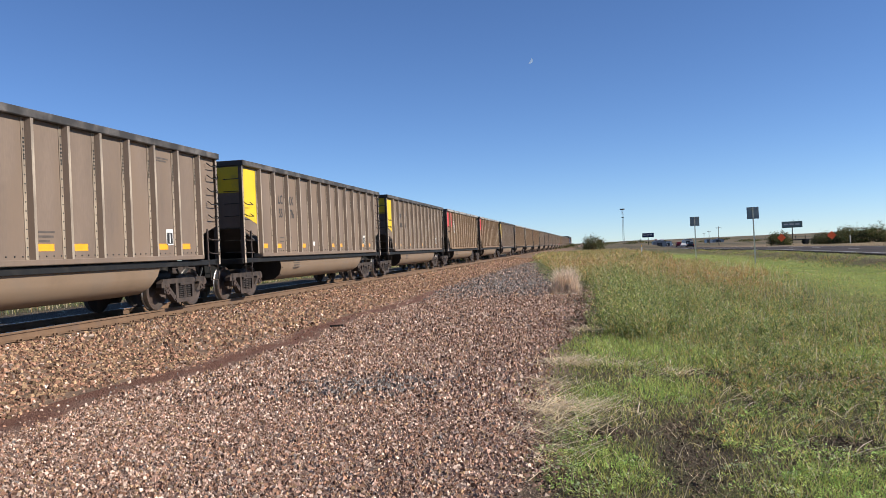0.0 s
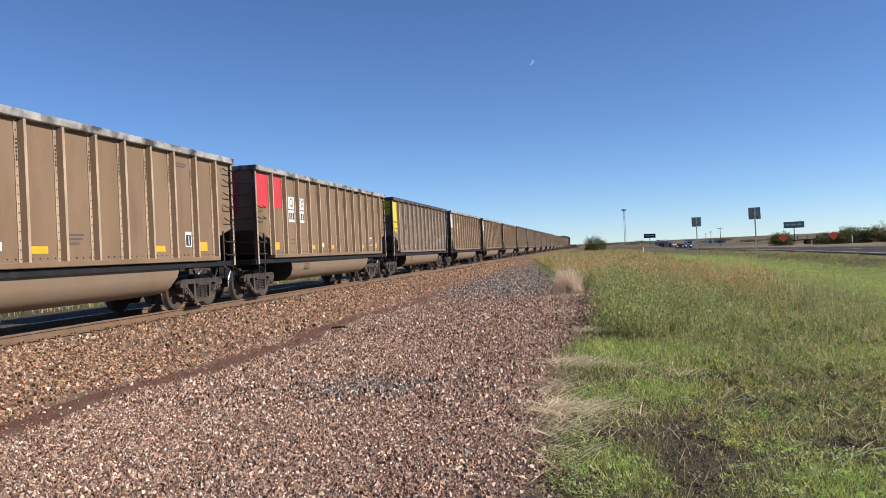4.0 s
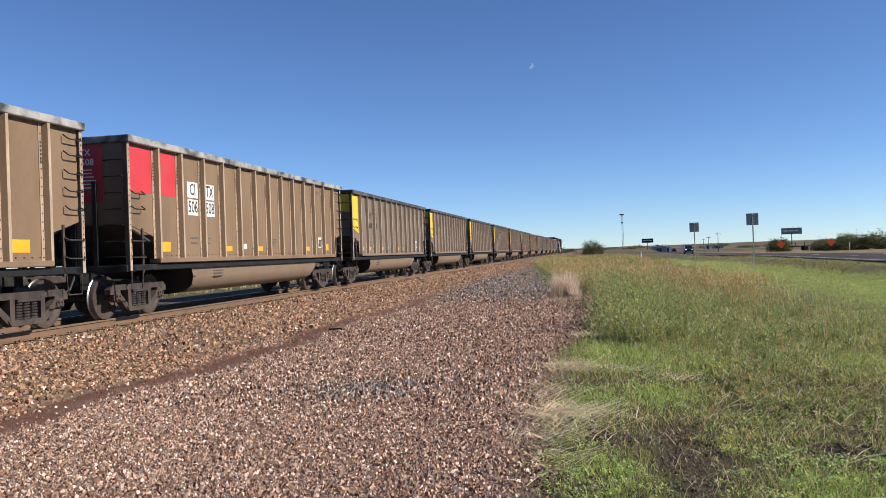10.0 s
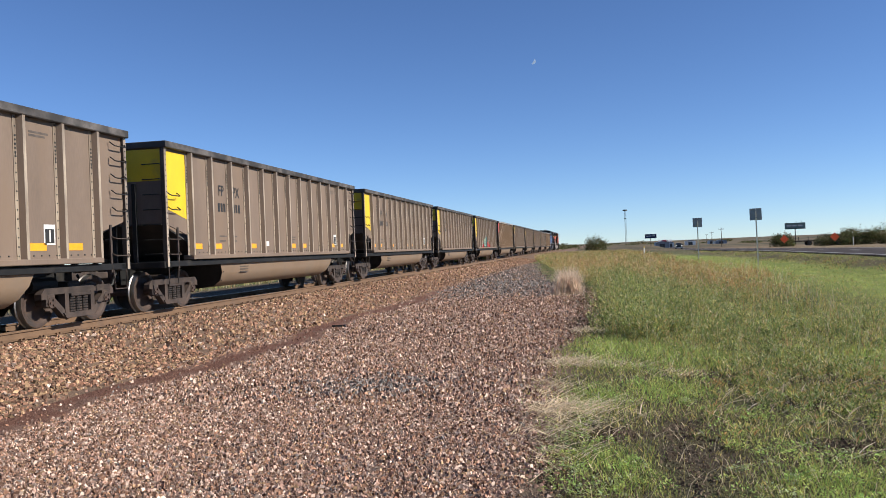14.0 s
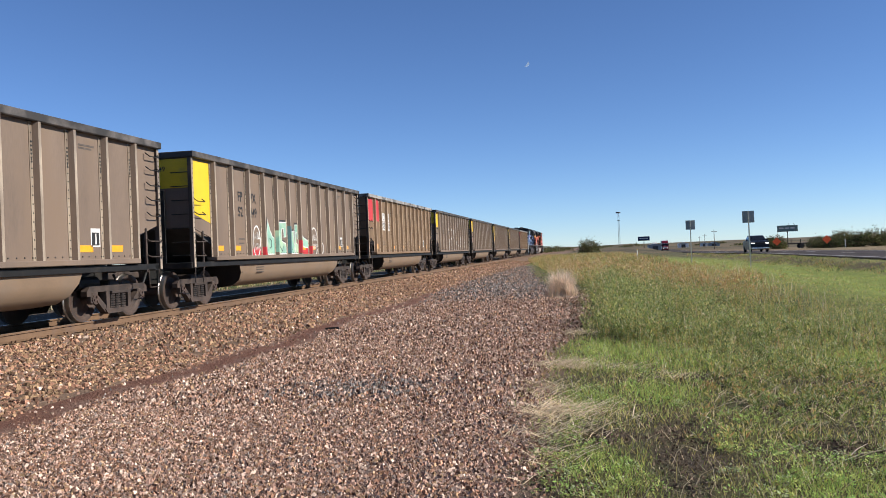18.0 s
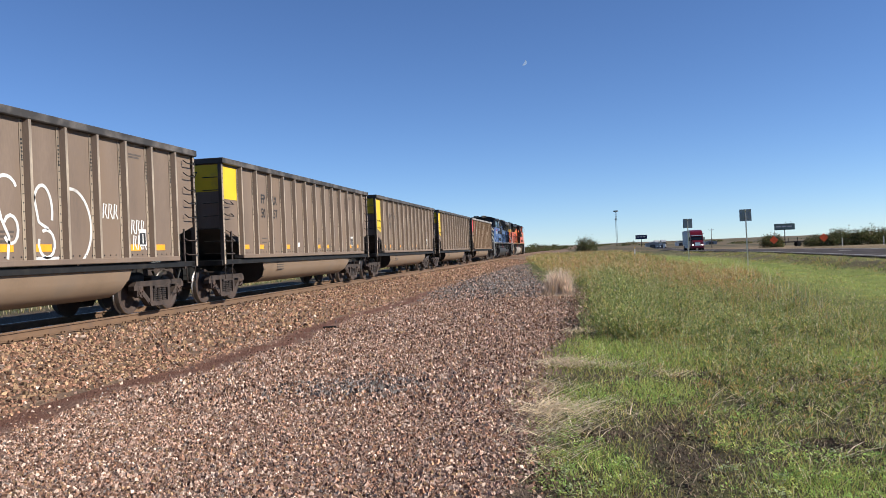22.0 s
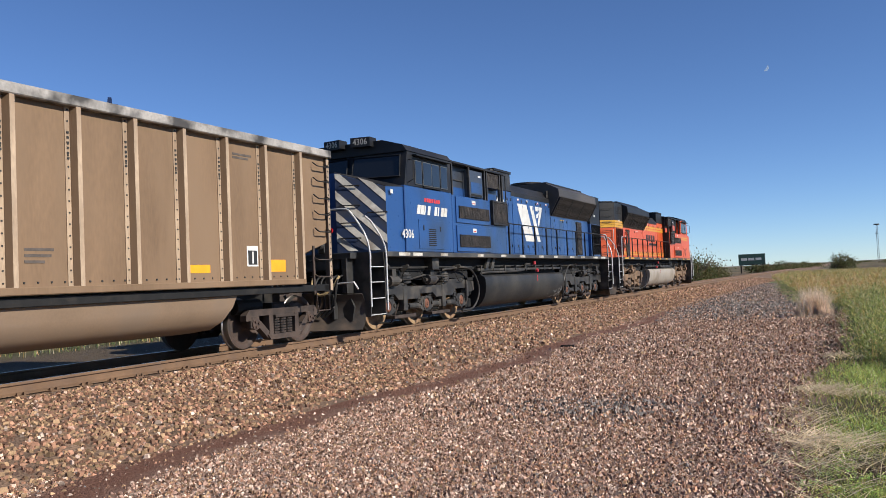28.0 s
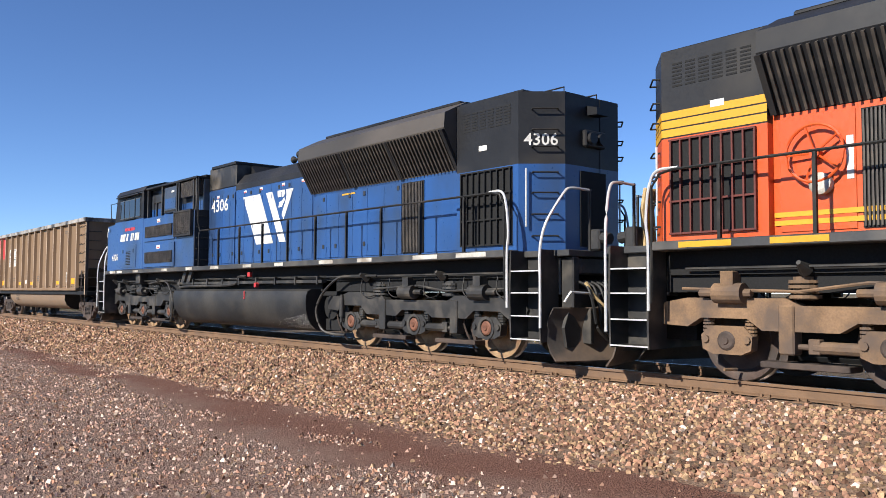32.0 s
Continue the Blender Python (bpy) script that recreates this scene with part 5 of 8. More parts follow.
            if end == 0:
                rail = [(1.54, yi, 0.5), (1.54, yi, 1.2), (1.54, yi, 1.75), (1.52, yi - 0.05, 2.0), (1.46, yi - 0.18, 2.25), (1.36, yi - 0.32, 2.5), (1.26, yi - 0.4, 2.62)]
            else:
                rail = [(1.54, yi, 0.9), (1.54, yi, 1.75), (1.54, yi + 0.03, 2.1), (1.54, yi - 0.02, 2.55), (1.53, yi - 0.14, 2.76), (1.50, yi - 0.45, 2.78)]
            part("handrail", tube(B(), curve(mirror(s, rail), 4), 0.022, 7), M["steel_rail"], lo, "pale bent handrail by the steps")
            part("handrail", tube(B(), curve(mirror(s, [(1.54, yo, 0.6), (1.54, yo, 1.3), (1.54, yo, 1.8), (1.46, yo + sgn * 0.05, 2.2), (1.22, yo + sgn * 0.18, 2.65), (1.05, yo + sgn * 0.2, 2.76), (0.6, yo + sgn * 0.2, 2.76)]), 4), 0.022, 7), M["steel_rail"], lo, "pale bent handrail by the steps")
            part("end_stanchion", cyl(B(), (s * 0.62, yo + sgn * 0.2, 1.8), (s * 0.62, yo + sgn * 0.2, 2.78), 0.025, 8), M["dark_iron"], lo)
            bx("tread_box", M["truck_black"], s * 0.85, s * 1.1, y0 - 0.05, y1 + 0.05, 1.1, 1.7, 0.02)
    for yc, d, reach in ((0.54, -1, 0.24), (22.33, 1, 0.0)):
        part("pilot_plate", prism(B(), [(-1.12, 0.3), (1.12, 0.3), (1.18, 0.6), (0.95, 1.2), (-0.95, 1.2), (-1.18, 0.6)], "y", yc - d * 0.22, yc - d * 0.16), M["truck_black"], lo)
        for sx in (1, -1):
            bm = B()
            rows = [(0.10, 0.32), (0.24, 0.20), (0.40, 0.14), (0.58, 0.13), (0.76, 0.18), (0.90, 0.27)]
            g = [[bm.verts.new((sx * x, yc + d * (q - 0.36 * x), z + (0.06 if z > 0.6 else 0) * (x < 0.5))) for x in (0.03, 0.35, 0.7, 1.05, 1.36)] for z, q in rows]
            for ra, rb in zip(g, g[1:]):
                for k in range(4):
                    bm.faces.new((ra[k], ra[k + 1], rb[k + 1], rb[k]))
            bmesh.ops.recalc_face_normals(bm, faces=bm.faces)
            bmesh.ops.solidify(bm, geom=list(bm.faces), thickness=0.025)
            part("plough_blade", bm, M["plough"], lo, "scuffed curved black plough blade", True)
            part("plough_brace", box(B(), sx * 0.7, sx * 0.78, yc - d * 0.2, yc + d * 0.02, 0.35, 0.9, 0.01), M["truck_black"], lo)
            part("anchor_bracket", box(B(), sx * 0.95, sx * 1.1, yc - d * 0.3, yc - d * 0.05, 0.9, 1.7, 0.02), M["truck_black"], lo)
        bx("buffer_beam", M["truck_black"], -0.85, 0.85, yc - d * 0.3, yc - d * 0.12, 1.42, 1.70, 0.03)
        # added block, near-black to darken the open space behind the coupler
        bx("dark_end_filler", M["shade_black"], -0.8, 0.8, yc - d * 0.35, yc - d * 1.3, 0.5, 1.69)
        part("draft_pocket", prism(B(), [(-0.32, 0.62), (0.32, 0.62), (0.36, 1.14), (-0.36, 1.14)], "y", yc - d * 0.2, yc + d * 0.02), M["iron"], lo)
        for sx in (1, -1):
            bm = box(B(), sx * 0.42, sx * 0.62, yc - d * 0.16, yc + d * 0.06, 1.80, 2.14, 0.03)
            cyl(bm, (sx * 0.52, yc + d * 0.05, 2.0), (sx * 0.52, yc + d * 0.2, 1.98), 0.09, 10)
            part("mu_receptacle", bm, M["truck_black"], lo, "dark cable receptacle on the end platform")
        bm = B()
        box(bm, -0.1, 0.1, yc - d * 0.3, yc + d * (0.2 + reach), 0.8, 0.98, 0.02)
        box(bm, -0.17, 0.13, yc + d * (0.1 + reach), yc + d * (0.34 + reach), 0.74, 1.04, 0.05)
        part("coupler", bm, M["iron"], lo, "cast steel knuckle coupler")
        for x in (-0.75, -0.6, -0.45, 0.42, 0.55, 0.68, 0.82, 0.96):
            part("air_hose", tube(B(), curve([(x, yc - d * 0.1, 1.32), (x, yc + d * 0.12, 1.22), (x * 1.02, yc + d * 0.24, 0.95), (x * 0.96, yc + d * (0.24 + 0.08 * (x - 0.6)), 0.62), (x * 0.75, yc + d * 0.3, 0.42)]), 0.026, 6), M["dark_iron"], lo)
        part("air_hose", tube(B(), curve([(0.3, yc, 1.35), (0.34, yc + d * 0.18, 1.18), (0.42, yc + d * 0.27, 1.0), (0.58, yc + d * 0.3, 0.9), (0.76, yc + d * 0.27, 0.94), (0.9, yc + d * 0.18, 1.1), (0.97, yc + d * 0.08, 1.3)]), 0.03, 7), M["hose_tan"], lo, "tan jumper hose")
        part("uncoupling_lever", tube(B(), [(1.45, yc + d * 0.08, 1.0), (1.4, yc + d * 0.16, 1.15), (0.3, yc + d * 0.16, 1.1)], 0.02, 6), M["steel_rail"], lo)
    # cab
    cab = bx("cab", low, -1.55, 1.55, 2.55, 5.17, 1.82, 3.42, 0.02, lab="painted cab side")
    bm = B()
    prism(bm, [(2.57, 3.42), (5.17, 3.42), (5.17, 4.26), (2.76, 4.26), (2.60, 3.6)], "x", -1.545, 1.545)
    part("cab_upper", bm, high if is_blue else M["orange"], lo)
    bm = B()
    prism(bm, [(-1.57, 4.26), (1.57, 4.26), (1.45, 4.42), (0.9, 4.58), (-0.9, 4.58), (-1.45, 4.42)], "y", 2.70, 5.22)
    part("cab_roof", bm, high, lo, "sooty black cab roof")
    for s in (1, -1):
        if not is_blue:
            for z in (3.0, 3.12):
                bx("yellow_stripe", M["stripe_yellow"], s * 1.55, s * 1.554, 2.7, 5.16, z, z + 0.07)
        for y0, y1 in ((3.12, 3.44), (3.54, 3.98), (4.02, 4.44), (4.54, 4.90)):
            fr_o = bx("window_frame", M["frame_grey"], s * 1.545, s * 1.565, y0 - 0.022, y1 + 0.022, 3.478, 4.072)
            bx("window_pane", M["pane"], s * 1.56, s * 1.572, y0, y1, 3.50, 4.05, parent=fr_o)
        bx("window_visor", high, s * 1.55, s * 1.68, 3.0, 5.0, 4.16, 4.20, 0.005)
        bx("arm_rest", M["dark_iron"], s * 1.55, s * 1.60, 3.5, 4.48, 3.43, 3.46)
        bm = B()
        hexa(bm, mirror(s, [(0.10, 2.58, 3.70), (1.40, 2.58, 3.66), (1.40, 2.66, 3.66), (0.10, 2.66, 3.70), (0.10, 2.70, 4.18), (1.36, 2.70, 4.14), (1.36, 2.78, 4.14), (0.10, 2.78, 4.18)]))
        part("windshield", bm, M["pane"], lo, "dark cab windshield")
        bm = B()
        tube(bm, mirror(s, [(0.08, 2.56, 3.68), (1.43, 2.56, 3.64), (1.39, 2.69, 4.17), (0.08, 2.69, 4.21), (0.08, 2.56, 3.68)]), 0.022, 5)
        part("windshield_frame", bm, high, lo)
        bm = B()
        hexa(bm, mirror(s, [(0.16, 2.44, 4.44), (0.66, 2.52, 4.44), (0.66, 2.84, 4.44), (0.16, 2.8, 4.44), (0.16, 2.44, 4.67), (0.66, 2.52, 4.67), (0.66, 2.84, 4.67), (0.16, 2.8, 4.67)]))
        nb = part("number_board", bm, M["black"], lo, "dark number board on the cab roof")
        if is_blue:
            lettering("number", "4306", 0.21, M["grimy_white"], nb, pose(s * 0.41, 2.476, 4.555, 0, 0, s * 9), "", 0.9)
        bm = tube(B(), mirror(s, [(1.56, 2.75, 3.5), (1.72, 2.7, 3.55), (1.74, 2.7, 4.0), (1.56, 2.78, 4.05)]), 0.014, 5)
        part("mirror_bracket", bm, M["dark_iron"], lo)
        bx("access_plate", low, s * 1.55, s * 1.564, 3.2, 4.6, 1.9, 2.62, 0.004)
        # slots drawn as near-black bars, their shade in the colour
        for k in range(9):
            bx("louvre_slat", M["shade_black"], s * 1.562, s * 1.572, 3.72, 4.12, 1.98 + k * 0.05, 2.005 + k * 0.05)
        for y in (3.42, 4.36):
            bx("latch", M["ink"], s * 1.562, s * 1.575, y, y + 0.05, 2.36, 2.48)
        # words of the railway as plain shapes
        if is_blue:
            for j, (w, h) in enumerate(((0.17, 1), (0.17, 1), (0.07, 1), (0.14, 1), (0.0, 1), (0.14, 1), (0.07, 1), (0.17, 1), (0.17, 1))):
                if w:
                    y = (3.12 + j * 0.19) if s > 0 else (4.80 - j * 0.19 - w)
                    bm = B()
                    k = 0.07 * s
                    hexa(bm, [(s * 1.551, y, 2.75), (s * 1.557, y, 2.75), (s * 1.557, y + w, 2.75), (s * 1.551, y + w, 2.75), (s * 1.551, y + k, 2.98), (s * 1.557, y + k, 2.98), (s * 1.557, y + w + k, 2.98), (s * 1.551, y + w + k, 2.98)])
                    part("emblem_bar", bm, M["loco_white"], lo)
            for j in range(7):
                y = 3.56 + j * 0.13
                bx("emblem_bar", M["red"], s * 1.551, s * 1.557, y, y + 0.10, 3.07, 3.17)
            lettering("number", "4306", 0.30, M["loco_white"], lo, pose(s * 1.556, 2.64, 2.24, 0, 0, 90 * s), "white road number")
            bx("label_plate", M["loco_white"], s * 1.551, s * 1.556, 1.85, 1.97, 3.16, 3.26)
    # electrical cabinets behind the cab
    for s in (1, -1):
        bx("cabinet", low, s * 0.9, s * 1.55, 5.19, 9.05, 1.82, 3.38, 0.015, lab="painted equipment cabinet")
        for z0 in (1.86, 2.64):
            pn = bx("cabinet_door", low, s * 1.55, s * 1.585, 5.38, 7.74, z0, z0 + 0.70, 0.008)
            # flat near-black sheet: the shade behind the slats is painted
            bx("door_grille", M["shade_black"], s * 1.585, s * 1.590, 5.52, 7.62, z0 + 0.12, z0 + 0.46, parent=pn)
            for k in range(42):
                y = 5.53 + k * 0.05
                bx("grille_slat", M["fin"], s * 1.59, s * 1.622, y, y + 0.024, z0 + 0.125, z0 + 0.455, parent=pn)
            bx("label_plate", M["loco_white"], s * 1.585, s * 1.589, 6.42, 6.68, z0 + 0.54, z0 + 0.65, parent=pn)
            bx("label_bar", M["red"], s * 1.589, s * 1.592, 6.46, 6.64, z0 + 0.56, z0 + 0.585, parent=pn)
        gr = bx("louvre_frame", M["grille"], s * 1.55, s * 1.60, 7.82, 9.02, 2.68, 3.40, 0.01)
        # louvre backing coloured as shade too
        bx("louvre_back", M["shade_black"], s * 1.60, s * 1.603, 7.88, 8.98, 2.74, 3.34, parent=gr)
        for q0, q1, q2, q3 in ((7.82, 7.88, 2.68, 3.40), (8.985, 9.02, 2.68, 3.40), (7.88, 8.985, 2.68, 2.73), (7.88, 8.985, 3.35, 3.40)):
            bx("louvre_rim", M["grille"], s * 1.60, s * 1.65, q0, q1, q2, q3, parent=gr)
        for k in range(24):
            y = 7.88 + k * 0.047
            bx("grille_slat", M["fin"], s * 1.603, s * 1.635, y, y + 0.024, 2.74, 3.34, parent=gr)
        bx("cabinet_upper", M["casing"] if is_blue else high, s * 0.85, s * 1.28, 5.17, 9.05, 3.38, 4.30, 0.01, lab="inset upper casing")
        # blue band under the grey casing: the sun's reflection painted as two colours
        bx("upper_band", low, s * 1.28, s * 1.286, 5.2, 9.0, 3.40, 3.66)
        part("panel_rail", cyl(B(), (s * 1.30, 5.4, 3.86), (s * 1.30, 6.5, 3.86), 0.02, 6), M["truck_black"], lo)
        bx("panel_post", M["truck_black"], s * 1.28, s * 1.33, 5.62, 5.68, 3.40, 3.86, 0.004)
        for y in (5.35, 6.50, 7.62, 7.78, 8.80, 9.0):
            bx("frame_post", M["truck_black"], s * 1.42, s * 1.50, y, y + 0.06, 3.38, 4.26, 0.004)
        bx("eave", high, s * 0.85, s * 1.52, 5.17, 9.07, 4.26, 4.32, 0.01)
        ib = bx("intake_box", M["casing"] if is_blue else high, s * 1.28, s * 1.46, 6.62, 7.56, 3.44, 4.2, 0.01)
        bx("intake_shelf", M["shade_black"], s * 1.46, s * 1.465, 6.68, 7.5, 3.46, 3.52, parent=ib)
        bx("intake_panel", low, s * 1.46, s * 1.468, 6.70, 7.5, 3.56, 3.86, parent=ib)
        bx("label_plate", M["loco_white"], s * 1.468, s * 1.472, 7.2, 7.4, 4.02, 4.08, parent=ib)
        lv = bx("louvre_frame", M["grille"], s * 1.28, s * 1.44, 7.86, 8.98, 3.80, 4.24)
        for k in range(22):
            y = 7.9 + k * 0.048
            bx("grille_slat", M["fin"], s * 1.44, s * 1.47, y, y + 0.026, 3.80, 4.23, parent=lv)
        bx("cabinet_end", M["black"], s * 0.95, s * 1.54, 9.05, 9.08, 1.82, 3.38)
        part("ladder_rail", tube(B(), mirror(s, [(1.45, 9.1, 4.28), (1.52, 9.22, 4.24), (1.52, 9.24, 3.0), (1.52, 9.36, 2.79)]), 0.016, 6), M["dark_iron"], lo)
        for z in (2.0, 2.3, 2.6, 2.9, 3.2):
            part("rung", tube(B(), mirror(s, [(1.2, 9.08, z), (1.2, 9.16, z), (1.5, 9.16, z), (1.5, 9.08, z)]), 0.013, 5), M["dark_iron"], lo)
    bx("casing_roof", high, -1.25, 1.25, 5.17, 9.07, 4.30, 4.38, 0.02)
    # engine hood
    split = 3.90
    bx("hood", low, -1.13, 1.13, 9.07, 10.7, 1.82, split, 0.01, lab="painted engine hood")
    bx("hood_top", M["stain_glare"] if is_blue else high, -1.13, 1.13, 9.07, 10.7, split, 4.52, 0.03)
    bx("exhaust_housing", high, -1.16, 1.16, 9.25, 10.72, 4.48, 4.56, 0.01)
    bx("hood", low, -1.13, 1.13, 10.72, 14.65, 1.82, 3.78, 0.01, lab="painted engine hood")
    bm = prism(B(), [(-1.13, 3.78), (1.13, 3.78), (1.13, 3.92), (0.90, 4.20), (0.4, 4.26), (-0.4, 4.26), (-0.90, 4.20), (-1.13, 3.92)], "y", 10.72, 14.65)
    part("hood_top", bm, high, lo)
    bm = prism(B(), [(10.7, 4.2), (11.05, 4.2), (10.7, 4.5)], "x", -0.7, 0.7)
    part("hood_fairing", bm, high, lo)
    bx("hood", low, -1.13, 1.13, 14.66, 19.72, 1.82, 3.34, 0.01, lab="painted engine hood")
    # radiator
    bm = prism(B(), [(-1.13, 3.32), (1.13, 3.32), (1.54, 4.03), (1.52, 4.30), (1.0, 4.56), (-1.0, 4.56), (-1.52, 4.30), (-1.54, 4.03)], "y", 14.64, 19.70)
    part("radiator_housing", bm, M["flare"] if is_blue else high, lo, "flared black radiator housing")
    bx("radiator_roof", high, -1.0, 1.0, 14.9, 19.5, 4.55, 4.62, 0.02)
    for s in (1, -1):
        a, b = Vector((1.15, 0, 3.345)), Vector((1.535, 0, 4.01))
        t = (b - a).normalized()
        n = Vector((t.z, 0, -t.x))
        fin = B()
        c0, c1 = a + n * 0.004, b + n * 0.004
        w = 0.035
        hexa(fin, mirror(s, [tuple(c0), tuple(c0 + n * 0.045), tuple(c0 + n * 0.045 + Vector((0, w, 0))), tuple(c0 + Vector((0, w, 0))), tuple(c1), tuple(c1 + n * 0.045), tuple(c1 + n * 0.045 + Vector((0, w, 0))), tuple(c1 + Vector((0, w, 0)))]))
        fin_me = mesh_of("radiator_fin", fin, M["fin"])
        for k in range(48):
            part("radiator_fin", fin_me, None, lo, m=pose(0, 14.75 + k * 0.102, 0))
        for y in (14.66, 16.3, 17.95, 19.62):
            bm = hexa(B(), mirror(s, [tuple(c0), tuple(c0 + n * 0.06), tuple(c0 + n * 0.06 + Vector((0, 0.08, 0))), tuple(c0 + Vector((0, 0.08, 0))), tuple(c1), tuple(c1 + n * 0.06), tuple(c1 + n * 0.06 + Vector((0, 0.08, 0))), tuple(c1 + Vector((0, 0.08, 0)))]))
            part("radiator_post", bm, high, lo, m=pose(0, y, 0))
        bx("lifting_eye", M["dark_iron"], s * 1.13, s * 1.06, 14.42, 14.6, 3.95, 4.25, 0.02)
        # hood doors with latches
        doors = [9.12, 9.50, 9.95, 10.40] + [10.78, 11.25, 11.72, 12.20, 12.70, 13.18, 13.68, 14.15] + [14.72, 15.22, 15.72, 16.25, 16.80, 17.38]
        ends = [9.49, 9.94, 10.39, 10.70] + [11.24, 11.71, 12.19, 12.69, 13.17, 13.67, 14.14, 14.62] + [15.21, 15.71, 16.24, 16.79, 17.37, 17.95]
        for i, (y0, y1) in enumerate(zip(doors, ends)):
            top = 3.74 if y0 < 14.7 else 3.26
            d_ = bx("hood_door", low, s * 1.13, s * 1.146, y0, y1, 1.88, top, 0.003)
            for z in (2.08, top - 0.14):
                if (i + (z > 3)) % 3 != 2:
                    bx("latch", M["ink"], s * 1.144, s * 1.16, y1 - 0.13, y1 - 0.06, z, z + 0.09, 0.004, parent=d_)
            for z in (2.0, 2.75, 3.4):
                if z < top:
                    cy = cyl(B(), (s * 1.148, y0 + 0.02, z), (s * 1.148, y0 + 0.02, z + 0.12), 0.012, 6)
                    part("hinge", cy, low, d_)
        for y in (9.62, 11.22, 12.09, 13.21, 14.14):
            lp = bx("label_plate", M["loco_white"], s * 1.146, s * 1.150, y, y + 0.15, 3.655, 3.725)
            bx("red_bar", M["red"], s * 1.150, s * 1.152, y + 0.02, y + 0.13, 3.66, 3.682, parent=lp)
        for y, w in ((15.85, 0.5), (18.05, 0.55)):
            bx("caution_label", M["stripe_yellow"] if is_blue else M["white"], s * 1.146, s * 1.150, y, y + w, 3.19, 3.225)
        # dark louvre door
        # door backing near-black, painted shade between its slats
        lv = bx("louvre_door", M["shade_black"], s * 1.13, s * 1.15, 18.0, 18.65, 1.88, 3.24)
        for k in range(14):
            bx("grille_slat", M["fin"], s * 1.15, s * 1.18, 18.02 + k * 0.045, 18.042 + k * 0.045, 1.9, 3.22, parent=lv)
        bx("hood_door", low, s * 1.13, s * 1.146, 18.72, 19.62, 1.88, 3.26, 0.003)
        if is_blue:
            for pts in ([(11.18, 3.56), (12.11, 3.56), (12.82, 2.31), (11.94, 2.31)], [(12.42, 3.56), (12.74, 3.56), (13.43, 2.32), (13.12, 2.32)], [(13.42, 3.56), (13.77, 3.56), (13.31, 2.84), (13.22, 2.98), (13.42, 3.33), (13.44, 3.44)], [(13.00, 3.56), (13.36, 3.56), (13.38, 3.47), (13.30, 3.40), (13.02, 3.40)], [(13.08, 3.28), (13.22, 3.30), (13.34, 3.38), (13.36, 3.30), (13.22, 3.16), (13.06, 3.15)]):
                pp = [(y if s > 0 else 25.02 - y, z) for y, z in pts]
                part("emblem_shape", prism(B(), pp, "x", s * 1.147, s * 1.151), M["loco_white"], lo, "white angular emblem shape")
            lettering("number", "4306", 0.47, M["loco_white"], lo, pose(s * 1.149, 9.79, 3.44, 0, 0, 90 * s), "white road number", 1.10)
        else:
            for j in range(4):
                bx("emblem_bar", M["black"], s * 1.147, s * 1.151, 11.6 + j * 0.62, 12.05 + j * 0.62, 2.75, 3.12)
            bx("emblem_bar", M["black"], s * 1.147, s * 1.151, 11.2, 13.2, 2.55, 2.66)
            for z in (3.36, 3.50):
                bx("yellow_stripe", M["stripe_yellow"], s * 1.147, s * 1.152, 9.08, 14.62, z, z + 0.10)
            for y0, y1 in ((9.08, 14.62), (14.68, 19.7)):
                bx("yellow_stripe", M["stripe_yellow"], s * 1.147, s * 1.152, y0, y1, 1.96, 2.02)
                bx("yellow_stripe", M["stripe_yellow"], s * 1.147, s * 1.152, y0, y1, 2.06, 2.12)
            # hand brake
            bm = B()
            rim = [(s * 1.25, 19.15 + 0.34 * math.cos(q * math.tau / 24), 2.78 + 0.34 * math.sin(q * math.tau / 24)) for q in range(25)]
            tube(bm, rim, 0.018, 6)
            for q in range(5):
                c = q * math.tau / 5
                cyl(bm, (s * 1.22, 19.15, 2.78), (s * 1.25, 19.15 + 0.34 * math.cos(c), 2.78 + 0.34 * math.sin(c)), 0.014, 5)
            cyl(bm, (s * 1.13, 19.15, 2.78), (s * 1.26, 19.15, 2.78), 0.06, 10)
            part("hand_brake_wheel", bm, M["orange"], lo, "orange spoked hand brake wheel")
            part("chain_drum", lathe([(1.12, 0.08), (1.15, 0.13), (1.24, 0.13), (1.26, 0.08)], 14), M["grimy_white"], lo, m=pose(0, 19.1, 2.42) if s > 0 else pose(0, 19.1, 2.42, 0, 0, 180))
            bx("label_plate", M["loco_white"], s * 1.147, s * 1.152, 18.74, 18.82, 2.45, 2.95)
        # rear hood
        bm = prism(B(), [(s * 0.2, 19.72), (s * 1.25, 19.72), (s * 1.25, 21.25), (s * 0.68, 21.75), (s * 0.2, 21.75)], "z", 1.80, 3.23)
        part("rear_hood", bm, low, lo)
        bm = prism(B(), [(s * 0.2, 19.72), (s * 1.25, 19.72), (s * 1.25, 21.25), (s * 0.68, 21.75), (s * 0.2, 21.75)], "z", 3.23, 4.42)
        part("rear_hood_top", bm, high, lo)
        if not is_blue:
            for z in (3.25, 3.37, 3.49):
                bx("yellow_stripe", M["stripe_yellow"], s * 1.25, s * 1.255, 19.72, 21.25, z, z + 0.10)
                bm = hexa(B(), mirror(s, [(1.25, 21.25, z), (1.255, 21.255, z), (0.685, 21.755, z), (0.68, 21.75, z), (1.25, 21.25, z + 0.1), (1.255, 21.255, z + 0.1), (0.685, 21.755, z + 0.1), (0.68, 21.75, z + 0.1)]))
                part("yellow_stripe", bm, M["stripe_yellow"], lo)
        # no hole: a flat sheet coloured like the shade within the intake
        gr = bx("intake_shade_sheet", M["shade_black"], s * 1.25, s * 1.256, 19.86, 21.12, 1.92, 3.20)
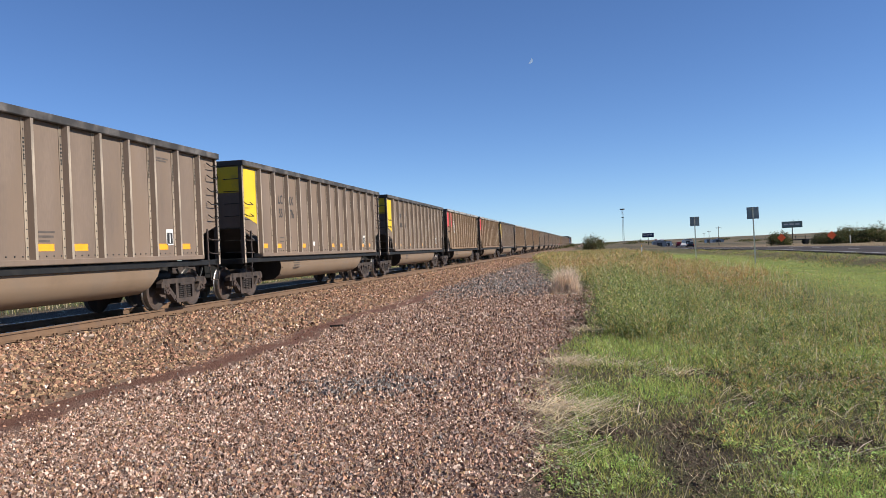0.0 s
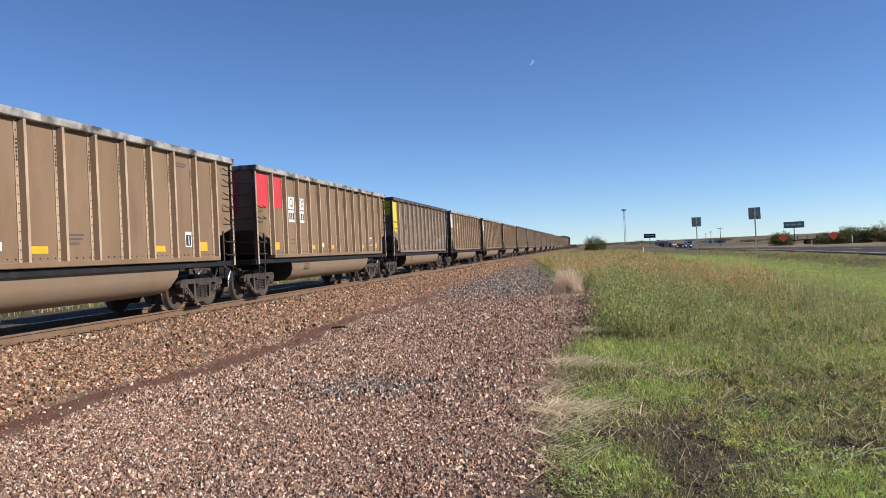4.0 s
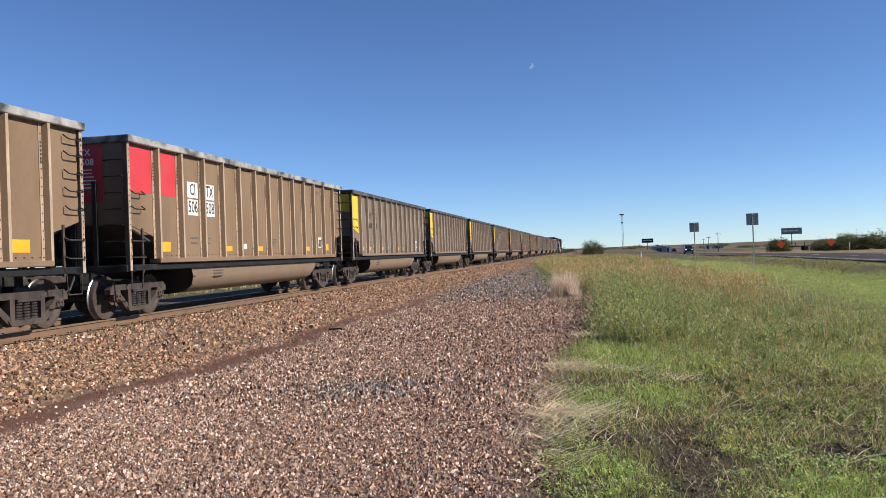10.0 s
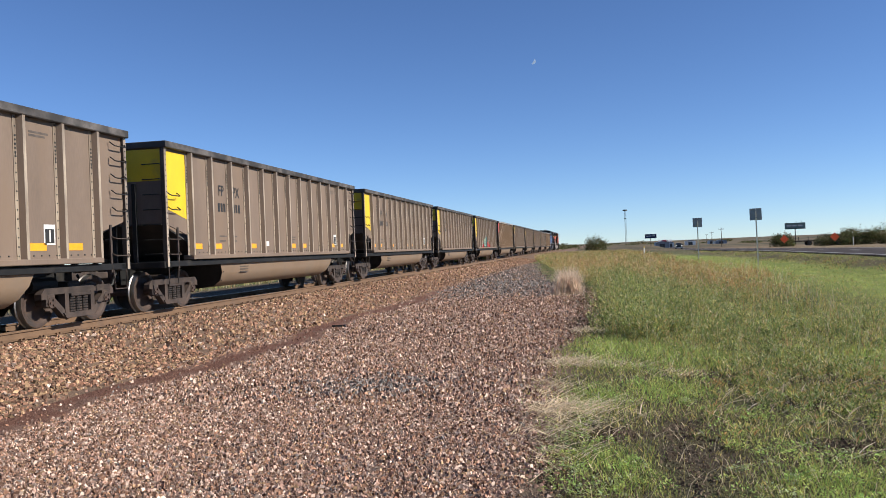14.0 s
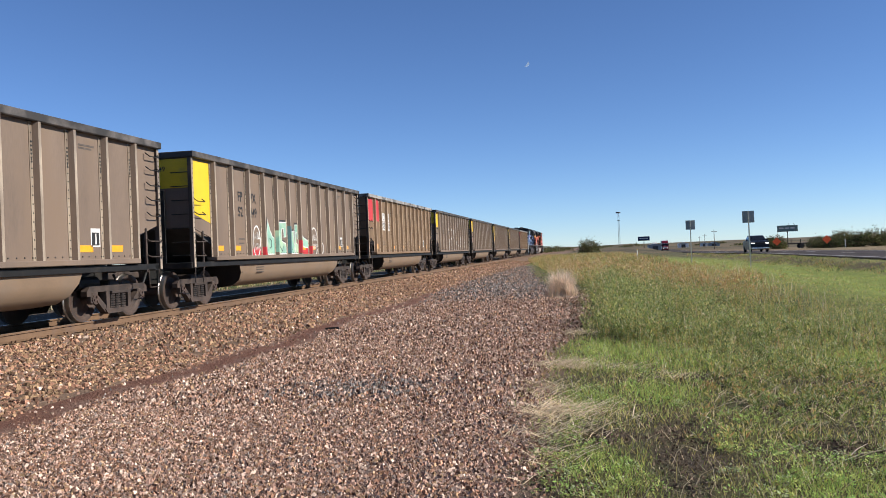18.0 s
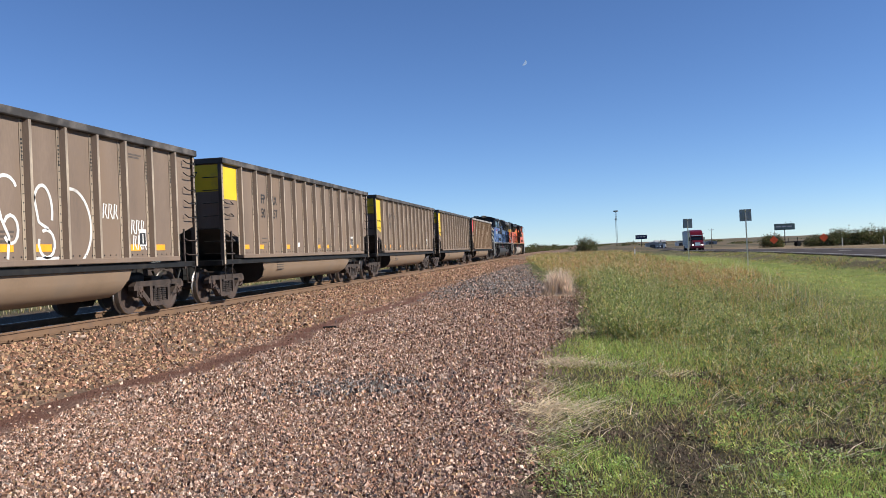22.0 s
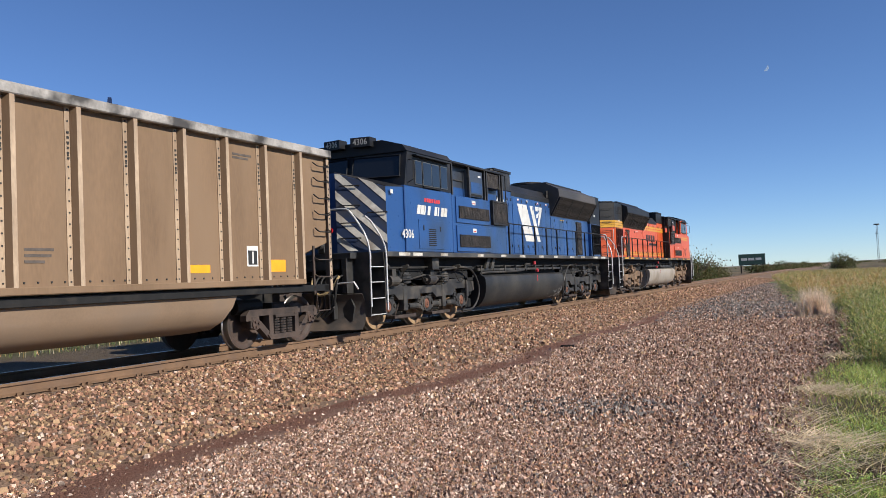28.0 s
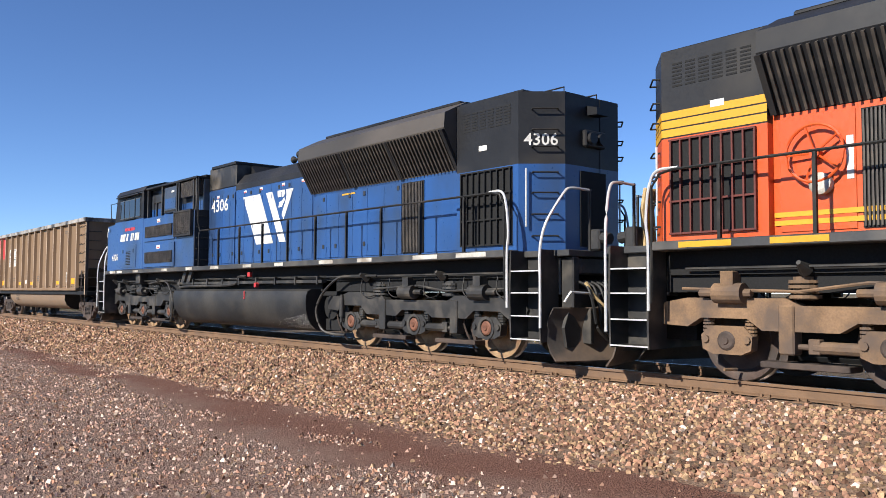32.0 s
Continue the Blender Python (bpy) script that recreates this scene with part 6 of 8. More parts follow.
        for k in range(9):
            bx("intake_bar", sch["bar"], s * 1.256, s * 1.30, 19.86 + k * 0.152, 19.885 + k * 0.152, 1.92, 3.20, parent=gr)
        for z in (1.92, 2.35, 2.78, 3.18):
            bx("intake_bar", sch["bar"], s * 1.27, s * 1.295, 19.86, 21.12, z, z + 0.025, parent=gr)
        # vent slits laid on as near-black strips of painted shade
        bm = B()
        for k in range(6):
            for q in range(7):
                y = 19.92 + k * 0.2
                box(bm, s * 1.25, s * 1.255, y, y + 0.15, 3.92 + q * 0.05, 3.945 + q * 0.05)
        part("vent_grid", bm, M["shade_black"], lo)["kind"] = "stuff"
        bx("label_plate", M["loco_white"], s * 1.25, s * 1.256, 20.3, 20.5, 3.55, 3.64)
        # rear corner: ladder irons and number
        ed = Vector((-0.57, 0.50, 0)).normalized()
        nn = Vector((0.50, 0.57, 0)).normalized()
        for z in (2.05, 2.4, 2.75, 3.08, 3.5, 3.78, 4.12):
            p0 = Vector((1.25, 21.25, z)) + ed * 0.22
            p1 = p0 + ed * 0.42
            part("rung", tube(B(), mirror(s, [tuple(p0), tuple(p0 + nn * 0.09), tuple(p1 + nn * 0.09), tuple(p1)]), 0.014, 5), M["dark_iron"], lo)
        p0 = Vector((1.25, 21.25, 2.2)) + ed * 0.12 + nn * 0.06
        part("grab_bar", tube(B(), mirror(s, [tuple(p0), tuple(p0 + Vector((0, 0, 0.95)))]), 0.016, 6), M["steel_rail"], lo)
        c = Vector((1.25, 21.25, 3.62)) + ed * 0.37 + nn * 0.005
        if is_blue:
            lettering("number", "4306", 0.28, M["loco_white"], lo, pose(s * c.x, c.y, c.z, 0, 0, s * (90 + math.degrees(math.atan2(nn.y, nn.x)))), "white road number")
        # side handrail with its stanchions
        part("handrail", tube(B(), mirror(s, [(1.52, 9.36, 2.78), (1.52, 20.9, 2.76), (1.53, 21.1, 2.72), (1.54, 21.22, 2.55), (1.54, 21.22, 1.9), (1.54, 21.24, 1.0)]), 0.02, 6), M["dark_iron"], lo, "dark walkway handrail")
        for k in range(10):
            y = 9.36 + k * 1.207
            bm = B()
            box(bm, s * 1.50, s * 1.545, y - 0.022, y + 0.022, 1.72, 2.70)
            cyl(bm, (s * 1.52, y, 2.68), (s * 1.52, y, 2.75), 0.03, 8)
            part("stanchion", bm, M["dark_iron"], lo)
        # under the walkway
        part("air_pipe", tube(B(), curve(mirror(s, [(1.28, 7.6, 1.16), (1.30, 7.75, 1.27), (1.30, 10.9, 1.31), (1.30, 11.3, 1.50), (1.30, 11.75, 1.52)])), 0.035, 7), M["truck_black"], lo, "black air pipe along the tank")
        for y0, y1, z in ((7.35, 15.4, 1.47), (1.8, 7.0, 1.46), (15.2, 20.9, 1.46)):
            part("conduit", cyl(B(), (s * 1.24, y0, z), (s * 1.24, y1, z), 0.018, 6), M["truck_black"], lo)
        bx("fuel_cutoff", M["red"], s * 1.32, s * 1.40, 11.98, 12.1, 1.50, 1.62, 0.01)
        part("fuel_cap", cyl(B(), (s * 1.3, 12.35, 1.30), (s * 1.38, 12.35, 1.30), 0.06, 10), M["red"], lo)
        bx("sight_glass", M["red"], s * 1.47, s * 1.475, 11.96, 12.0, 0.95, 1.15)
        part("air_hose", tube(B(), curve(mirror(s, [(1.25, 5.0, 1.38), (1.30, 6.2, 1.44), (1.34, 6.75, 1.34), (1.36, 7.12, 1.0), (1.35, 7.15, 0.6), (1.28, 6.85, 0.28), (1.2, 6.3, 0.25)])), 0.028, 7), M["truck_black"], lo, "loose black brake hose")
        part("air_hose", tube(B(), curve(mirror(s, [(1.25, 17.3, 1.46), (1.30, 16.3, 1.46), (1.34, 15.95, 1.40), (1.36, 15.45, 1.1), (1.36, 15.2, 0.73), (1.30, 15.3, 0.36), (1.24, 15.6, 0.25), (1.2, 16.1, 0.24)])), 0.028, 7), M["truck_black"], lo, "loose black brake hose")
        for y in (7.75, 8.15):
            bm = hexa(B(), mirror(s, [(1.30, y, 1.40), (1.36, y, 1.40), (1.36, y + 0.2, 1.40), (1.30, y + 0.2, 1.40), (1.30, y + 0.2, 1.70), (1.36, y + 0.2, 1.70), (1.36, y + 0.4, 1.70), (1.30, y + 0.4, 1.70)]))
            part("tank_strap", bm, M["truck_black"], lo)
        for y in (1.95, 2.9, 5.9, 16.9, 19.3):
            part("sand_valve", cyl(B(), (s * 1.2, y, 1.42), (s * 1.38, y, 1.50), 0.09, 10, 0.03), M["truck_black"], lo)
    bx("rear_hood_core", low, -0.22, 0.22, 19.75, 21.74, 1.80, 3.23)
    bx("rear_hood_core", high, -0.22, 0.22, 19.75, 21.74, 3.23, 4.42)
    bx("rear_roof", high, -1.2, 1.2, 19.72, 21.3, 4.41, 4.46, 0.015)
    for x in (-0.42, 0.42):
        part("roof_rail", tube(B(), [(x, 20.4, 4.45), (x, 20.4, 4.58), (x, 21.5, 4.58), (x, 21.5, 4.42)], 0.014, 5), M["dark_iron"], lo)
    bm = B()
    for x in (-0.12, 0.12):
        cyl(bm, (x, 21.73, 3.70), (x, 21.89, 3.70), 0.10, 14)
    box(bm, -0.26, 0.26, 21.71, 21.83, 3.56, 3.84, 0.02)
    part("rear_headlight", bm, M["black"], lo, "twin rear headlight in a black housing")
    bm = hexa(B(), [(-0.14, 21.73, 4.1), (0.14, 21.73, 4.1), (0.16, 21.98, 4.08), (-0.16, 21.98, 4.08), (-0.14, 21.73, 4.26), (0.14, 21.73, 4.26), (0.16, 21.98, 4.2), (-0.16, 21.98, 4.2)])
    part("rear_hood_lamp", bm, M["black"], lo)
    bx("rear_door", M["shade_black"], -0.32, 0.32, 21.745, 21.77, 1.9, 3.15)
    if not is_blue:
        for k, x in enumerate((-0.42, -0.34, -0.27, -0.2)):
            part("jumper_cable", tube(B(), [(x, 22.12, 2.72), (x - 0.04, 22.16, 2.4), (x + 0.03, 22.18, 2.0), (x, 22.14, 1.82)], 0.045, 6), M["hose_tan"] if k != 1 else M["stripe_yellow"], lo, "tan jumper cable hung on the end rail")
    # horn and roof gear
    hb = B()
    box(hb, -0.1, 0.1, 12.12, 12.24, 4.24, 4.62, 0.01)
    for q, (dy, z) in enumerate(((1, 4.72), (-1, 4.72), (1, 4.54), (-1, 4.56), (1, 4.63))):
        x = -0.16 + 0.08 * q
        cyl(hb, (x, 12.18, z), (x, 12.18 + dy * 0.22, z), 0.03, 8, 0.05)
        cyl(hb, (x, 12.18 + dy * 0.22, z), (x, 12.18 + dy * 0.31, z), 0.05, 10, 0.10)
    part("air_horn", hb, M["dark_iron"], lo, "black five-chime air horn")
    part("antenna_dome", lathe([(0, 0.02), (0.03, 0.14), (0.12, 0.14), (0.18, 0.05)], 12), M["loco_white"], lo, m=pose(0.3, 3.6, 4.58, 0, -90, 0))
    bm = B()
    for y in (15.4, 17.2, 18.9):
        cyl(bm, (0, y, 4.6), (0, y, 4.68), 0.62, 20)
    part("fan_cowl", bm, M["black"], lo)["kind"] = "stuff"
    # fuel tank
    half = [(1.02, 0.26), (1.16, 0.31), (1.28, 0.41), (1.37, 0.54), (1.43, 0.70), (1.46, 0.88), (1.46, 1.06), (1.43, 1.15), (1.34, 1.20)]
    prof = [(-x, z) for x, z in half[::-1]] + half
    bm = B()
    a = [bm.verts.new((x, 7.45 + (1.22 - z) * 0.12, z)) for x, z in prof]
    b = [bm.verts.new((x, 14.95 - (1.22 - z) * 0.1, z)) for x, z in prof]
    for i in range(len(prof)):
        k = (i + 1) % len(prof)
        bm.faces.new((a[i], a[k], b[k], b[i]))
    bm.faces.new(a)
    bm.faces.new(b)
    bmesh.ops.recalc_face_normals(bm, faces=bm.faces)
    part("fuel_tank", bm, sch["tank"], lo, "dusty fuel tank slung under the frame", True)
    # added near-black fillers standing in for the shade between tank and trucks
    for ya, yb in ((6.98, 7.36), (15.02, 15.6)):
        part("air_reservoir", cyl(B(), (-1.05, (ya + yb) / 2, 0.82), (1.05, (ya + yb) / 2, 0.82), (yb - ya) * 0.48, 16), M["shade_black"], lo, "near-black cylinder added to darken the gap by the tank")
        part("dark_gap_filler", box(B(), -1.1, 1.1, ya, yb, 1.05, 1.4, 0.01), M["shade_black"], lo)
        part("dark_gap_filler", box(B(), -1.0, 1.0, ya, yb, 0.3, 0.55, 0.01), M["shade_black"], lo)
    if is_blue:
        # bare scuffs where stones have struck the tank
        r = np.random.default_rng(77)
        vs, fs = [], []
        for k in range(560):
            y = 14.86 - abs(r.normal(0, 0.55))
            z = 0.33 + 0.34 * r.random() ** 1.6 * (1 - (14.86 - y) / 2.6)
            if y < 12.9 or z < 0.31:
                continue
            for sx in (1, -1):
                o = len(vs)
                dy, dz = 0.003 + 0.009 * r.random() ** 2, 0.003 + 0.006 * r.random() ** 2
                for a, b in ((-1, -0.6), (0.8, -1), (1, 0.5), (-0.5, 1)):
                    zz = z + b * dz
                    vs.append((sx * (float(np.interp(zz, [p[1] for p in half[:7]], [p[0] for p in half[:7]])) + 0.003), y + a * dy, zz))
                fs.append((o, o + 1, o + 2, o + 3))
        sc = bulk("paint_chips", vs, fs, [M["loco_white"]])
        sc.parent = lo
        tagged(sc, "pale chipped scuffs on the tank", "", "", "stuff")
    six_axle_truck(lo, AX[1], AX[:3], 1, fr, sch["hub"], sch["plate"])
    six_axle_truck(lo, AX[4], AX[3:], -1, fr, sch["hub"], sch["plate"])
    return lo


blue_loco = locomotive(dict(low=M["blue"], high=M["black"], blue=True, truck=M["truck_black"], hub=M["hub"], plate=M["loco_wheel"], tank=M["tank"], bar=M["shade_black"]), "blue and black diesel locomotive with striped nose, coupled")
orange_loco = locomotive(dict(low=M["orange"], high=M["black"], blue=False, truck=M["truck_tan"], hub=M["iron"], plate=M["wheel"], tank=M["tank_grey"], bar=M["intake_red"]), "orange, black and yellow diesel locomotive with dusty trucks")
MOVERS.append((blue_loco, lambda t: pose(RAIL_X, train_y(t), RAIL_Z), 2.0))
MOVERS.append((orange_loco, lambda t: pose(RAIL_X, train_y(t) + 45.26, RAIL_Z, 0, 0, 180), 2.0))

# ---- plants ----


def leaf_mat(name, c, var=0.3):
    m = mat(name, c, 0.7, 0, 0.15, 0.8, 12, 0.0, None, 0, (1, 1, 1), var, 0.3)
    nt = m.node_tree
    b = nt.nodes["Principled BSDF"]
    tr = nt.nodes.new("ShaderNodeBsdfTranslucent")
    mx = nt.nodes.new("ShaderNodeMixShader")
    mx.inputs[0].default_value = 0.35
    nt.links.new(b.inputs["Base Color"].links[0].from_socket, tr.inputs[0])
    nt.links.new(b.outputs[0], mx.inputs[1])
    nt.links.new(tr.outputs[0], mx.inputs[2])
    nt.links.new(mx.outputs[0], nt.nodes["Material Output"].inputs[0])
    return m


G = [leaf_mat("bright_grass", (0.50, 0.56, 0.15)), leaf_mat("mid_grass", (0.36, 0.43, 0.12)), leaf_mat("olive_grass", (0.56, 0.47, 0.155)), leaf_mat("straw", (0.76, 0.63, 0.42)), leaf_mat("seed_brown", (0.60, 0.36, 0.16)), leaf_mat("dark_leaf", (0.12, 0.16, 0.05)), leaf_mat("pale_dry", (0.88, 0.73, 0.60)), leaf_mat("clover_green", (0.36, 0.54, 0.13)), leaf_mat("stalk_green", (0.20, 0.26, 0.085)), leaf_mat("grey_green_leaf", (0.44, 0.50, 0.27))]


def gz(x, y):
    """Height of the land for arrays."""
    return np.array([land_z(a, b) for a, b in zip(x, y)])


def blades(x, y, z, h, w, lean, index, r, bend=0.5, ang=None, short=False):
    """Bent, tapering blades of grass: two quads each."""
    n = len(x)
    a = r.random(n) * math.tau if ang is None else ang
    d = np.stack([np.cos(a), np.sin(a)], 1)
    t = r.random(n) * math.tau
    s = np.stack([np.cos(t), np.sin(t)], 1) * (w * 0.5)[:, None]
    l = (lean * h)[:, None]
    p0 = np.stack([x, y], 1)
    mid, top = p0 + d * l * bend * 0.4, p0 + d * l
    hz = h * np.sqrt(np.maximum(0.05, 1 - np.minimum(lean, 0.97) ** 2))
    def lay(p, k, zz):
        return np.stack([np.concatenate([p - s * k, zz[:, None]], 1), np.concatenate([p + s * k, zz[:, None]], 1)], 1)
    if short:
        v = np.concatenate([lay(p0, 1, z - 0.005), lay(top, 0.25, z + hz)], 1)
        return v.reshape(-1, 3), np.array([[0, 1, 3, 2]]) + (np.arange(n) * 4)[:, None], index
    v = np.concatenate([lay(p0, 1, z - 0.01), lay(mid, 0.8, z + hz * 0.55), lay(top, 0.15, z + hz)], 1)
    o = (np.arange(n) * 6)[:, None, None]
    f = np.array([[0, 1, 3, 2], [2, 3, 5, 4]])[None] + o
    return v.reshape(-1, 3), f.reshape(-1, 4), np.repeat(index, 2)


def leaves(x, y, z, length, width, index, r, flat=1.0):
    """Small single leaves turned every way: one pointed quad each."""
    n = len(x)
    a = r.normal(0, 1, (n, 3)) * np.array([1, 1, flat])
    a /= np.linalg.norm(a, axis=1)[:, None]
    b = np.cross(a, r.normal(0, 1, (n, 3)))
    b /= np.linalg.norm(b, axis=1)[:, None]
    p = np.stack([x, y, z], 1)
    a, b = a * (length * 0.5)[:, None], b * (width * 0.5)[:, None]
    v = np.stack([p - a, p + b - a * 0.1, p + a, p - b - a * 0.1], 1)
    return v.reshape(-1, 3), np.array([[0, 1, 2, 3]]) + (np.arange(n) * 4)[:, None], index


def turned_leaves(x, y, z, ax, length, width, index, r, face_up=0.0):
    """Pointed leaves that grow along given directions; face_up keeps their faces to the sky."""
    n = len(x)
    a = ax / np.linalg.norm(ax, axis=1)[:, None]
    q = r.normal(0, 1, (n, 3))
    b = np.cross(a, q * (1 - face_up) + np.array([0, 0, 1.0]) * face_up * 2.0)
    b /= np.maximum(1e-6, np.linalg.norm(b, axis=1))[:, None]
    p = np.stack([x, y, z], 1)
    a, b = a * length[:, None], b * (width * 0.5)[:, None]
    v = np.stack([p, p + a * 0.45 + b, p + a, p + a * 0.45 - b], 1)
    return v.reshape(-1, 3), np.array([[0, 1, 2, 3]]) + (np.arange(n) * 4)[:, None], index


def join(sets):
    vs, fs, ix, o = [], [], [], 0
    for v, f, i in sets:
        vs.append(v)
        fs.append(f + o)
        ix.append(i)
        o += len(v)
    return np.concatenate(vs), np.concatenate(fs), np.concatenate(ix)


def field(seed, n, scale):
    """A smooth random field over the ground for patches."""
    g = np.random.default_rng(seed).random((64, 64))
    def f(x, y):
        u, v = np.asarray(x) / scale % 64, np.asarray(y) / scale % 64
        i, j = u.astype(int) % 64, v.astype(int) % 64
        a, b = u - np.floor(u), v - np.floor(v)
        a, b = a * a * (3 - 2 * a), b * b * (3 - 2 * b)
        k, l = (i + 1) % 64, (j + 1) % 64
        return g[i, j] * (1 - a) * (1 - b) + g[k, j] * a * (1 - b) + g[i, l] * (1 - a) * b + g[k, l] * a * b
    return f


PATCH, PATCH2 = field(11, 64, 0.7), field(12, 64, 1.9)


def grass_edge(y):
    return np.interp(y, [0, 5.3, 7.2, 9.6, 11.7, 13.7, 17.2, 27.7, 33, 60, 97], [-0.5, -0.5, -0.7, -0.9, -0.8, -0.65, 0.0, 0.1, -0.5, -3.4, -7.0])


BARE = [(0.58, 6.0, 0.15, 0.8), (0.70, 7.3, 0.18, 0.4), (1.9, 6.7, 0.25, 0.25), (1.8, 8.4, 0.35, 0.35), (0.1, 7.1, 0.18, 0.25), (-0.15, 5.6, 0.2, 0.2), (2.9, 9.3, 0.6, 0.5), (1.3, 10.3, 0.5, 0.35)]
LUSH = [(0.05, 6.0, 0.35, 0.7), (0.45, 12.9, 0.9, 1.5), (1.45, 5.8, 0.45, 0.6), (0.75, 9.2, 0.55, 0.9), (1.2, 11.4, 0.6, 0.8), (-0.05, 8.9, 0.25, 0.8), (2.3, 5.9, 0.4, 0.4), (3.4, 11.0, 0.7, 1.2)]


def spots(x, y, which):
    return np.clip(sum(np.exp(-((x - a) / c) ** 2 - ((y - b) / d) ** 2) for a, b, c, d in which), 0, 1.2)


def make_lawn():
    r = np.random.default_rng(21)
    sets = []
    # short grass: bright patches, olive and dry stretches, bare soil between
    n = 215000
    y = 4.0 + 18 * r.random(n) ** 1.5
    x = -1.4 + (y * 0.60 + 3.0) * r.random(n)
    e = grass_edge(y) + 0.5 * (PATCH(x, y) - 0.5)
    p, q = PATCH(x, y), PATCH2(x + 7, y + 3)
    lush, bare = spots(x, y, LUSH) + 0.5 * (p - 0.5), spots(x, y, BARE) + 0.5 * (PATCH(x + 9, y) - 0.5)
    keep = (x > e) & (r.random(n) < np.clip(0.52 + 0.9 * lush - 0.8 * np.maximum(bare, 0) + 0.1 * np.clip(x - 1.5, 0, 2), 0.06, 1)) & (r.random(n) < np.clip(0.2 + (x - e) * 1.3, 0, 1))
    x, y, p, q, lush = x[keep], y[keep], p[keep], q[keep], lush[keep]
    n = len(x)
    u = r.random(n)
    g = np.clip(0.16 + 0.8 * lush, 0.05, 0.85)
    idx = np.where(u < g, np.where(r.random(n) < 0.5, 0, np.where(r.random(n) < 0.55, 7, 1)), np.where(r.random(n) < 0.5, 2, np.where(r.random(n) < 0.35, 1, np.where(r.random(n) < 0.6, 3, 5))))
    h = (0.014 + 0.042 * r.random(n) ** 1.8) * (0.6 + 0.5 * p + 0.4 * lush) * np.interp(y, [5, 12], [1, 1.5])
    sets.append(blades(x, y, gz(x, y), h * 1.25, (0.0035 + 0.0045 * r.random(n)) * np.interp(y, [5, 14], [1, 1.9]), 0.25 + 0.65 * r.random(n), idx, r, 0.5, None, True))
    # broad-leaved weeds in low rosettes, their leaves turned to the light
    m = 2600
    cy = 4.2 + 14 * r.random(m) ** 1.3
    cx = -0.5 + (cy * 0.6 + 2.3) * r.random(m)
    ok = (PATCH(cx + 3, cy) + 0.55 * spots(cx, cy, LUSH) - 0.5 * spots(cx, cy, BARE) > 0.60) & (cx > grass_edge(cy) + 0.15)
    cx, cy = cx[ok], cy[ok]
    k = 34
    a, d = r.random((len(cx), k)) * math.tau, np.sqrt(r.random((len(cx), k)))
    size = (0.05 + 0.09 * r.random(len(cx)))[:, None]
    x, y = (cx[:, None] + d * size * np.cos(a)).ravel(), (cy[:, None] + d * size * np.sin(a)).ravel()
    n = len(x)
    hz = ((1.05 - d ** 2) * size * (0.25 + 0.55 * r.random((len(cx), k)))).ravel()
    ax = np.stack([np.cos(a).ravel(), np.sin(a).ravel(), r.normal(0.35, 0.35, n)], 1)
    tone = np.repeat(r.choice([7, 7, 0, 9, 1], len(cx)), k)
    sets.append(turned_leaves(x, y, gz(x, y) + 0.004 + hz, ax, 0.014 + 0.022 * r.random(n), 0.008 + 0.010 * r.random(n), np.where(r.random(n) < 0.75, tone, r.choice([0, 1, 5, 7], n)), r, 0.7))
    # straw lying in swathes at the edge of the gravel and across the grass
    piles = [(-0.42, 8.05, 0.17, 0.20, 330), (-0.20, 8.25, 0.16, 0.12, 150), (-0.43, 11.4, 0.20, 0.18, 300), (-0.22, 11.1, 0.2, 0.08, 120), (-0.3, 7.3, 0.2, 0.22, 170), (-0.55, 9.4, 0.14, 0.35, 120), (0.0, 7.9, 0.25, 0.12, 80), (0.9, 10.2, 0.22, 0.06, 60), (0.35, 11.0, 0.22, 0.06, 50), (-0.15, 15.6, 0.22, 0.25, 120), (2.3, 7.2, 0.8, 0.8, 90), (2.6, 9.6, 0.8, 1.0, 150), (-0.35, 6.3, 0.15, 0.3, 60), (1.7, 8.5, 0.35, 0.3, 80)]
    for a, b, c, d, k in piles:
        x, y = r.normal(a, c, k), r.normal(b, d, k)
        sets.append(blades(x, y, gz(x, y) + 0.012, 0.12 + 0.24 * r.random(k), 0.006 + 0.008 * r.random(k), 0.965 + 0.03 * r.random(k), np.where(r.random(k) < 0.8, 3, 6), r, 1.0, r.normal(0.3, 0.7, k) + np.pi * (r.random(k) < 0.3)))
    n = 1500
    y = 4.6 + 12 * r.random(n)
    x = -0.3 + (y * 0.62 + 2) * r.random(n)
    sets.append(blades(x, y, gz(x, y) + 0.005, 0.10 + 0.22 * r.random(n), 0.003 + 0.003 * r.random(n), 0.5 + 0.45 * r.random(n), np.where(r.random(n) < 0.8, 3, 2), r, 0.8))
    # lush short grass further out
    n = 60000
    y = 10 + 80 * r.random(n) ** 1.5
    x = 2.6 + 13.9 * r.random(n)
    keep = x > np.interp(y, [10, 12, 15, 22, 36, 60, 90], [2.8, 2.9, 3.3, 4.0, 5.4, 6.4, 6.0]) + 2.0 * (PATCH2(x, y) - 0.5)
    x, y = x[keep], y[keep]
    n = len(x)
    u, p = r.random(n), PATCH2(x, y)
    idx = np.where(u < 0.40 + 0.7 * (p - 0.5), 0, np.where(u < 0.62, 1, np.where(u < 0.72, 8, np.where(u < 0.92, 2, 3))))
    sets.append(blades(x, y, gz(x, y), (0.03 + 0.05 * r.random(n)) * (0.7 + 0.6 * p) * np.interp(y, [10, 30, 60], [0.6, 1, 1.6]), np.interp(y, [10, 25], [0.007, 0.015]) * (0.7 + 0.8 * r.random(n)), 0.3 + 0.6 * r.random(n), idx, r, 0.5, None, True))
    v, f, i = join(sets)
    tagged(bulk("grass", v, f, G, i), "patchy green grass with straw and low weeds", "grass", "", "stuff")


make_lawn()


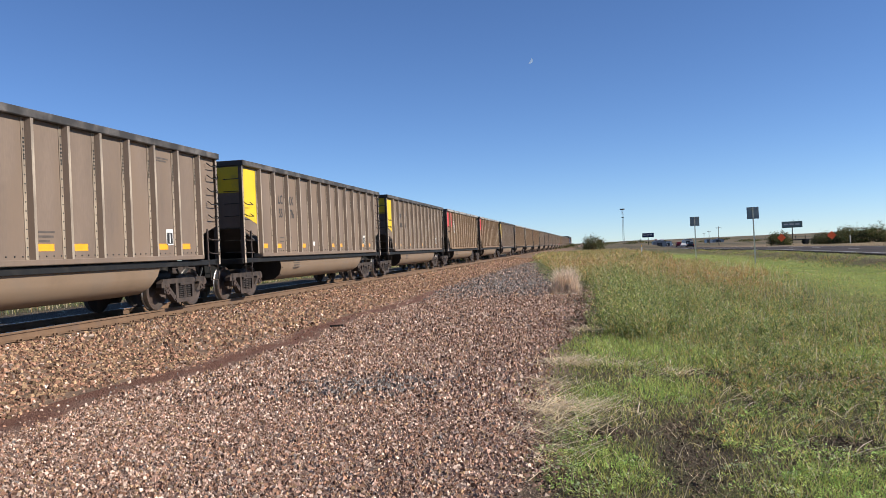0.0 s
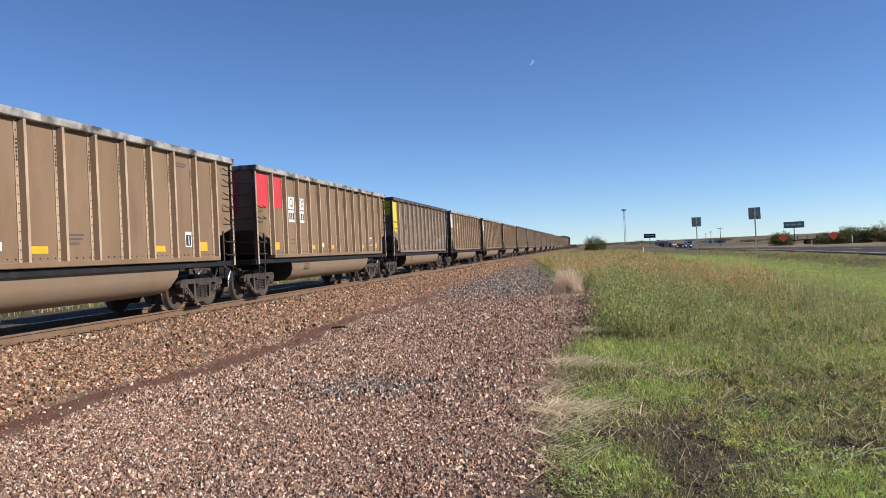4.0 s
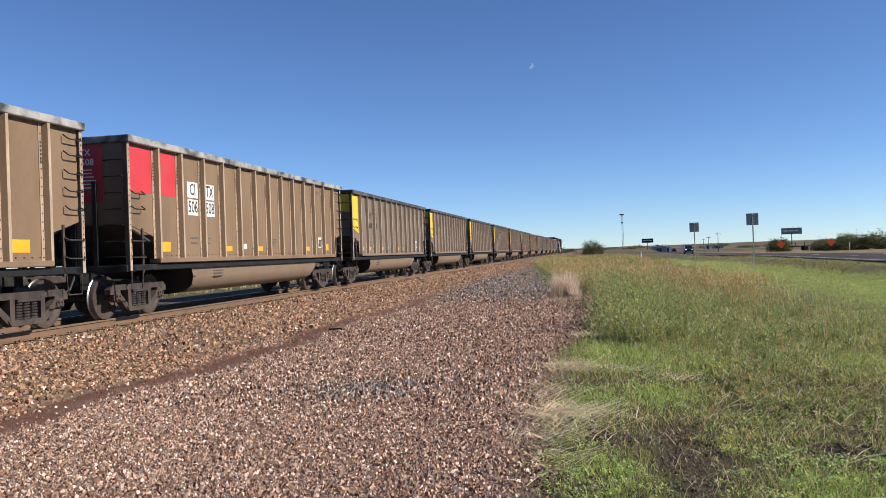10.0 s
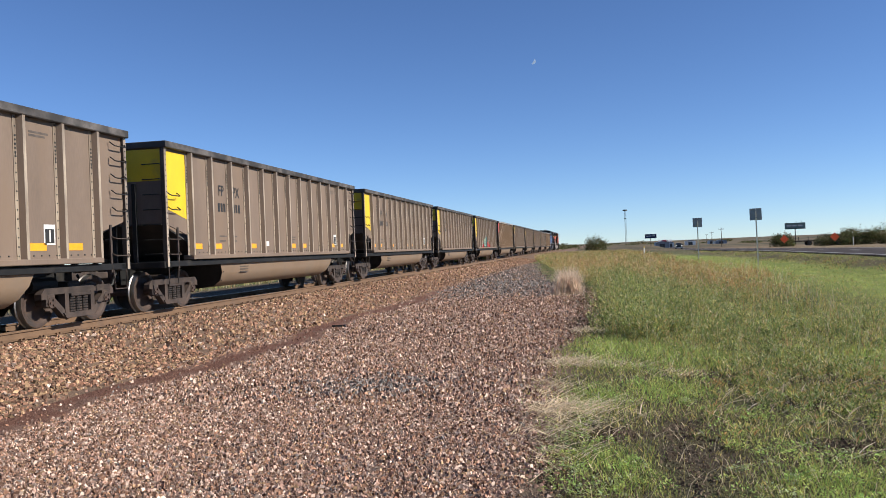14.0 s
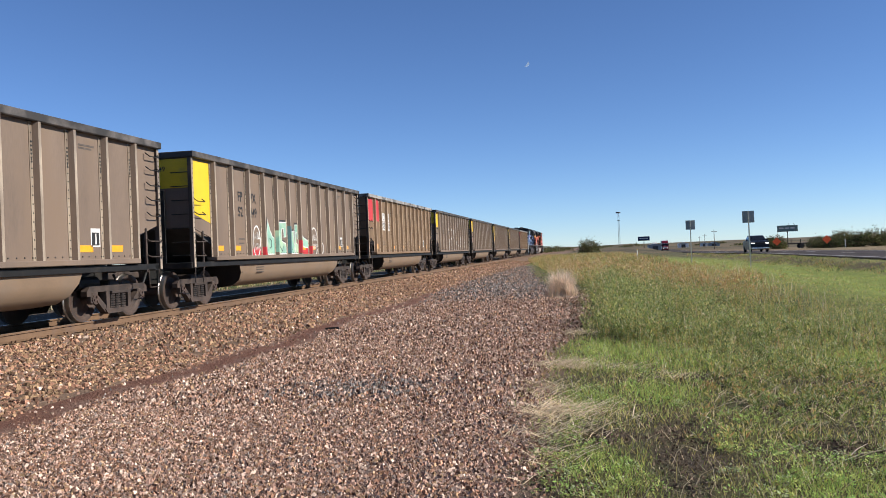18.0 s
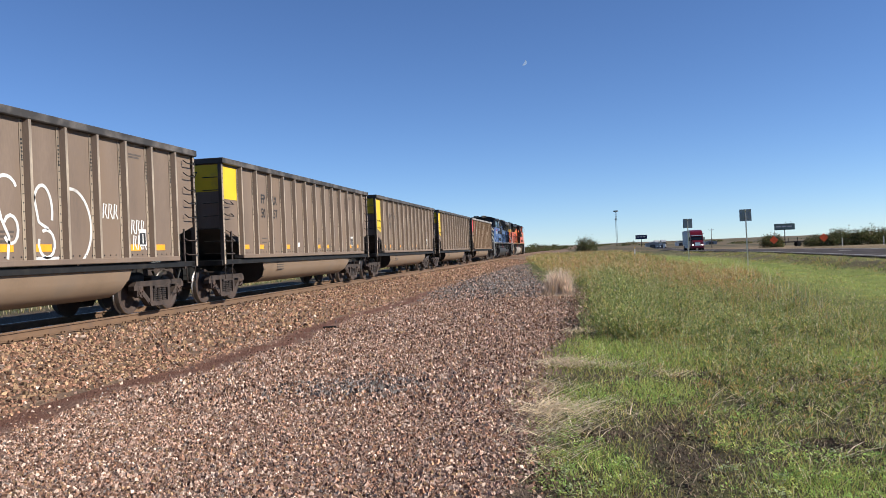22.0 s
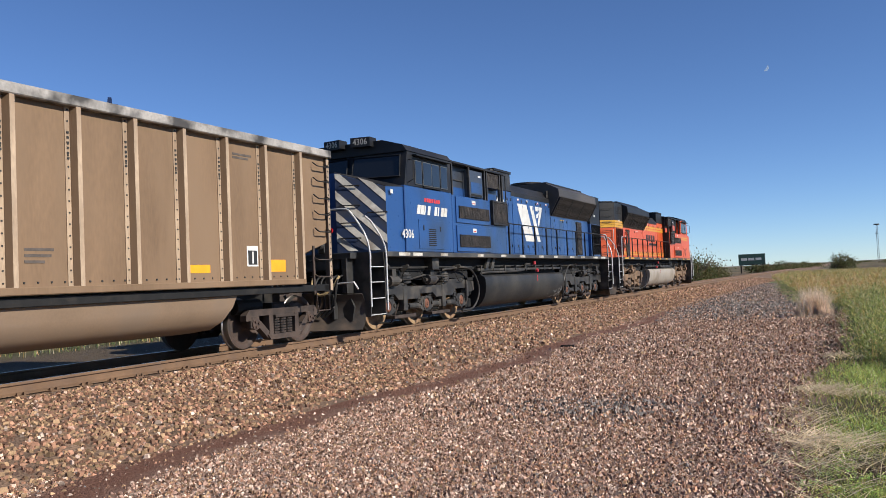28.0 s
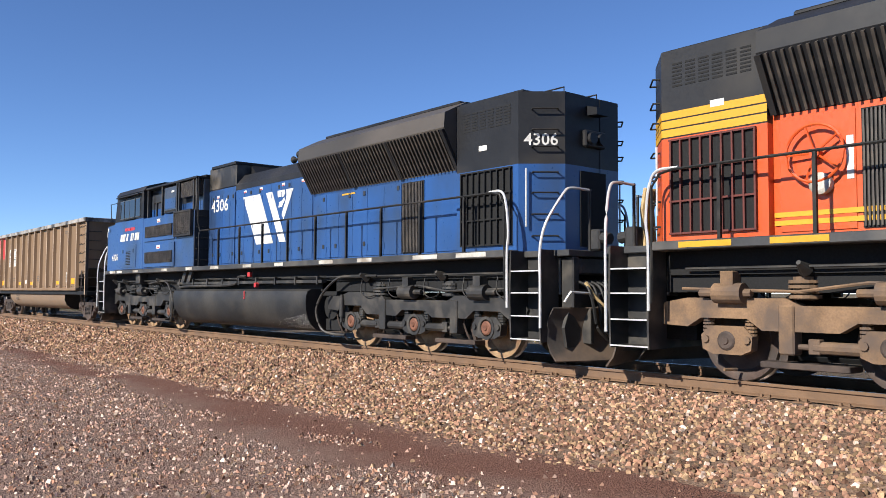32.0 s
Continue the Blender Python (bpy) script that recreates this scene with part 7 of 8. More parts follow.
def clod_area(r, n):
    k = r.integers(0, len(BARE), n)
    b = np.array(BARE)[k]
    return r.normal(b[:, 0], b[:, 2] * 0.75), r.normal(b[:, 1], b[:, 3] * 0.75)


stones("soil_clods", 5000, clod_area, (0.006, 0.03), gz, [mat("dark_soil_clod", (0.12, 0.088, 0.062), 0.95, 0, 0.3, 9, 70, 0.1, None, 0, (1, 1, 1), 0.5, 0.1), mat("dry_soil_clod", (0.20, 0.15, 0.105), 0.95, 0, 0.3, 9, 70, 0.1, None, 0, (1, 1, 1), 0.4, 0.1)], [0.6, 0.4], "dark bare soil between the grass", 9, 0.9, True)


def weed_sets(r, cx, cy, hgt, count, brown, size=1.0):
    """Bushy weeds: thin leaning stems, narrow leaves that rise from them, seed heads dried to brown at the top."""
    n = len(cx)
    z = gz(cx, cy)
    k = count
    sets = []
    lean, turn = 0.05 + 0.3 * r.random(n), r.random(n) * math.tau
    for q in range(2):
        sets.append(blades(cx + r.normal(0, 0.03, n), cy + r.normal(0, 0.03, n), z, hgt * (0.85 + 0.4 * r.random(n)), (0.005 + 0.004 * r.random(n)) * size, 0.1 + 0.4 * r.random(n), np.where(r.random(n) < 0.6 - 0.3 * brown, 8, np.where(r.random(n) < 0.6, 4, 3)), r, 0.5, None, True))
    t = r.random((n, k)) ** 0.85
    a = r.random((n, k)) * math.tau
    wide = hgt[:, None] * (0.10 + 0.24 * np.sqrt(np.maximum(0, t * (1.2 - t)))) * np.sqrt(r.random((n, k)))
    sway = hgt[:, None] * lean[:, None] * t ** 1.5
    x = (cx[:, None] + wide * np.cos(a) + sway * np.cos(turn)[:, None]).ravel()
    y = (cy[:, None] + wide * np.sin(a) + sway * np.sin(turn)[:, None]).ravel()
    zz = (z[:, None] + hgt[:, None] * (0.02 + 0.92 * t)).ravel()
    u, w, tt, bb = r.random(n * k), r.random(n * k), t.ravel(), np.repeat(brown, k)
    green = np.where(w < 0.24, 8, np.where(w < 0.38, 5, np.where(w < 0.62, 1, np.where(w < 0.76, 2, np.where(w < 0.90, 9, np.where(w < 0.96, 0, 3))))))
    dried = np.where(w < 0.60, 4, np.where(w < 0.80, 2, np.where(w < 0.90, 3, 8)))
    idx = np.where(u < np.clip(bb * (0.2 + 1.05 * tt), 0, 0.94), dried, green)
    m = n * k
    ax = np.stack([np.cos(a.ravel()) * 0.8 + r.normal(0, 0.3, m), np.sin(a.ravel()) * 0.8 + r.normal(0, 0.3, m), 0.25 + 1.1 * r.random(m)], 1)
    long = (0.035 + 0.075 * r.random(m)) * (1.15 - 0.5 * tt) * size
    sets.append(turned_leaves(x, y, zz, ax, long, (0.008 + 0.010 * r.random(m)) * size, idx, r, 0.3))
    return sets


def make_weeds():
    r = np.random.default_rng(33)
    # bushy weeds in clumps with dark gaps between, close and high at the gravel side, thinning out to the grass
    c = 330
    ky = 14.0 + 50 * r.random(c) ** 1.45
    x0 = np.interp(ky, [13, 14.8, 17, 27, 33, 45, 66], [0.9, 0.35, 0.3, 0.45, -0.2, -1.3, -3.3])
    x1 = np.interp(ky, [12, 18, 22, 36, 54, 66], [2.8, 4.2, 5.0, 6.9, 7.9, 7.4])
    s = r.random(c) ** 1.45
    kx = x0 + (x1 - x0) * s
    tall = np.clip(1.12 - 0.85 * s, 0.3, 1.15) * np.interp(ky, [13, 15.2, 18, 30, 64], [0.25, 0.62, 0.88, 0.90, 0.74]) * (0.35 + 0.85 * r.random(c) ** 0.8)
    k = 6
    wide = np.interp(ky, [13, 30, 64], [0.20, 0.32, 0.6])
    cx = (kx[:, None] + r.normal(0, 1, (c, k)) * wide[:, None]).ravel()
    cy = (ky[:, None] + r.normal(0, 1, (c, k)) * wide[:, None] * 1.3).ravel()
    h = np.repeat(tall, k) * (0.6 + 0.6 * r.random(c * k))
    b = np.clip((cy - 23) / 14 + 1.5 * (PATCH2(cx + 3, cy) - 0.5), 0.02, 0.95)
    near = cy < 27
    sets = weed_sets(r, cx[near], cy[near], h[near], 78, b[near], 1.0)
    sets += weed_sets(r, cx[~near], cy[~near], h[~near], 46, b[~near], 1.7)
    # the rank green wall of weeds along the edge of the gravel
    c, k = 46, 7
    ky = 15.2 + 19 * r.random(c) ** 1.2
    kx = np.interp(ky, [15, 17, 27, 33, 40], [0.55, 0.45, 0.6, 0.0, -0.7]) + 0.75 * r.random(c) ** 1.3
    cx, cy = (kx[:, None] + r.normal(0, 0.2, (c, k))).ravel(), (ky[:, None] + r.normal(0, 0.3, (c, k))).ravel()
    h = np.repeat(np.interp(ky, [15, 18, 34], [0.6, 0.85, 0.95]) * (0.6 + 0.5 * r.random(c)), k) * (0.65 + 0.5 * r.random(c * k))
    sets += weed_sets(r, cx, cy, h, 84, np.clip((cy - 26) / 20, 0.0, 0.5), 1.05)
    # scattered lower clumps that reach forward into the grass
    c, k = 230, 5
    ky = 8.2 + 9.5 * r.random(c)
    kx = np.interp(ky, [8, 11, 14.5, 18], [1.7, 1.3, 0.9, 1.5]) + (0.5 + 0.24 * ky) * r.random(c) ** 1.1
    cx, cy = (kx[:, None] + r.normal(0, 0.16, (c, k))).ravel(), (ky[:, None] + r.normal(0, 0.2, (c, k))).ravel()
    h = np.repeat((0.06 + 0.026 * (ky - 7)) * (0.35 + 1.0 * r.random(c) ** 1.6), k) * (0.6 + 0.6 * r.random(c * k))
    sets += weed_sets(r, cx, cy, h, 36, np.clip(0.5 * (PATCH2(cx + 5, cy) - 0.45), 0, 0.25), 0.8)
    # low weeds at the front and in the grass
    n = 520
    y = 6.6 + 30 * r.random(n) ** 1.3
    x = np.interp(y, [7, 9, 14, 20, 36], [0.7, 0.9, 0.2, 0.2, 0.5]) + (1.4 + y * 0.23) * r.random(n)
    sets += weed_sets(r, x, y, np.interp(y, [7, 14, 30], [0.07, 0.17, 0.3]) * (0.4 + 1.1 * r.random(n) ** 1.5), 24, np.clip(0.2 + 0.6 * (PATCH2(x + 5, y) - 0.3), 0, 0.8), 0.85)
    # thin pale stalks standing up out of the weeds
    n = 2600
    y = 9 + 40 * r.random(n) ** 1.2
    x = np.interp(y, [9, 14, 20, 33, 49], [0.9, 0.4, 0.3, -0.2, -1.5]) + (1.6 + y * 0.17) * r.random(n)
    sets.append(blades(x, y, gz(x, y), np.interp(y, [9, 16, 40], [0.12, 0.45, 0.75]) * (0.4 + 0.8 * r.random(n)), 0.004 + 0.00022 * y, 0.15 + 0.5 * r.random(n), r.choice([3, 2, 2, 4, 9], n), r, 0.5))
    v, f, i = join(sets)
    tagged(bulk("weeds", v, f, G, i), "tall weeds, green in front and brown-tipped behind", "weeds", "", "stuff")
    n = 2600
    y = 62 + 75 * r.random(n)
    x1 = np.interp(y, [60, 90, 140], [6.4, 5.5, 5.0])
    x0 = np.interp(y, [60, 97, 140], [-3.2, -7.0, -7.6])
    x = x0 + (x1 - x0) * r.random(n)
    v, f, i = join([blades(x, y, gz(x, y), 0.35 + 0.5 * r.random(n), 0.03 + 0.04 * r.random(n), 0.2 + 0.5 * r.random(n), r.choice([2, 5, 4, 4, 1], n), r)] + weed_sets(r, x, y, 0.35 + 0.4 * r.random(n), 12, np.full(n, 0.6), 3.0))
    tagged(bulk("weeds", v, f, G, i), "distant tall dry weeds between track and road", "weeds", "", "stuff")
    # dark tussocks added along the bank lip to draw the road bank's shade
    c, k = 300, 22
    ky = 20 + 110 * r.random(c) ** 1.2
    kx = np.interp(ky, [0, 75, 124, 200], [17.7, 18.5, 20.0, 22.6]) - 4.4 + r.normal(0, 0.8, c)
    x, y = (kx[:, None] + r.normal(0, 0.22, (c, k))).ravel(), (ky[:, None] + r.normal(0, 0.35, (c, k))).ravel()
    n = len(x)
    v, f, i = join([blades(x, y, gz(x, y), 0.06 + 0.12 * r.random(n), 0.02 + 0.02 * r.random(n), 0.3 + 0.6 * r.random(n), r.choice([8, 5, 5, 4, 2, 1], n), r)])
    tagged(bulk("weeds", v, f, G, i), "dark grass tussocks added for the shaded line of the road bank", "weeds", "", "stuff")
    # the far side of the track
    n = 20000
    y = -70 + 190 * r.random(n)
    x = -20.0 - 9 * r.random(n) ** 1.3
    p = PATCH2(x, y)
    v, f, i = join([blades(x, y, gz(x, y), (0.15 + 0.35 * r.random(n)) * (0.5 + p), 0.012 + 0.014 * r.random(n), 0.2 + 0.6 * r.random(n), r.choice([3, 4, 8, 5, 5, 2], n), r)])
    tagged(bulk("weeds", v, f, G, i), "dry grass and weeds beyond the track", "weeds", "", "stuff")
    # one pale dry bush at the edge of the gravel: loose sheaves of thin bare stalks of uneven height, straw fallen round it
    tufts = [(-0.92, 27.6, 0.20, 0.95, 800), (-1.12, 27.4, 0.17, 0.72, 500), (-0.70, 27.5, 0.16, 0.80, 450), (-0.58, 27.3, 0.2, 0.42, 300), (-1.30, 27.3, 0.16, 0.42, 260)]
    sheaf = []
    for tx, ty, tr, th, n in tufts:
        a, d = r.random(n) * math.tau, np.sqrt(r.random(n))
        x, y = tx + tr * d * np.cos(a), ty + tr * d * np.sin(a)
        sheaf.append(blades(x, y, 0 * x - 0.01, th * (0.45 + 0.6 * r.random(n) ** 0.7), 0.005 + 0.006 * r.random(n), np.clip(0.05 + 0.32 * d + r.normal(0, 0.12, n), 0.02, 0.8), np.where(r.random(n) < 0.8, 6, 3), r, 0.5, a + r.normal(0, 0.7, n)))
    n = 260
    x, y = r.normal(-0.75, 0.5, n), r.normal(27.0, 0.4, n)
    sheaf.append(blades(x, y, 0 * x + 0.01, 0.15 + 0.3 * r.random(n), 0.006 + 0.006 * r.random(n), 0.9 + 0.08 * r.random(n), np.where(r.random(n) < 0.7, 6, 4), r, 1.0))
    v, f, i = join(sheaf)
    tagged(bulk("dry_bush", v, f, G, i), "pale dry feathery bush at the gravel edge", "bush")


make_weeds()


def shrub(name, x, y, w, h, seed, mats, label, n=900, leaf=1.0):
    """A shrub or low tree: stems, limbs and a ragged crown of small leaf clumps."""
    r = np.random.default_rng(seed)
    z = land_z(x, y)
    ob = thing(name, label, "shrub", "", pose(x, y, z))
    bm = B()
    rr = random.Random(seed)
    tips = []
    for k in range(5):
        a = rr.random() * math.tau
        p1 = (0.25 * w * math.cos(a), 0.25 * w * math.sin(a), h * 0.45)
        p2 = (0.36 * w * math.cos(a + 0.3), 0.36 * w * math.sin(a + 0.3), h * (0.65 + 0.2 * rr.random()))
        cyl(bm, (0.05 * math.cos(a), 0.05 * math.sin(a), -0.05), p1, 0.05 * h / 3, 5, 0.035 * h / 3)
        cyl(bm, p1, p2, 0.035 * h / 3, 5, 0.012 * h / 3)
        tips += [p1, p2]
    part("trunk", bm, M["tie"], ob)
    # lobes of leaves that together fill an uneven dome
    m = max(9, n // 70)
    th, rad = r.random(m) * math.tau, np.sqrt(r.random(m)) * 0.42 * w
    cx, cy = rad * np.cos(th), rad * np.sin(th)
    room = np.sqrt(np.maximum(0.12, 1 - (rad / (0.5 * w)) ** 2)) * (0.72 + 0.35 * r.random(m))
    cz = h * room * (0.12 + 0.70 * r.random(m))
    k = n // m
    s = 0.085 * w * (0.7 + 0.6 * r.random(m))[:, None]
    px = (cx[:, None] + r.normal(0, 1, (m, k)) * s).ravel()
    py = (cy[:, None] + r.normal(0, 1, (m, k)) * s).ravel()
    pz = np.maximum(0.03, cz[:, None] + r.normal(0, 1, (m, k)) * np.minimum(s, 0.11 * h)).ravel()
    q = m * k
    size = leaf * 0.055 * (w * h) ** 0.5
    v, f, i = leaves(px, py, pz, size * (0.7 + 0.9 * r.random(q)), size * (0.45 + 0.5 * r.random(q)), r.integers(0, len(mats), q), r)
    c = bulk("crown", v, f, mats, i)
    c.parent = ob
    return ob


BUSH = [leaf_mat("bush_green", (0.085, 0.115, 0.032)), leaf_mat("bush_olive", (0.14, 0.14, 0.048)), leaf_mat("bush_shade", (0.055, 0.072, 0.024)), leaf_mat("bush_rust", (0.19, 0.135, 0.062))]
shrub("shrub", 0.3, 172, 4.8, 4.2, 1, BUSH, "dark round shrub standing alone beside the track", 3200, 0.85)
for k, (x, y, w, h) in enumerate(((-16.5, 104, 7.5, 4.2), (-18.5, 112, 7.5, 3.8), (-20, 96, 7, 3.6), (-19, 122, 6, 3.2), (-16.5, 126, 4.5, 2.2), (-17, 205, 8, 2.8), (-14.5, 230, 10, 3.0), (-13.5, 255, 9, 2.9), (-12.5, 285, 10, 3.0), (-11, 320, 11, 2.7))):
    shrub("shrub", x, y, w, h, 40 + k, BUSH, "dense olive-green shrub in the scrub beyond the track", 4500 if y < 150 else 1500, 0.62 if y < 150 else 1.1)
for k, (x, y, w, h) in enumerate(((38.2, 180, 4.6, 3.3), (41.6, 160, 4.6, 2.5), (46.2, 160, 6.0, 3.4), (44.0, 153, 5.0, 2.7), (48.5, 153, 6.5, 3.8), (53.0, 153, 6.0, 3.6), (57.5, 154, 6.5, 3.3), (62, 152, 6.0, 3.0), (67, 152, 6.0, 3.2), (73, 150, 7.0, 3.2))):
    shrub("shrub", x, y, w, h, 60 + k, BUSH, "rounded olive-green shrub on the far roadside", 4600, 0.95)
for k in range(40):
    rr = random.Random(200 + k)
    x, y = -80 + 21 * k + rr.uniform(-9, 9), rr.uniform(560, 1150)
    if -15 < x < 2:
        continue
    shrub("shrub", x, y, rr.uniform(10, 30), rr.uniform(2.2, 4.2), 90 + k, BUSH, "distant dark shrub on the plain", 420, 1.6)

# ---- signs by the road ----


def road_sign(x, y, top, lean, label):
    z = land_z(x, y)
    ob = thing("road_sign", label, "road sign", "road signs seen from behind", pose(x, y, z, 0, lean, 0))
    bm = prism(B(), [(-0.04, -0.03), (0.04, -0.03), (0.04, 0.01), (0.02, 0.03), (-0.02, 0.03), (-0.04, 0.01)], "z", -0.1, top)
    part("post", bm, M["post"], ob, "pale galvanised post")
    part("plate", box(B(), -0.39, 0.39, 0.03, 0.045, top - 0.80, top, 0.004), M["sign_back"], ob, "bare grey back of a square sign")
    for dz in (0.15, 0.62):
        part("bolt", box(B(), -0.02, 0.02, -0.04, -0.03, top - dz - 0.02, top - dz + 0.02), M["dark_iron"], ob)
        part("brace", box(B(), -0.3, 0.3, 0.015, 0.029, top - dz - 0.02, top - dz + 0.02), M["sign_back"], ob)
    return ob


M["post"] = mat("galvanised_post", (0.66, 0.61, 0.52), 0.55, 0.4, 0.15, 3, 30, 0.03)
M["sign_back"] = mat("bare_sign_back", (0.24, 0.26, 0.28), 0.5, 0.5, 0.12, 2, 20, 0.02)
road_sign(10.83, 58.56, 3.85, -0.6, "square road sign seen from behind on a pale post")
road_sign(8.79, 73.85, 3.65, 0.2, "square road sign seen from behind, further along")
ob = thing("marker_post", "short white and yellow marker post among the weeds", "marker post", "", pose(4.43, 77.2, land_z(4.43, 77.2)))
part("post", cyl(B(), (0, 0, -0.05), (0, 0, 1.1), 0.05, 10), M["white"], ob)
part("cap", cyl(B(), (0, 0, 1.1), (0, 0, 1.22), 0.055, 10, 0.03), M["yellow"], ob)
solid("wood_scrap", hexa(B(), [(-0.16, -0.05, 0), (0.16, -0.06, 0), (0.15, 0.05, 0), (-0.15, 0.04, 0), (-0.15, -0.04, 0.05), (0.14, -0.05, 0.06), (0.14, 0.04, 0.055), (-0.14, 0.03, 0.045)]), M["dark_iron"], "dark broken piece of tie on the gravel", "scrap", m=pose(-5.66, 17.57, 0.0, 0, 0, 8))

# ---- road and traffic ----


def lane_x(y):
    return float(np.interp(y, [-300, 0, 75, 124, 200, 285, 600, 1200], [16.5, 17.7, 18.5, 20.0, 22.6, 27.2, 46, 88]))


def make_road():
    asphalt = mat("worn_asphalt", (0.062, 0.053, 0.05), 0.95, 0, 0.18, 0.5, 30, 0.2, (0.10, 0.085, 0.078), 0.3, (1, 1, 1), 0, 0.08)
    paint = mat("road_paint", (0.6, 0.58, 0.52), 0.7, 0, 0.15, 2, 20, 0.02)
    ys = list(np.arange(-300, 300, 6.0)) + list(np.arange(300, 1200, 25.0))
    def ribbon(name, a, b, h, m, label, cat):
        v, f = [], []
        for y in ys:
            x, z = lane_x(y), road_z(y)
            v += [(x + a, y, z + h - 0.25), (x + a, y, z + h), (x + b, y, z + h), (x + b, y, z + h - 0.25)]
        for j in range(len(ys) - 1):
            f += [(j * 4 + i, j * 4 + i + 1, j * 4 + i + 5, j * 4 + i + 4) for i in range(3)]
        tagged(bulk(name, v, f, [m]), label, cat, "", "structure")
    ribbon("road", -2.6, 6.2, 0.04, asphalt, "worn dark asphalt highway carriageway", "road")
    ribbon("edge_line", -1.9, -1.75, 0.046, paint, "faded painted edge line", "road marking")
    ribbon("edge_line", 5.3, 5.45, 0.046, paint, "faded painted edge line", "road marking")
    for k in range(18):
        y = 20 + k * 12
        v = []
        bm = hexa(B(), [(lane_x(y) + 1.7, y, road_z(y) + 0.02), (lane_x(y) + 1.82, y, road_z(y) + 0.02), (lane_x(y + 3) + 1.82, y + 3, road_z(y + 3) + 0.02), (lane_x(y + 3) + 1.7, y + 3, road_z(y + 3) + 0.02), (lane_x(y) + 1.7, y, road_z(y) + 0.046), (lane_x(y) + 1.82, y, road_z(y) + 0.046), (lane_x(y + 3) + 1.82, y + 3, road_z(y + 3) + 0.046), (lane_x(y + 3) + 1.7, y + 3, road_z(y + 3) + 0.046)])
        solid("lane_dash", bm, paint, "white painted lane dash", "road marking", "lane dashes", "structure")


make_road()
M.update(
    car_black=mat("black_car_paint", (0.012, 0.015, 0.022), 0.3, 0, 0.1, 2, 30, 0.0, None, 0, (1, 1, 1), 0, 0.25),
    car_navy=mat("dark_blue_car_paint", (0.009, 0.013, 0.022), 0.4, 0, 0.1, 2, 30, 0.0, None, 0, (1, 1, 1), 0, 0.2),
    car_silver=mat("silver_car_paint", (0.30, 0.32, 0.36), 0.25, 0.6, 0.1, 2, 30, 0.0),
    maroon=mat("maroon_truck_paint", (0.13, 0.007, 0.016), 0.3, 0, 0.1, 2, 30, 0.0),
    trailer_white=mat("dusty_white_trailer", (0.50, 0.50, 0.50), 0.5, 0.1, 0.1, 0.8, 20, 0.02, (0.3, 0.29, 0.27), 0.25),
    chrome=mat("chrome_trim", (0.6, 0.6, 0.62), 0.15, 1.0, 0.05, 5, 30, 0.0),
    rubber=mat("tyre_rubber", (0.02, 0.02, 0.02), 0.85, 0, 0.2, 6, 40, 0.05),
    lamp=glow("lit_headlamp", (1.0, 0.93, 0.8), 1.6),
    plate_blank=mat("blank_plate", (0.6, 0.6, 0.58), 0.5, 0, 0.05, 3, 20, 0),
    sign_orange=mat("orange_road_sign", (0.85, 0.12, 0.02), 0.5, 0, 0.08, 3, 20, 0.0),
)
TYRES = {}
ROAD_WHEELS = []


def road_wheel(ob, x, y, r, w=0.24):
    key = (r, w)
    if key not in TYRES:
        TYRES[key] = (mesh_of("tyre", lathe([(-w / 2, r * 0.62), (-w / 2, r * 0.93), (-w * 0.38, r), (w * 0.38, r), (w / 2, r * 0.93), (w / 2, r * 0.62)], 22), M["rubber"], True), mesh_of("rim", lathe([(w * 0.5, 0.04), (w * 0.46, r * 0.2), (w * 0.40, r * 0.55), (w * 0.5, r * 0.62), (-w * 0.5, r * 0.62)], 14), M["chrome"], True))
    t = part("tyre", TYRES[key][0], None, ob, "black rubber tyre", m=pose(x, y, r, 0, 0, 0 if x > 0 else 180))
    part("rim", TYRES[key][1], None, t)


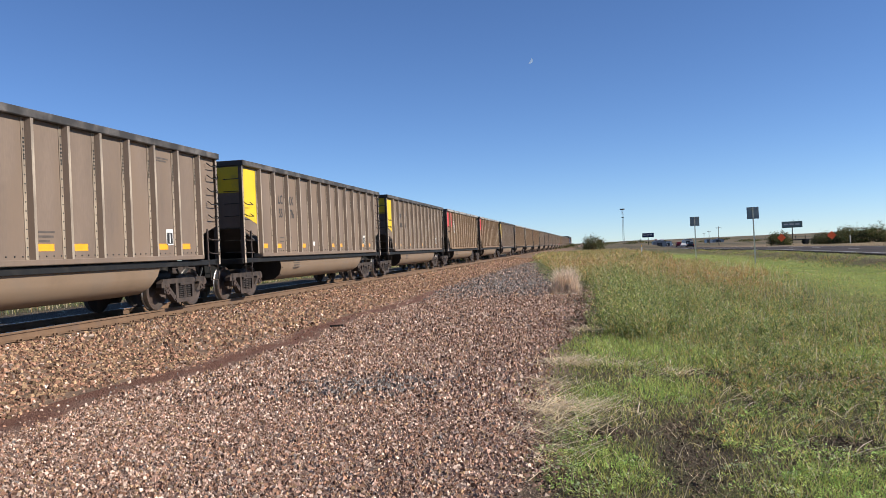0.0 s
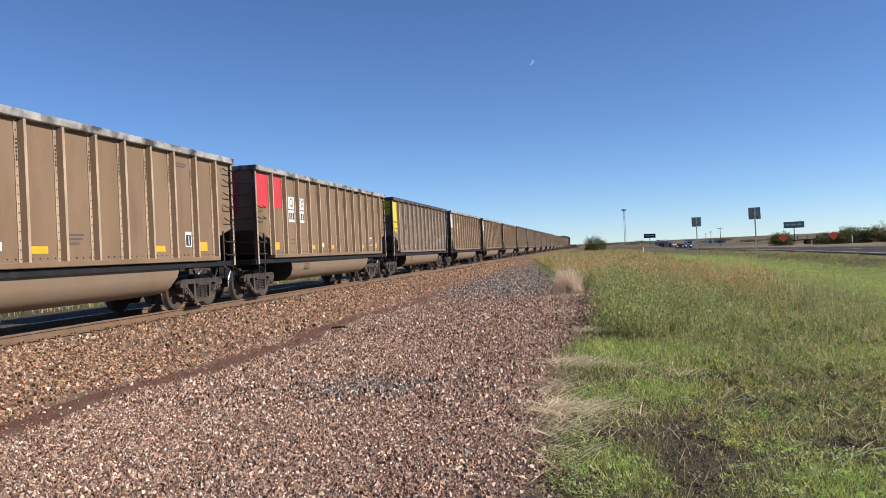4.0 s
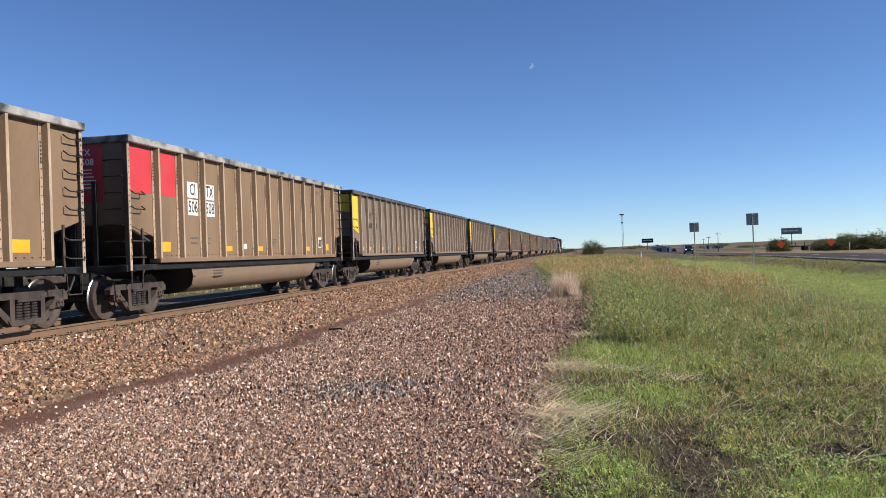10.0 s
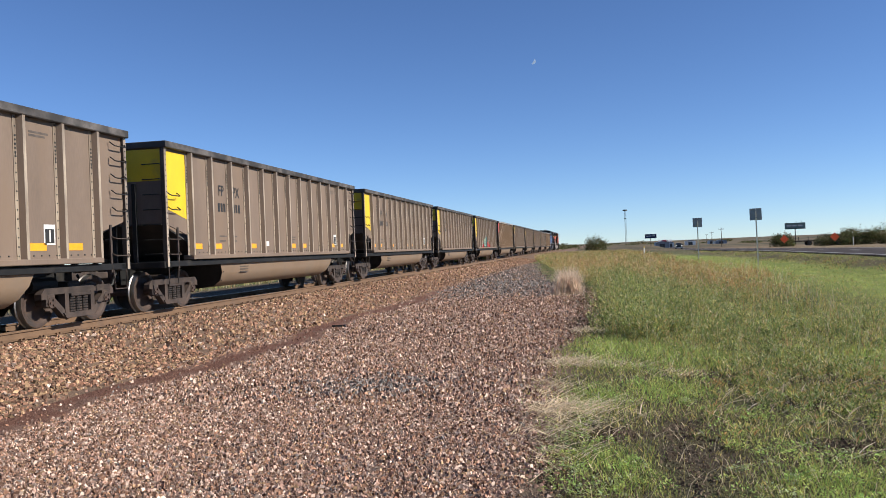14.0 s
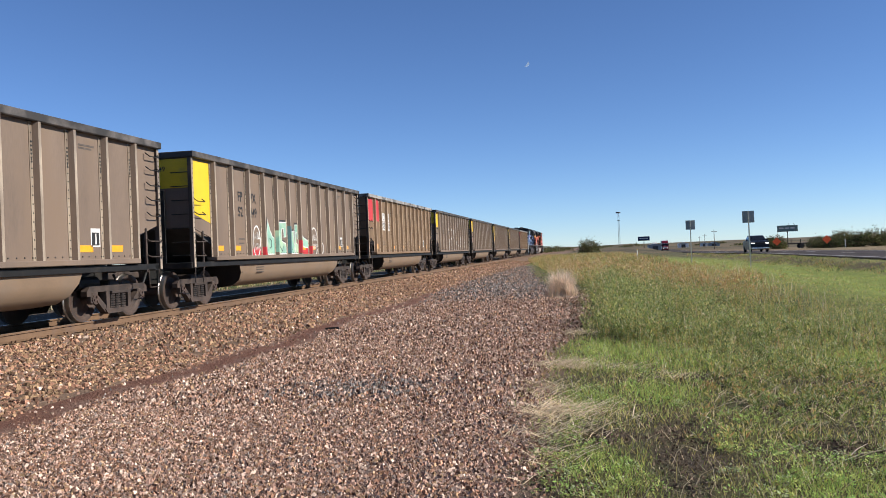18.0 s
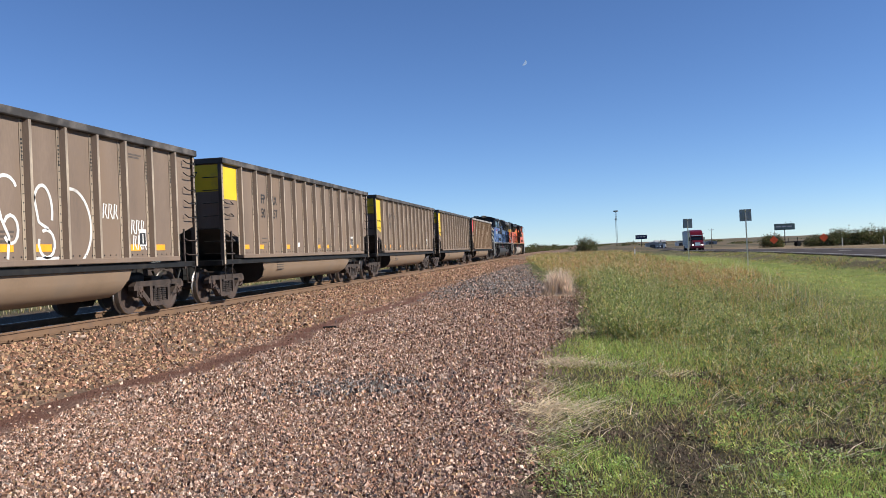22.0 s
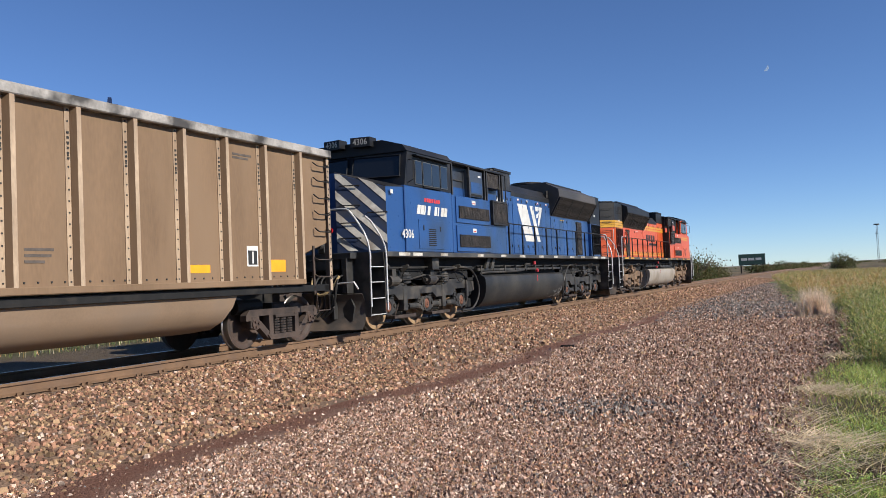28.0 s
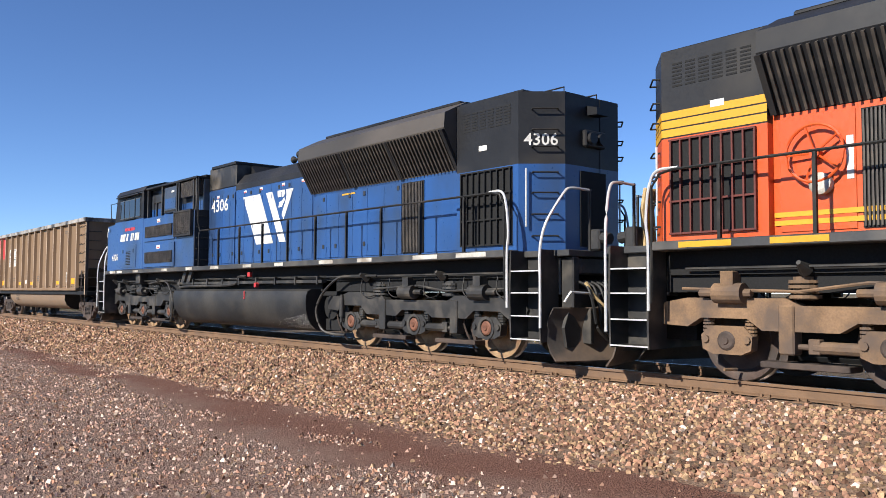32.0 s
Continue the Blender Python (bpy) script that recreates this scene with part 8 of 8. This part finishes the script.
def passenger_car(name, paint, label, kind):
    """A car or pickup, nose towards -y, its tyres on z = 0."""
    ob = thing(name, label, {"pickup": "pickup truck"}.get(kind, "car"), "traffic on the highway")
    L, W, H, hood, r = dict(sedan=(4.8, 0.92, 1.46, 0.95, 0.33), suv=(4.7, 0.94, 1.66, 1.05, 0.36), pickup=(5.9, 1.0, 1.95, 1.28, 0.41))[kind]
    z0 = r * 0.75
    if kind == "pickup":
        low = [(0, z0 + 0.1), (0.02, hood - 0.12), (0.25, hood), (1.6, hood + 0.06), (L - 0.05, hood + 0.06), (L, hood - 0.1), (L, z0 + 0.15), (L - 0.3, z0), (0.3, z0)]
        top = [(1.55, hood + 0.06), (2.35, H - 0.04), (2.7, H), (3.85, H - 0.02), (4.15, hood + 0.06)]
    else:
        low = [(0, z0 + 0.08), (0.03, hood - 0.28), (0.3, hood - 0.12), (1.35, hood), (L - 0.5, hood + 0.03), (L, hood - 0.1), (L, z0 + 0.15), (L - 0.3, z0), (0.3, z0)]
        top = [(1.25, hood), (2.05, H - 0.05), (2.5, H), (3.5, H - 0.03), (4.25 if kind == "sedan" else 4.45, hood + 0.04)]
    bm = prism(B(), low, "x", -W, W)
    bmesh.ops.bevel(bm, geom=list(bm.edges), offset=0.06, segments=2, affect="EDGES")
    part("body", bm, paint, ob, smooth=True)
    bm = B()
    a = [bm.verts.new((-W * (0.94 if z < hood + 0.1 else 0.76), y, z)) for y, z in top]
    b = [bm.verts.new((W * (0.94 if z < hood + 0.1 else 0.76), y, z)) for y, z in top]
    n = len(top)
    bm.faces.new(a)
    bm.faces.new(b)
    for i in range(n):
        bm.faces.new((a[i], a[(i + 1) % n], b[(i + 1) % n], b[i]))
    bmesh.ops.recalc_face_normals(bm, faces=bm.faces)
    part("cabin", bm, paint, ob)
    y1, y2 = top[0][0], top[1][0]
    bm = hexa(B(), [(-W * 0.86, y1 + 0.08, hood + 0.07), (W * 0.86, y1 + 0.08, hood + 0.07), (W * 0.86, y1 + 0.14, hood + 0.07), (-W * 0.86, y1 + 0.14, hood + 0.07), (-W * 0.72, y2 - 0.07, H - 0.12), (W * 0.72, y2 - 0.07, H - 0.12), (W * 0.72, y2 + 0.0, H - 0.12), (-W * 0.72, y2 + 0.0, H - 0.12)])
    part("windshield", bm, M["pane"], ob, "dark windshield")
    for s in (1, -1):
        bm = hexa(B(), [(s * W * 0.90, y2 - 0.3, hood + 0.1), (s * W * 0.945, y2 - 0.3, hood + 0.1), (s * W * 0.945, top[3][0] + 0.25, hood + 0.1), (s * W * 0.90, top[3][0] + 0.25, hood + 0.1), (s * W * 0.74, y2 + 0.15, H - 0.13), (s * W * 0.79, y2 + 0.15, H - 0.13), (s * W * 0.79, top[3][0] - 0.05, H - 0.13), (s * W * 0.74, top[3][0] - 0.05, H - 0.13)])
        part("side_window", bm, M["pane"], ob)
        part("headlight", box(B(), s * W * 0.58, s * W * 0.95, -0.02, 0.1, hood - 0.32, hood - 0.18, 0.02), M["lamp"], ob, "lit headlight")
        part("mirror", box(B(), s * W, s * (W + 0.2), y1 + 0.35, y1 + 0.48, hood + 0.05, hood + 0.25, 0.03), paint, ob)
        part("tail_light", box(B(), s * W * 0.7, s * W * 0.98, L - 0.06, L + 0.01, hood - 0.3, hood - 0.05, 0.02), M["red_lens"], ob)
        for y in (0.95, L - 1.05):
            road_wheel(ob, s * (W - 0.1), y, r)
    part("grille", box(B(), -W * 0.55, W * 0.55, -0.03, 0.05, hood - 0.48, hood - 0.18, 0.02), M["grille"], ob)
    part("bumper", box(B(), -W * 0.97, W * 0.97, -0.08, 0.12, z0 + 0.08, z0 + 0.26, 0.04), M["grille"] if kind != "pickup" else M["chrome"], ob)
    part("blank_plate", box(B(), -0.16, 0.16, -0.095, -0.08, z0 + 0.1, z0 + 0.24), M["plate_blank"], ob)
    return ob


def semi_truck(name, paint, box_paint, label):
    """A tractor with a sleeper and a box trailer, nose towards -y."""
    ob = thing(name, label, "semi truck", "traffic on the highway")
    bm = prism(B(), [(0.05, 0.7), (0.15, 1.55), (0.5, 1.75), (1.75, 1.95), (1.75, 0.7)], "x", -0.98, 0.98)
    bmesh.ops.bevel(bm, geom=list(bm.edges), offset=0.12, segments=2, affect="EDGES")
    part("bonnet", bm, paint, ob, smooth=True)
    bm = prism(B(), [(1.7, 0.75), (1.65, 1.9), (2.15, 2.85), (2.3, 3.3), (2.9, 3.75), (4.0, 3.98), (4.9, 4.0), (4.9, 0.75)], "x", -1.2, 1.2)
    bmesh.ops.bevel(bm, geom=list(bm.edges), offset=0.1, segments=2, affect="EDGES")
    part("cab", bm, paint, ob, smooth=True)
    bm = hexa(B(), [(-1.08, 1.62, 1.98), (1.08, 1.62, 1.98), (1.08, 1.75, 1.98), (-1.08, 1.75, 1.98), (-1.02, 2.05, 2.75), (1.02, 2.05, 2.75), (1.02, 2.2, 2.75), (-1.02, 2.2, 2.75)])
    part("windshield", bm, M["pane"], ob, "dark windshield")
    part("grille", box(B(), -0.5, 0.5, 0.0, 0.1, 0.85, 1.55, 0.04), M["chrome"], ob, "chrome grille")
    part("bumper", box(B(), -1.15, 1.15, -0.1, 0.4, 0.35, 0.75, 0.08), paint, ob)
    part("sun_visor", box(B(), -1.1, 1.1, 1.85, 2.1, 2.8, 2.95, 0.03), M["chrome"], ob)
    for s in (1, -1):
        part("headlight", box(B(), s * 0.68, s * 1.02, 0.02, 0.15, 0.9, 1.15, 0.03), M["lamp"], ob, "lit headlight")
        part("wing", prism(B(), [(0.2, 0.5), (0.2, 1.2), (0.8, 1.35), (1.75, 1.2), (1.75, 0.55), (1.45, 0.55), (1.3, 0.95), (0.75, 0.95), (0.6, 0.5)], "x", s * 0.9, s * 1.2), paint, ob)
        part("mirror", box(B(), s * 1.25, s * 1.5, 1.8, 1.9, 1.9, 2.6, 0.03), M["dark_iron"], ob)
        part("side_window", box(B(), s * 1.19, s * 1.212, 2.0, 2.9, 1.95, 2.65, 0.01), M["pane"], ob)
        part("exhaust_stack", cyl(B(), (s * 1.1, 5.05, 0.9), (s * 1.1, 5.05, 4.0), 0.08, 10), M["chrome"], ob)
        part("side_fairing", box(B(), s * 1.1, s * 1.2, 3.0, 5.2, 0.35, 0.95, 0.03), paint, ob)
        road_wheel(ob, s * 1.02, 1.05, 0.5, 0.3)
        for y in (5.6, 6.9, 16.6, 17.9):
            road_wheel(ob, s * 0.95, y, 0.5, 0.5)
        part("trailer_skirt", box(B(), s * 1.2, s * 1.24, 8.2, 15.2, 0.45, 1.15), box_paint, ob)
    part("trailer_box", box(B(), -1.28, 1.28, 5.5, 19.6, 1.15, 4.05, 0.03), box_paint, ob, "dusty white box trailer")
    part("trailer_front", box(B(), -1.2, 1.2, 5.44, 5.5, 1.3, 3.95, 0.02), M["sill_grey"], ob)
    part("chassis", box(B(), -0.5, 0.5, 0.6, 19.4, 0.6, 1.12), M["dark_iron"], ob)
    for k in range(13):
        for s in (1, -1):
            part("trailer_rib", box(B(), s * 1.28, s * 1.295, 6.3 + k * 1.05, 6.36 + k * 1.05, 1.2, 4.0), box_paint, ob)
    return ob


def drive(ob, keys, off=0.0, away=False):
    """A vehicle along the road: seconds and how far along it is."""
    ts, ys = [k[0] for k in keys], [k[1] for k in keys]
    def at(t):
        y = float(np.interp(t, ts, ys))
        x = lane_x(y) + off
        h = math.degrees(math.atan2(lane_x(y + 4) - lane_x(y - 4), 8))
        pitch = math.degrees(math.atan2(road_z(y + 4) - road_z(y - 4), 8))
        return pose(x, y, road_z(y) + 0.042, -pitch if away else pitch, 0, -h + (180 if away else 0))
    ob.matrix_world = at(0)
    MOVERS.append((ob, at, 0.5))


drive(passenger_car("sedan", M["car_black"], "black sedan with lit headlights on the highway", "sedan"), [(0, 400), (7, 154), (8, 119), (9, 81), (9.5, 63), (32, -760)])
drive(passenger_car("car", M["car_silver"], "silver car with lit headlights on the highway", "sedan"), [(0, 415), (7, 160), (8, 125), (9, 85), (9.5, 66), (32, -760)], 3.1)
drive(passenger_car("pickup_truck", M["car_navy"], "dark blue pickup truck on the highway", "pickup"), [(0, 560), (11, 170), (12, 128), (12.5, 106), (13, 85), (13.5, 63.5), (32, -720)], 0.2)
drive(passenger_car("pickup_truck", M["car_black"], "black pickup truck with chrome grille on the highway", "pickup"), [(0, 860), (16.5, 166), (17, 143), (17.5, 120), (18, 98), (18.5, 77), (19, 56), (32, -500)])
drive(semi_truck("semi_truck", M["maroon"], M["trailer_white"], "maroon semi truck pulling a white box trailer"), [(0, 950), (17, 375), (19.5, 280), (21, 205), (22, 165), (23, 124), (24, 91), (24.5, 75.7), (26.5, 12), (32, -165)])
drive(semi_truck("semi_truck", M["loco_white"], M["trailer_white"], "white semi truck far down the highway"), [(0, 1090), (24.5, 355), (27.5, 262), (32, 130)])
drive(semi_truck("semi_truck", M["trailer_white"], M["trailer_white"], "white semi truck in the distance"), [(0, 620), (10, 520), (20, 430), (32, 400)], 3.2)
drive(passenger_car("car", M["car_black"], "dark car far down the highway", "suv"), [(0, 260), (6, 300), (14, 470), (32, 800)], 3.4, True)
drive(passenger_car("car", M["loco_white"], "white car far down the highway", "sedan"), [(0, 300), (32, 1150)], 3.4, True)
drive(passenger_car("car", M["car_silver"], "grey car following far behind", "suv"), [(0, 1100), (24, 330), (27.5, 215), (32, 70)])
drive(passenger_car("pickup_truck", M["maroon"], "dark red pickup far down the highway", "pickup"), [(0, 340), (32, 1000)], 3.4, True)

# ---- far things ----


def billboard(x, y, w, h, z0, rz, face, label, lamps=0, legs=1):
    ob = thing("billboard", label, "billboard", "", pose(x, y, land_z(x, y), 0, 0, rz))
    part("panel", box(B(), -w / 2, w / 2, -0.1, 0.1, z0, z0 + h, 0.03), face, ob)
    part("panel_frame", box(B(), -w / 2 - 0.06, w / 2 + 0.06, -0.06, 0.14, z0 - 0.12, z0 - 0.002, 0.01), M["dark_iron"], ob)
    for k in range(legs):
        px = 0 if legs == 1 else (-w / 2 + 0.5) + k * (w - 1) / (legs - 1)
        part("leg", cyl(B(), (px, 0.1, -0.2), (px, 0.1, z0), 0.16, 10), M["dark_iron"], ob)
    part("catwalk", box(B(), -w / 2, w / 2, -0.7, -0.1, z0 - 0.2, z0 - 0.13), M["dark_iron"], ob)
    for k in range(lamps):
        part("lamp_arm", tube(B(), [(w * (0.1 + 0.25 * k), 0.1, z0 + h), (w * (0.05 + 0.25 * k), -0.1, z0 + h + 0.7)], 0.05, 5), M["dark_iron"], ob)
    for j in range(3):
        part("lettering_bar", box(B(), -w * 0.4 + j * w * 0.27, -w * 0.18 + j * w * 0.27, -0.115, -0.1, z0 + h * 0.38, z0 + h * 0.62), M["loco_white"], ob)
    return ob


M["board_green"] = mat("green_board", (0.035, 0.075, 0.055), 0.5, 0, 0.12, 0.6, 10, 0.02)
M["board_blue"] = mat("blue_board", (0.008, 0.022, 0.075), 0.6, 0, 0.12, 0.6, 10, 0.02, None, 0, (1, 1, 1), 0, 0.2)
M["board_pale"] = mat("pale_green_board", (0.16, 0.22, 0.19), 0.5, 0, 0.12, 0.6, 10, 0.02)
billboard(72.5, 320, 7.0, 2.1, 5.9, -12, M["board_pale"], "grey-green billboard on one steel leg", 2)
billboard(27.5, 420, 5.6, 1.9, 3.9, -4, M["board_blue"], "small dark blue billboard in the distance", 0)
billboard(-18.6, 203, 5.8, 2.4, 2.0, 5, M["board_green"], "dark green advertising board in the scrub", 0, 2)
ob = billboard(-47.3, 40.6, 6.5, 5.4, 9.4, 48, M["board_blue"], "blue billboard with white lettering beyond the track", 0, 2)
part("topper", prism(B(), [(1.65, 14.8), (2.4, 14.8), (2.4, 15.0), (2.0, 15.06), (1.95, 15.5), (1.7, 15.5)], "y", -0.1, 0.1), M["board_blue"], ob, "dark cut-out shape on the top edge")


def diamond_sign(x, y, s, label):
    ob = thing("warning_sign", label, "warning sign", "orange warning signs", pose(x, y, land_z(x, y)))
    part("plate", prism(B(), [(0, 1.5 - s), (s, 1.5), (0, 1.5 + s), (-s, 1.5)], "y", -0.015, 0.015), M["sign_orange"], ob, "orange diamond plate")
    for d in (-0.35, 0.35):
        part("leg", tube(B(), [(d * 1.6, 0.3, 0), (d * 0.3, 0.03, 1.2)], 0.03, 5), M["dark_iron"], ob)
    return ob


diamond_sign(35.6, 166, 0.80, "orange diamond road-work sign on a stand")
diamond_sign(40.3, 150, 0.75, "orange diamond road-work sign by the shrubs")
for x, y in ((46.5, 140), (43.5, 151)):
    ob = solid("marker_post", cyl(B(), (0, 0, -0.05), (0, 0, 1.35), 0.07, 8), M["white"], "white roadside marker post", "marker post", m=pose(x, y, land_z(x, y)))


def tower(x, y, h):
    ob = thing("lattice_tower", "tall grey lattice radio tower in the distance", "tower", "", pose(x, y, land_z(x, y)))
    for k in range(3):
        a = k * math.tau / 3
        part("leg", cyl(B(), (0.9 * math.cos(a), 0.9 * math.sin(a), 0), (0.7 * math.cos(a), 0.7 * math.sin(a), h), 0.12, 6), M["sign_back"], ob)
    bm = B()
    n = 18
    for j in range(n):
        for k in range(3):
            a, b = k * math.tau / 3, (k + 1) * math.tau / 3
            z0, z1 = j * h / n, (j + 1) * h / n
            cyl(bm, (0.85 * math.cos(a), 0.85 * math.sin(a), z0), (0.82 * math.cos(b), 0.82 * math.sin(b), z1), 0.06, 4)
    part("bracing", bm, M["sign_back"], ob)
    part("antenna_head", cyl(B(), (0, 0, h - 0.5), (0, 0, h + 0.6), 2.2, 12), M["sill_grey"], ob)
    part("antenna_panel", box(B(), -1.1, 1.1, -1.1, 1.1, h * 0.76, h * 0.78), M["sill_grey"], ob)


tower(29.5, 800, 33.0)


def shed(x, y, w, d, h, m, label):
    ob = thing("shed", label, "building", "", pose(x, y, land_z(x, y)))
    part("wall", box(B(), -w / 2, w / 2, -d / 2, d / 2, -0.1, h), m, ob)
    part("roof", prism(B(), [(-w / 2 - 0.3, h), (w / 2 + 0.3, h), (0, h + w * 0.12)], "y", -d / 2 - 0.3, d / 2 + 0.3), M["sign_back"], ob)
    part("door", box(B(), -w * 0.2, w * 0.2, -d / 2 - 0.03, -d / 2, 0, h * 0.8), M["sill_grey"], ob)
    return ob


shed(31.0, 400, 6.0, 9, 2.6, M["sign_back"], "low grey metal shed by the highway")
shed(36.0, 410, 3.0, 6, 2.4, M["pale"], "small pale shed by the highway")
shed(66.0, 600, 7.0, 5, 2.8, M["white"], "white shed on the far side of the highway")
shed(92.0, 690, 5.0, 5, 2.6, M["pale"], "pale shed far across the plain")
shed(104.0, 720, 9.0, 5, 2.4, M["sign_back"], "grey shed far across the plain")
shed(-38.0, 12.0, 7.0, 10, 3.2, M["pale"], "pale metal building beyond the track")


def flatbed(x, y, rz):
    ob = thing("flatbed_trailer", "dark empty equipment trailer parked on the roadside", "trailer", "", pose(x, y, land_z(x, y), 0, 0, rz))
    part("deck", box(B(), -4.2, 4.2, -1.2, 1.2, 0.9, 1.15, 0.03), M["dark_iron"], ob)
    for d in (-4.0, -2.0, 0.0, 2.0, 4.0):
        part("stake", box(B(), d - 0.06, d + 0.06, -1.24, -1.14, 1.15, 2.0), M["dark_iron"], ob)
    for d in (-2.6, -1.6, 2.4):
        for s in (1, -1):
            t = TYRES[(0.5, 0.5)]
            part("tyre", t[0], None, ob, m=pose(d, s * 1.0, 0.5, 0, 0, 90))


flatbed(44.5, 195, 4)


def utility_pole(x, y, h, rz):
    ob = thing("utility_pole", "weathered wooden utility pole with a crossarm", "utility pole", "utility poles", pose(x, y, land_z(x, y), 0, 0, rz))
    part("pole", cyl(B(), (0, 0, -0.2), (0, 0, h), 0.15, 8, 0.10), M["tie"], ob)
    part("crossarm", box(B(), -1.1, 1.1, -0.06, 0.06, h - 0.7, h - 0.55), M["tie"], ob)
    for d in (-0.95, -0.4, 0.4, 0.95):
        part("insulator", cyl(B(), (d, 0, h - 0.55), (d, 0, h - 0.38), 0.045, 6), M["sign_back"], ob)


for x, y in ((48, 330), (62, 460), (80, 620), (-60, -70), (-70, -110)):
    utility_pole(x, y, 7.5, 10)

# the daytime moon: only its sunlit part, cut to shape and glowing faintly
bm = B()
pts = []
for k in range(24):
    a = -math.pi / 2 + k * math.pi / 23
    pts.append((math.cos(a), math.sin(a)))
for k in range(24):
    a = math.pi / 2 - k * math.pi / 23
    pts.append((0.15 * math.cos(a), math.sin(a)))
cv = [bm.verts.new((x, 0, z)) for x, z in pts[:24] + pts[25:47]]
bm.faces.new(cv)
az, el = radians(3.71), radians(12.64)
c = Vector((-math.sin(az) * math.cos(el), math.cos(az) * math.cos(el), math.sin(el))) * 4300
moon = solid("moon", bm, glow("moonlight", (0.42, 0.53, 0.68), 0.32), "pale gibbous moon in the daytime sky", "moon", "", "structure", m=Matrix.Translation(c) @ pose(0, 0, 0, 0, 35, math.degrees(az)) @ Matrix.Scale(15.5, 4))


def motions():
    """Everything that moves, from the clip's start to its end."""
    for ob, way, step in MOVERS:
        n = round(32 / step)
        walk(ob, [(i * 32 / n, way(i * 32 / n)) for i in range(n + 1)])
    # wheels roll with the train
    for ob in CARS + [blue_loco, orange_loco]:
        r, step = (0.457, 1) if ob in CARS else (0.533, 2)
        turn = 1 if ob is not orange_loco else -1
        rest = [(t / FPS, (train_y(0) - train_y(t / FPS)) / r * turn) for t in range(0, 961, step)]
        for ax in [c for c in ob.children if c.name.startswith("axle")]:
            x, y, z = ax.matrix_basis.translation
            walk(ax, [(t, Matrix.Translation((x, y, z)) @ Matrix.Rotation(a, 4, "X")) for t, a in rest])


motions()
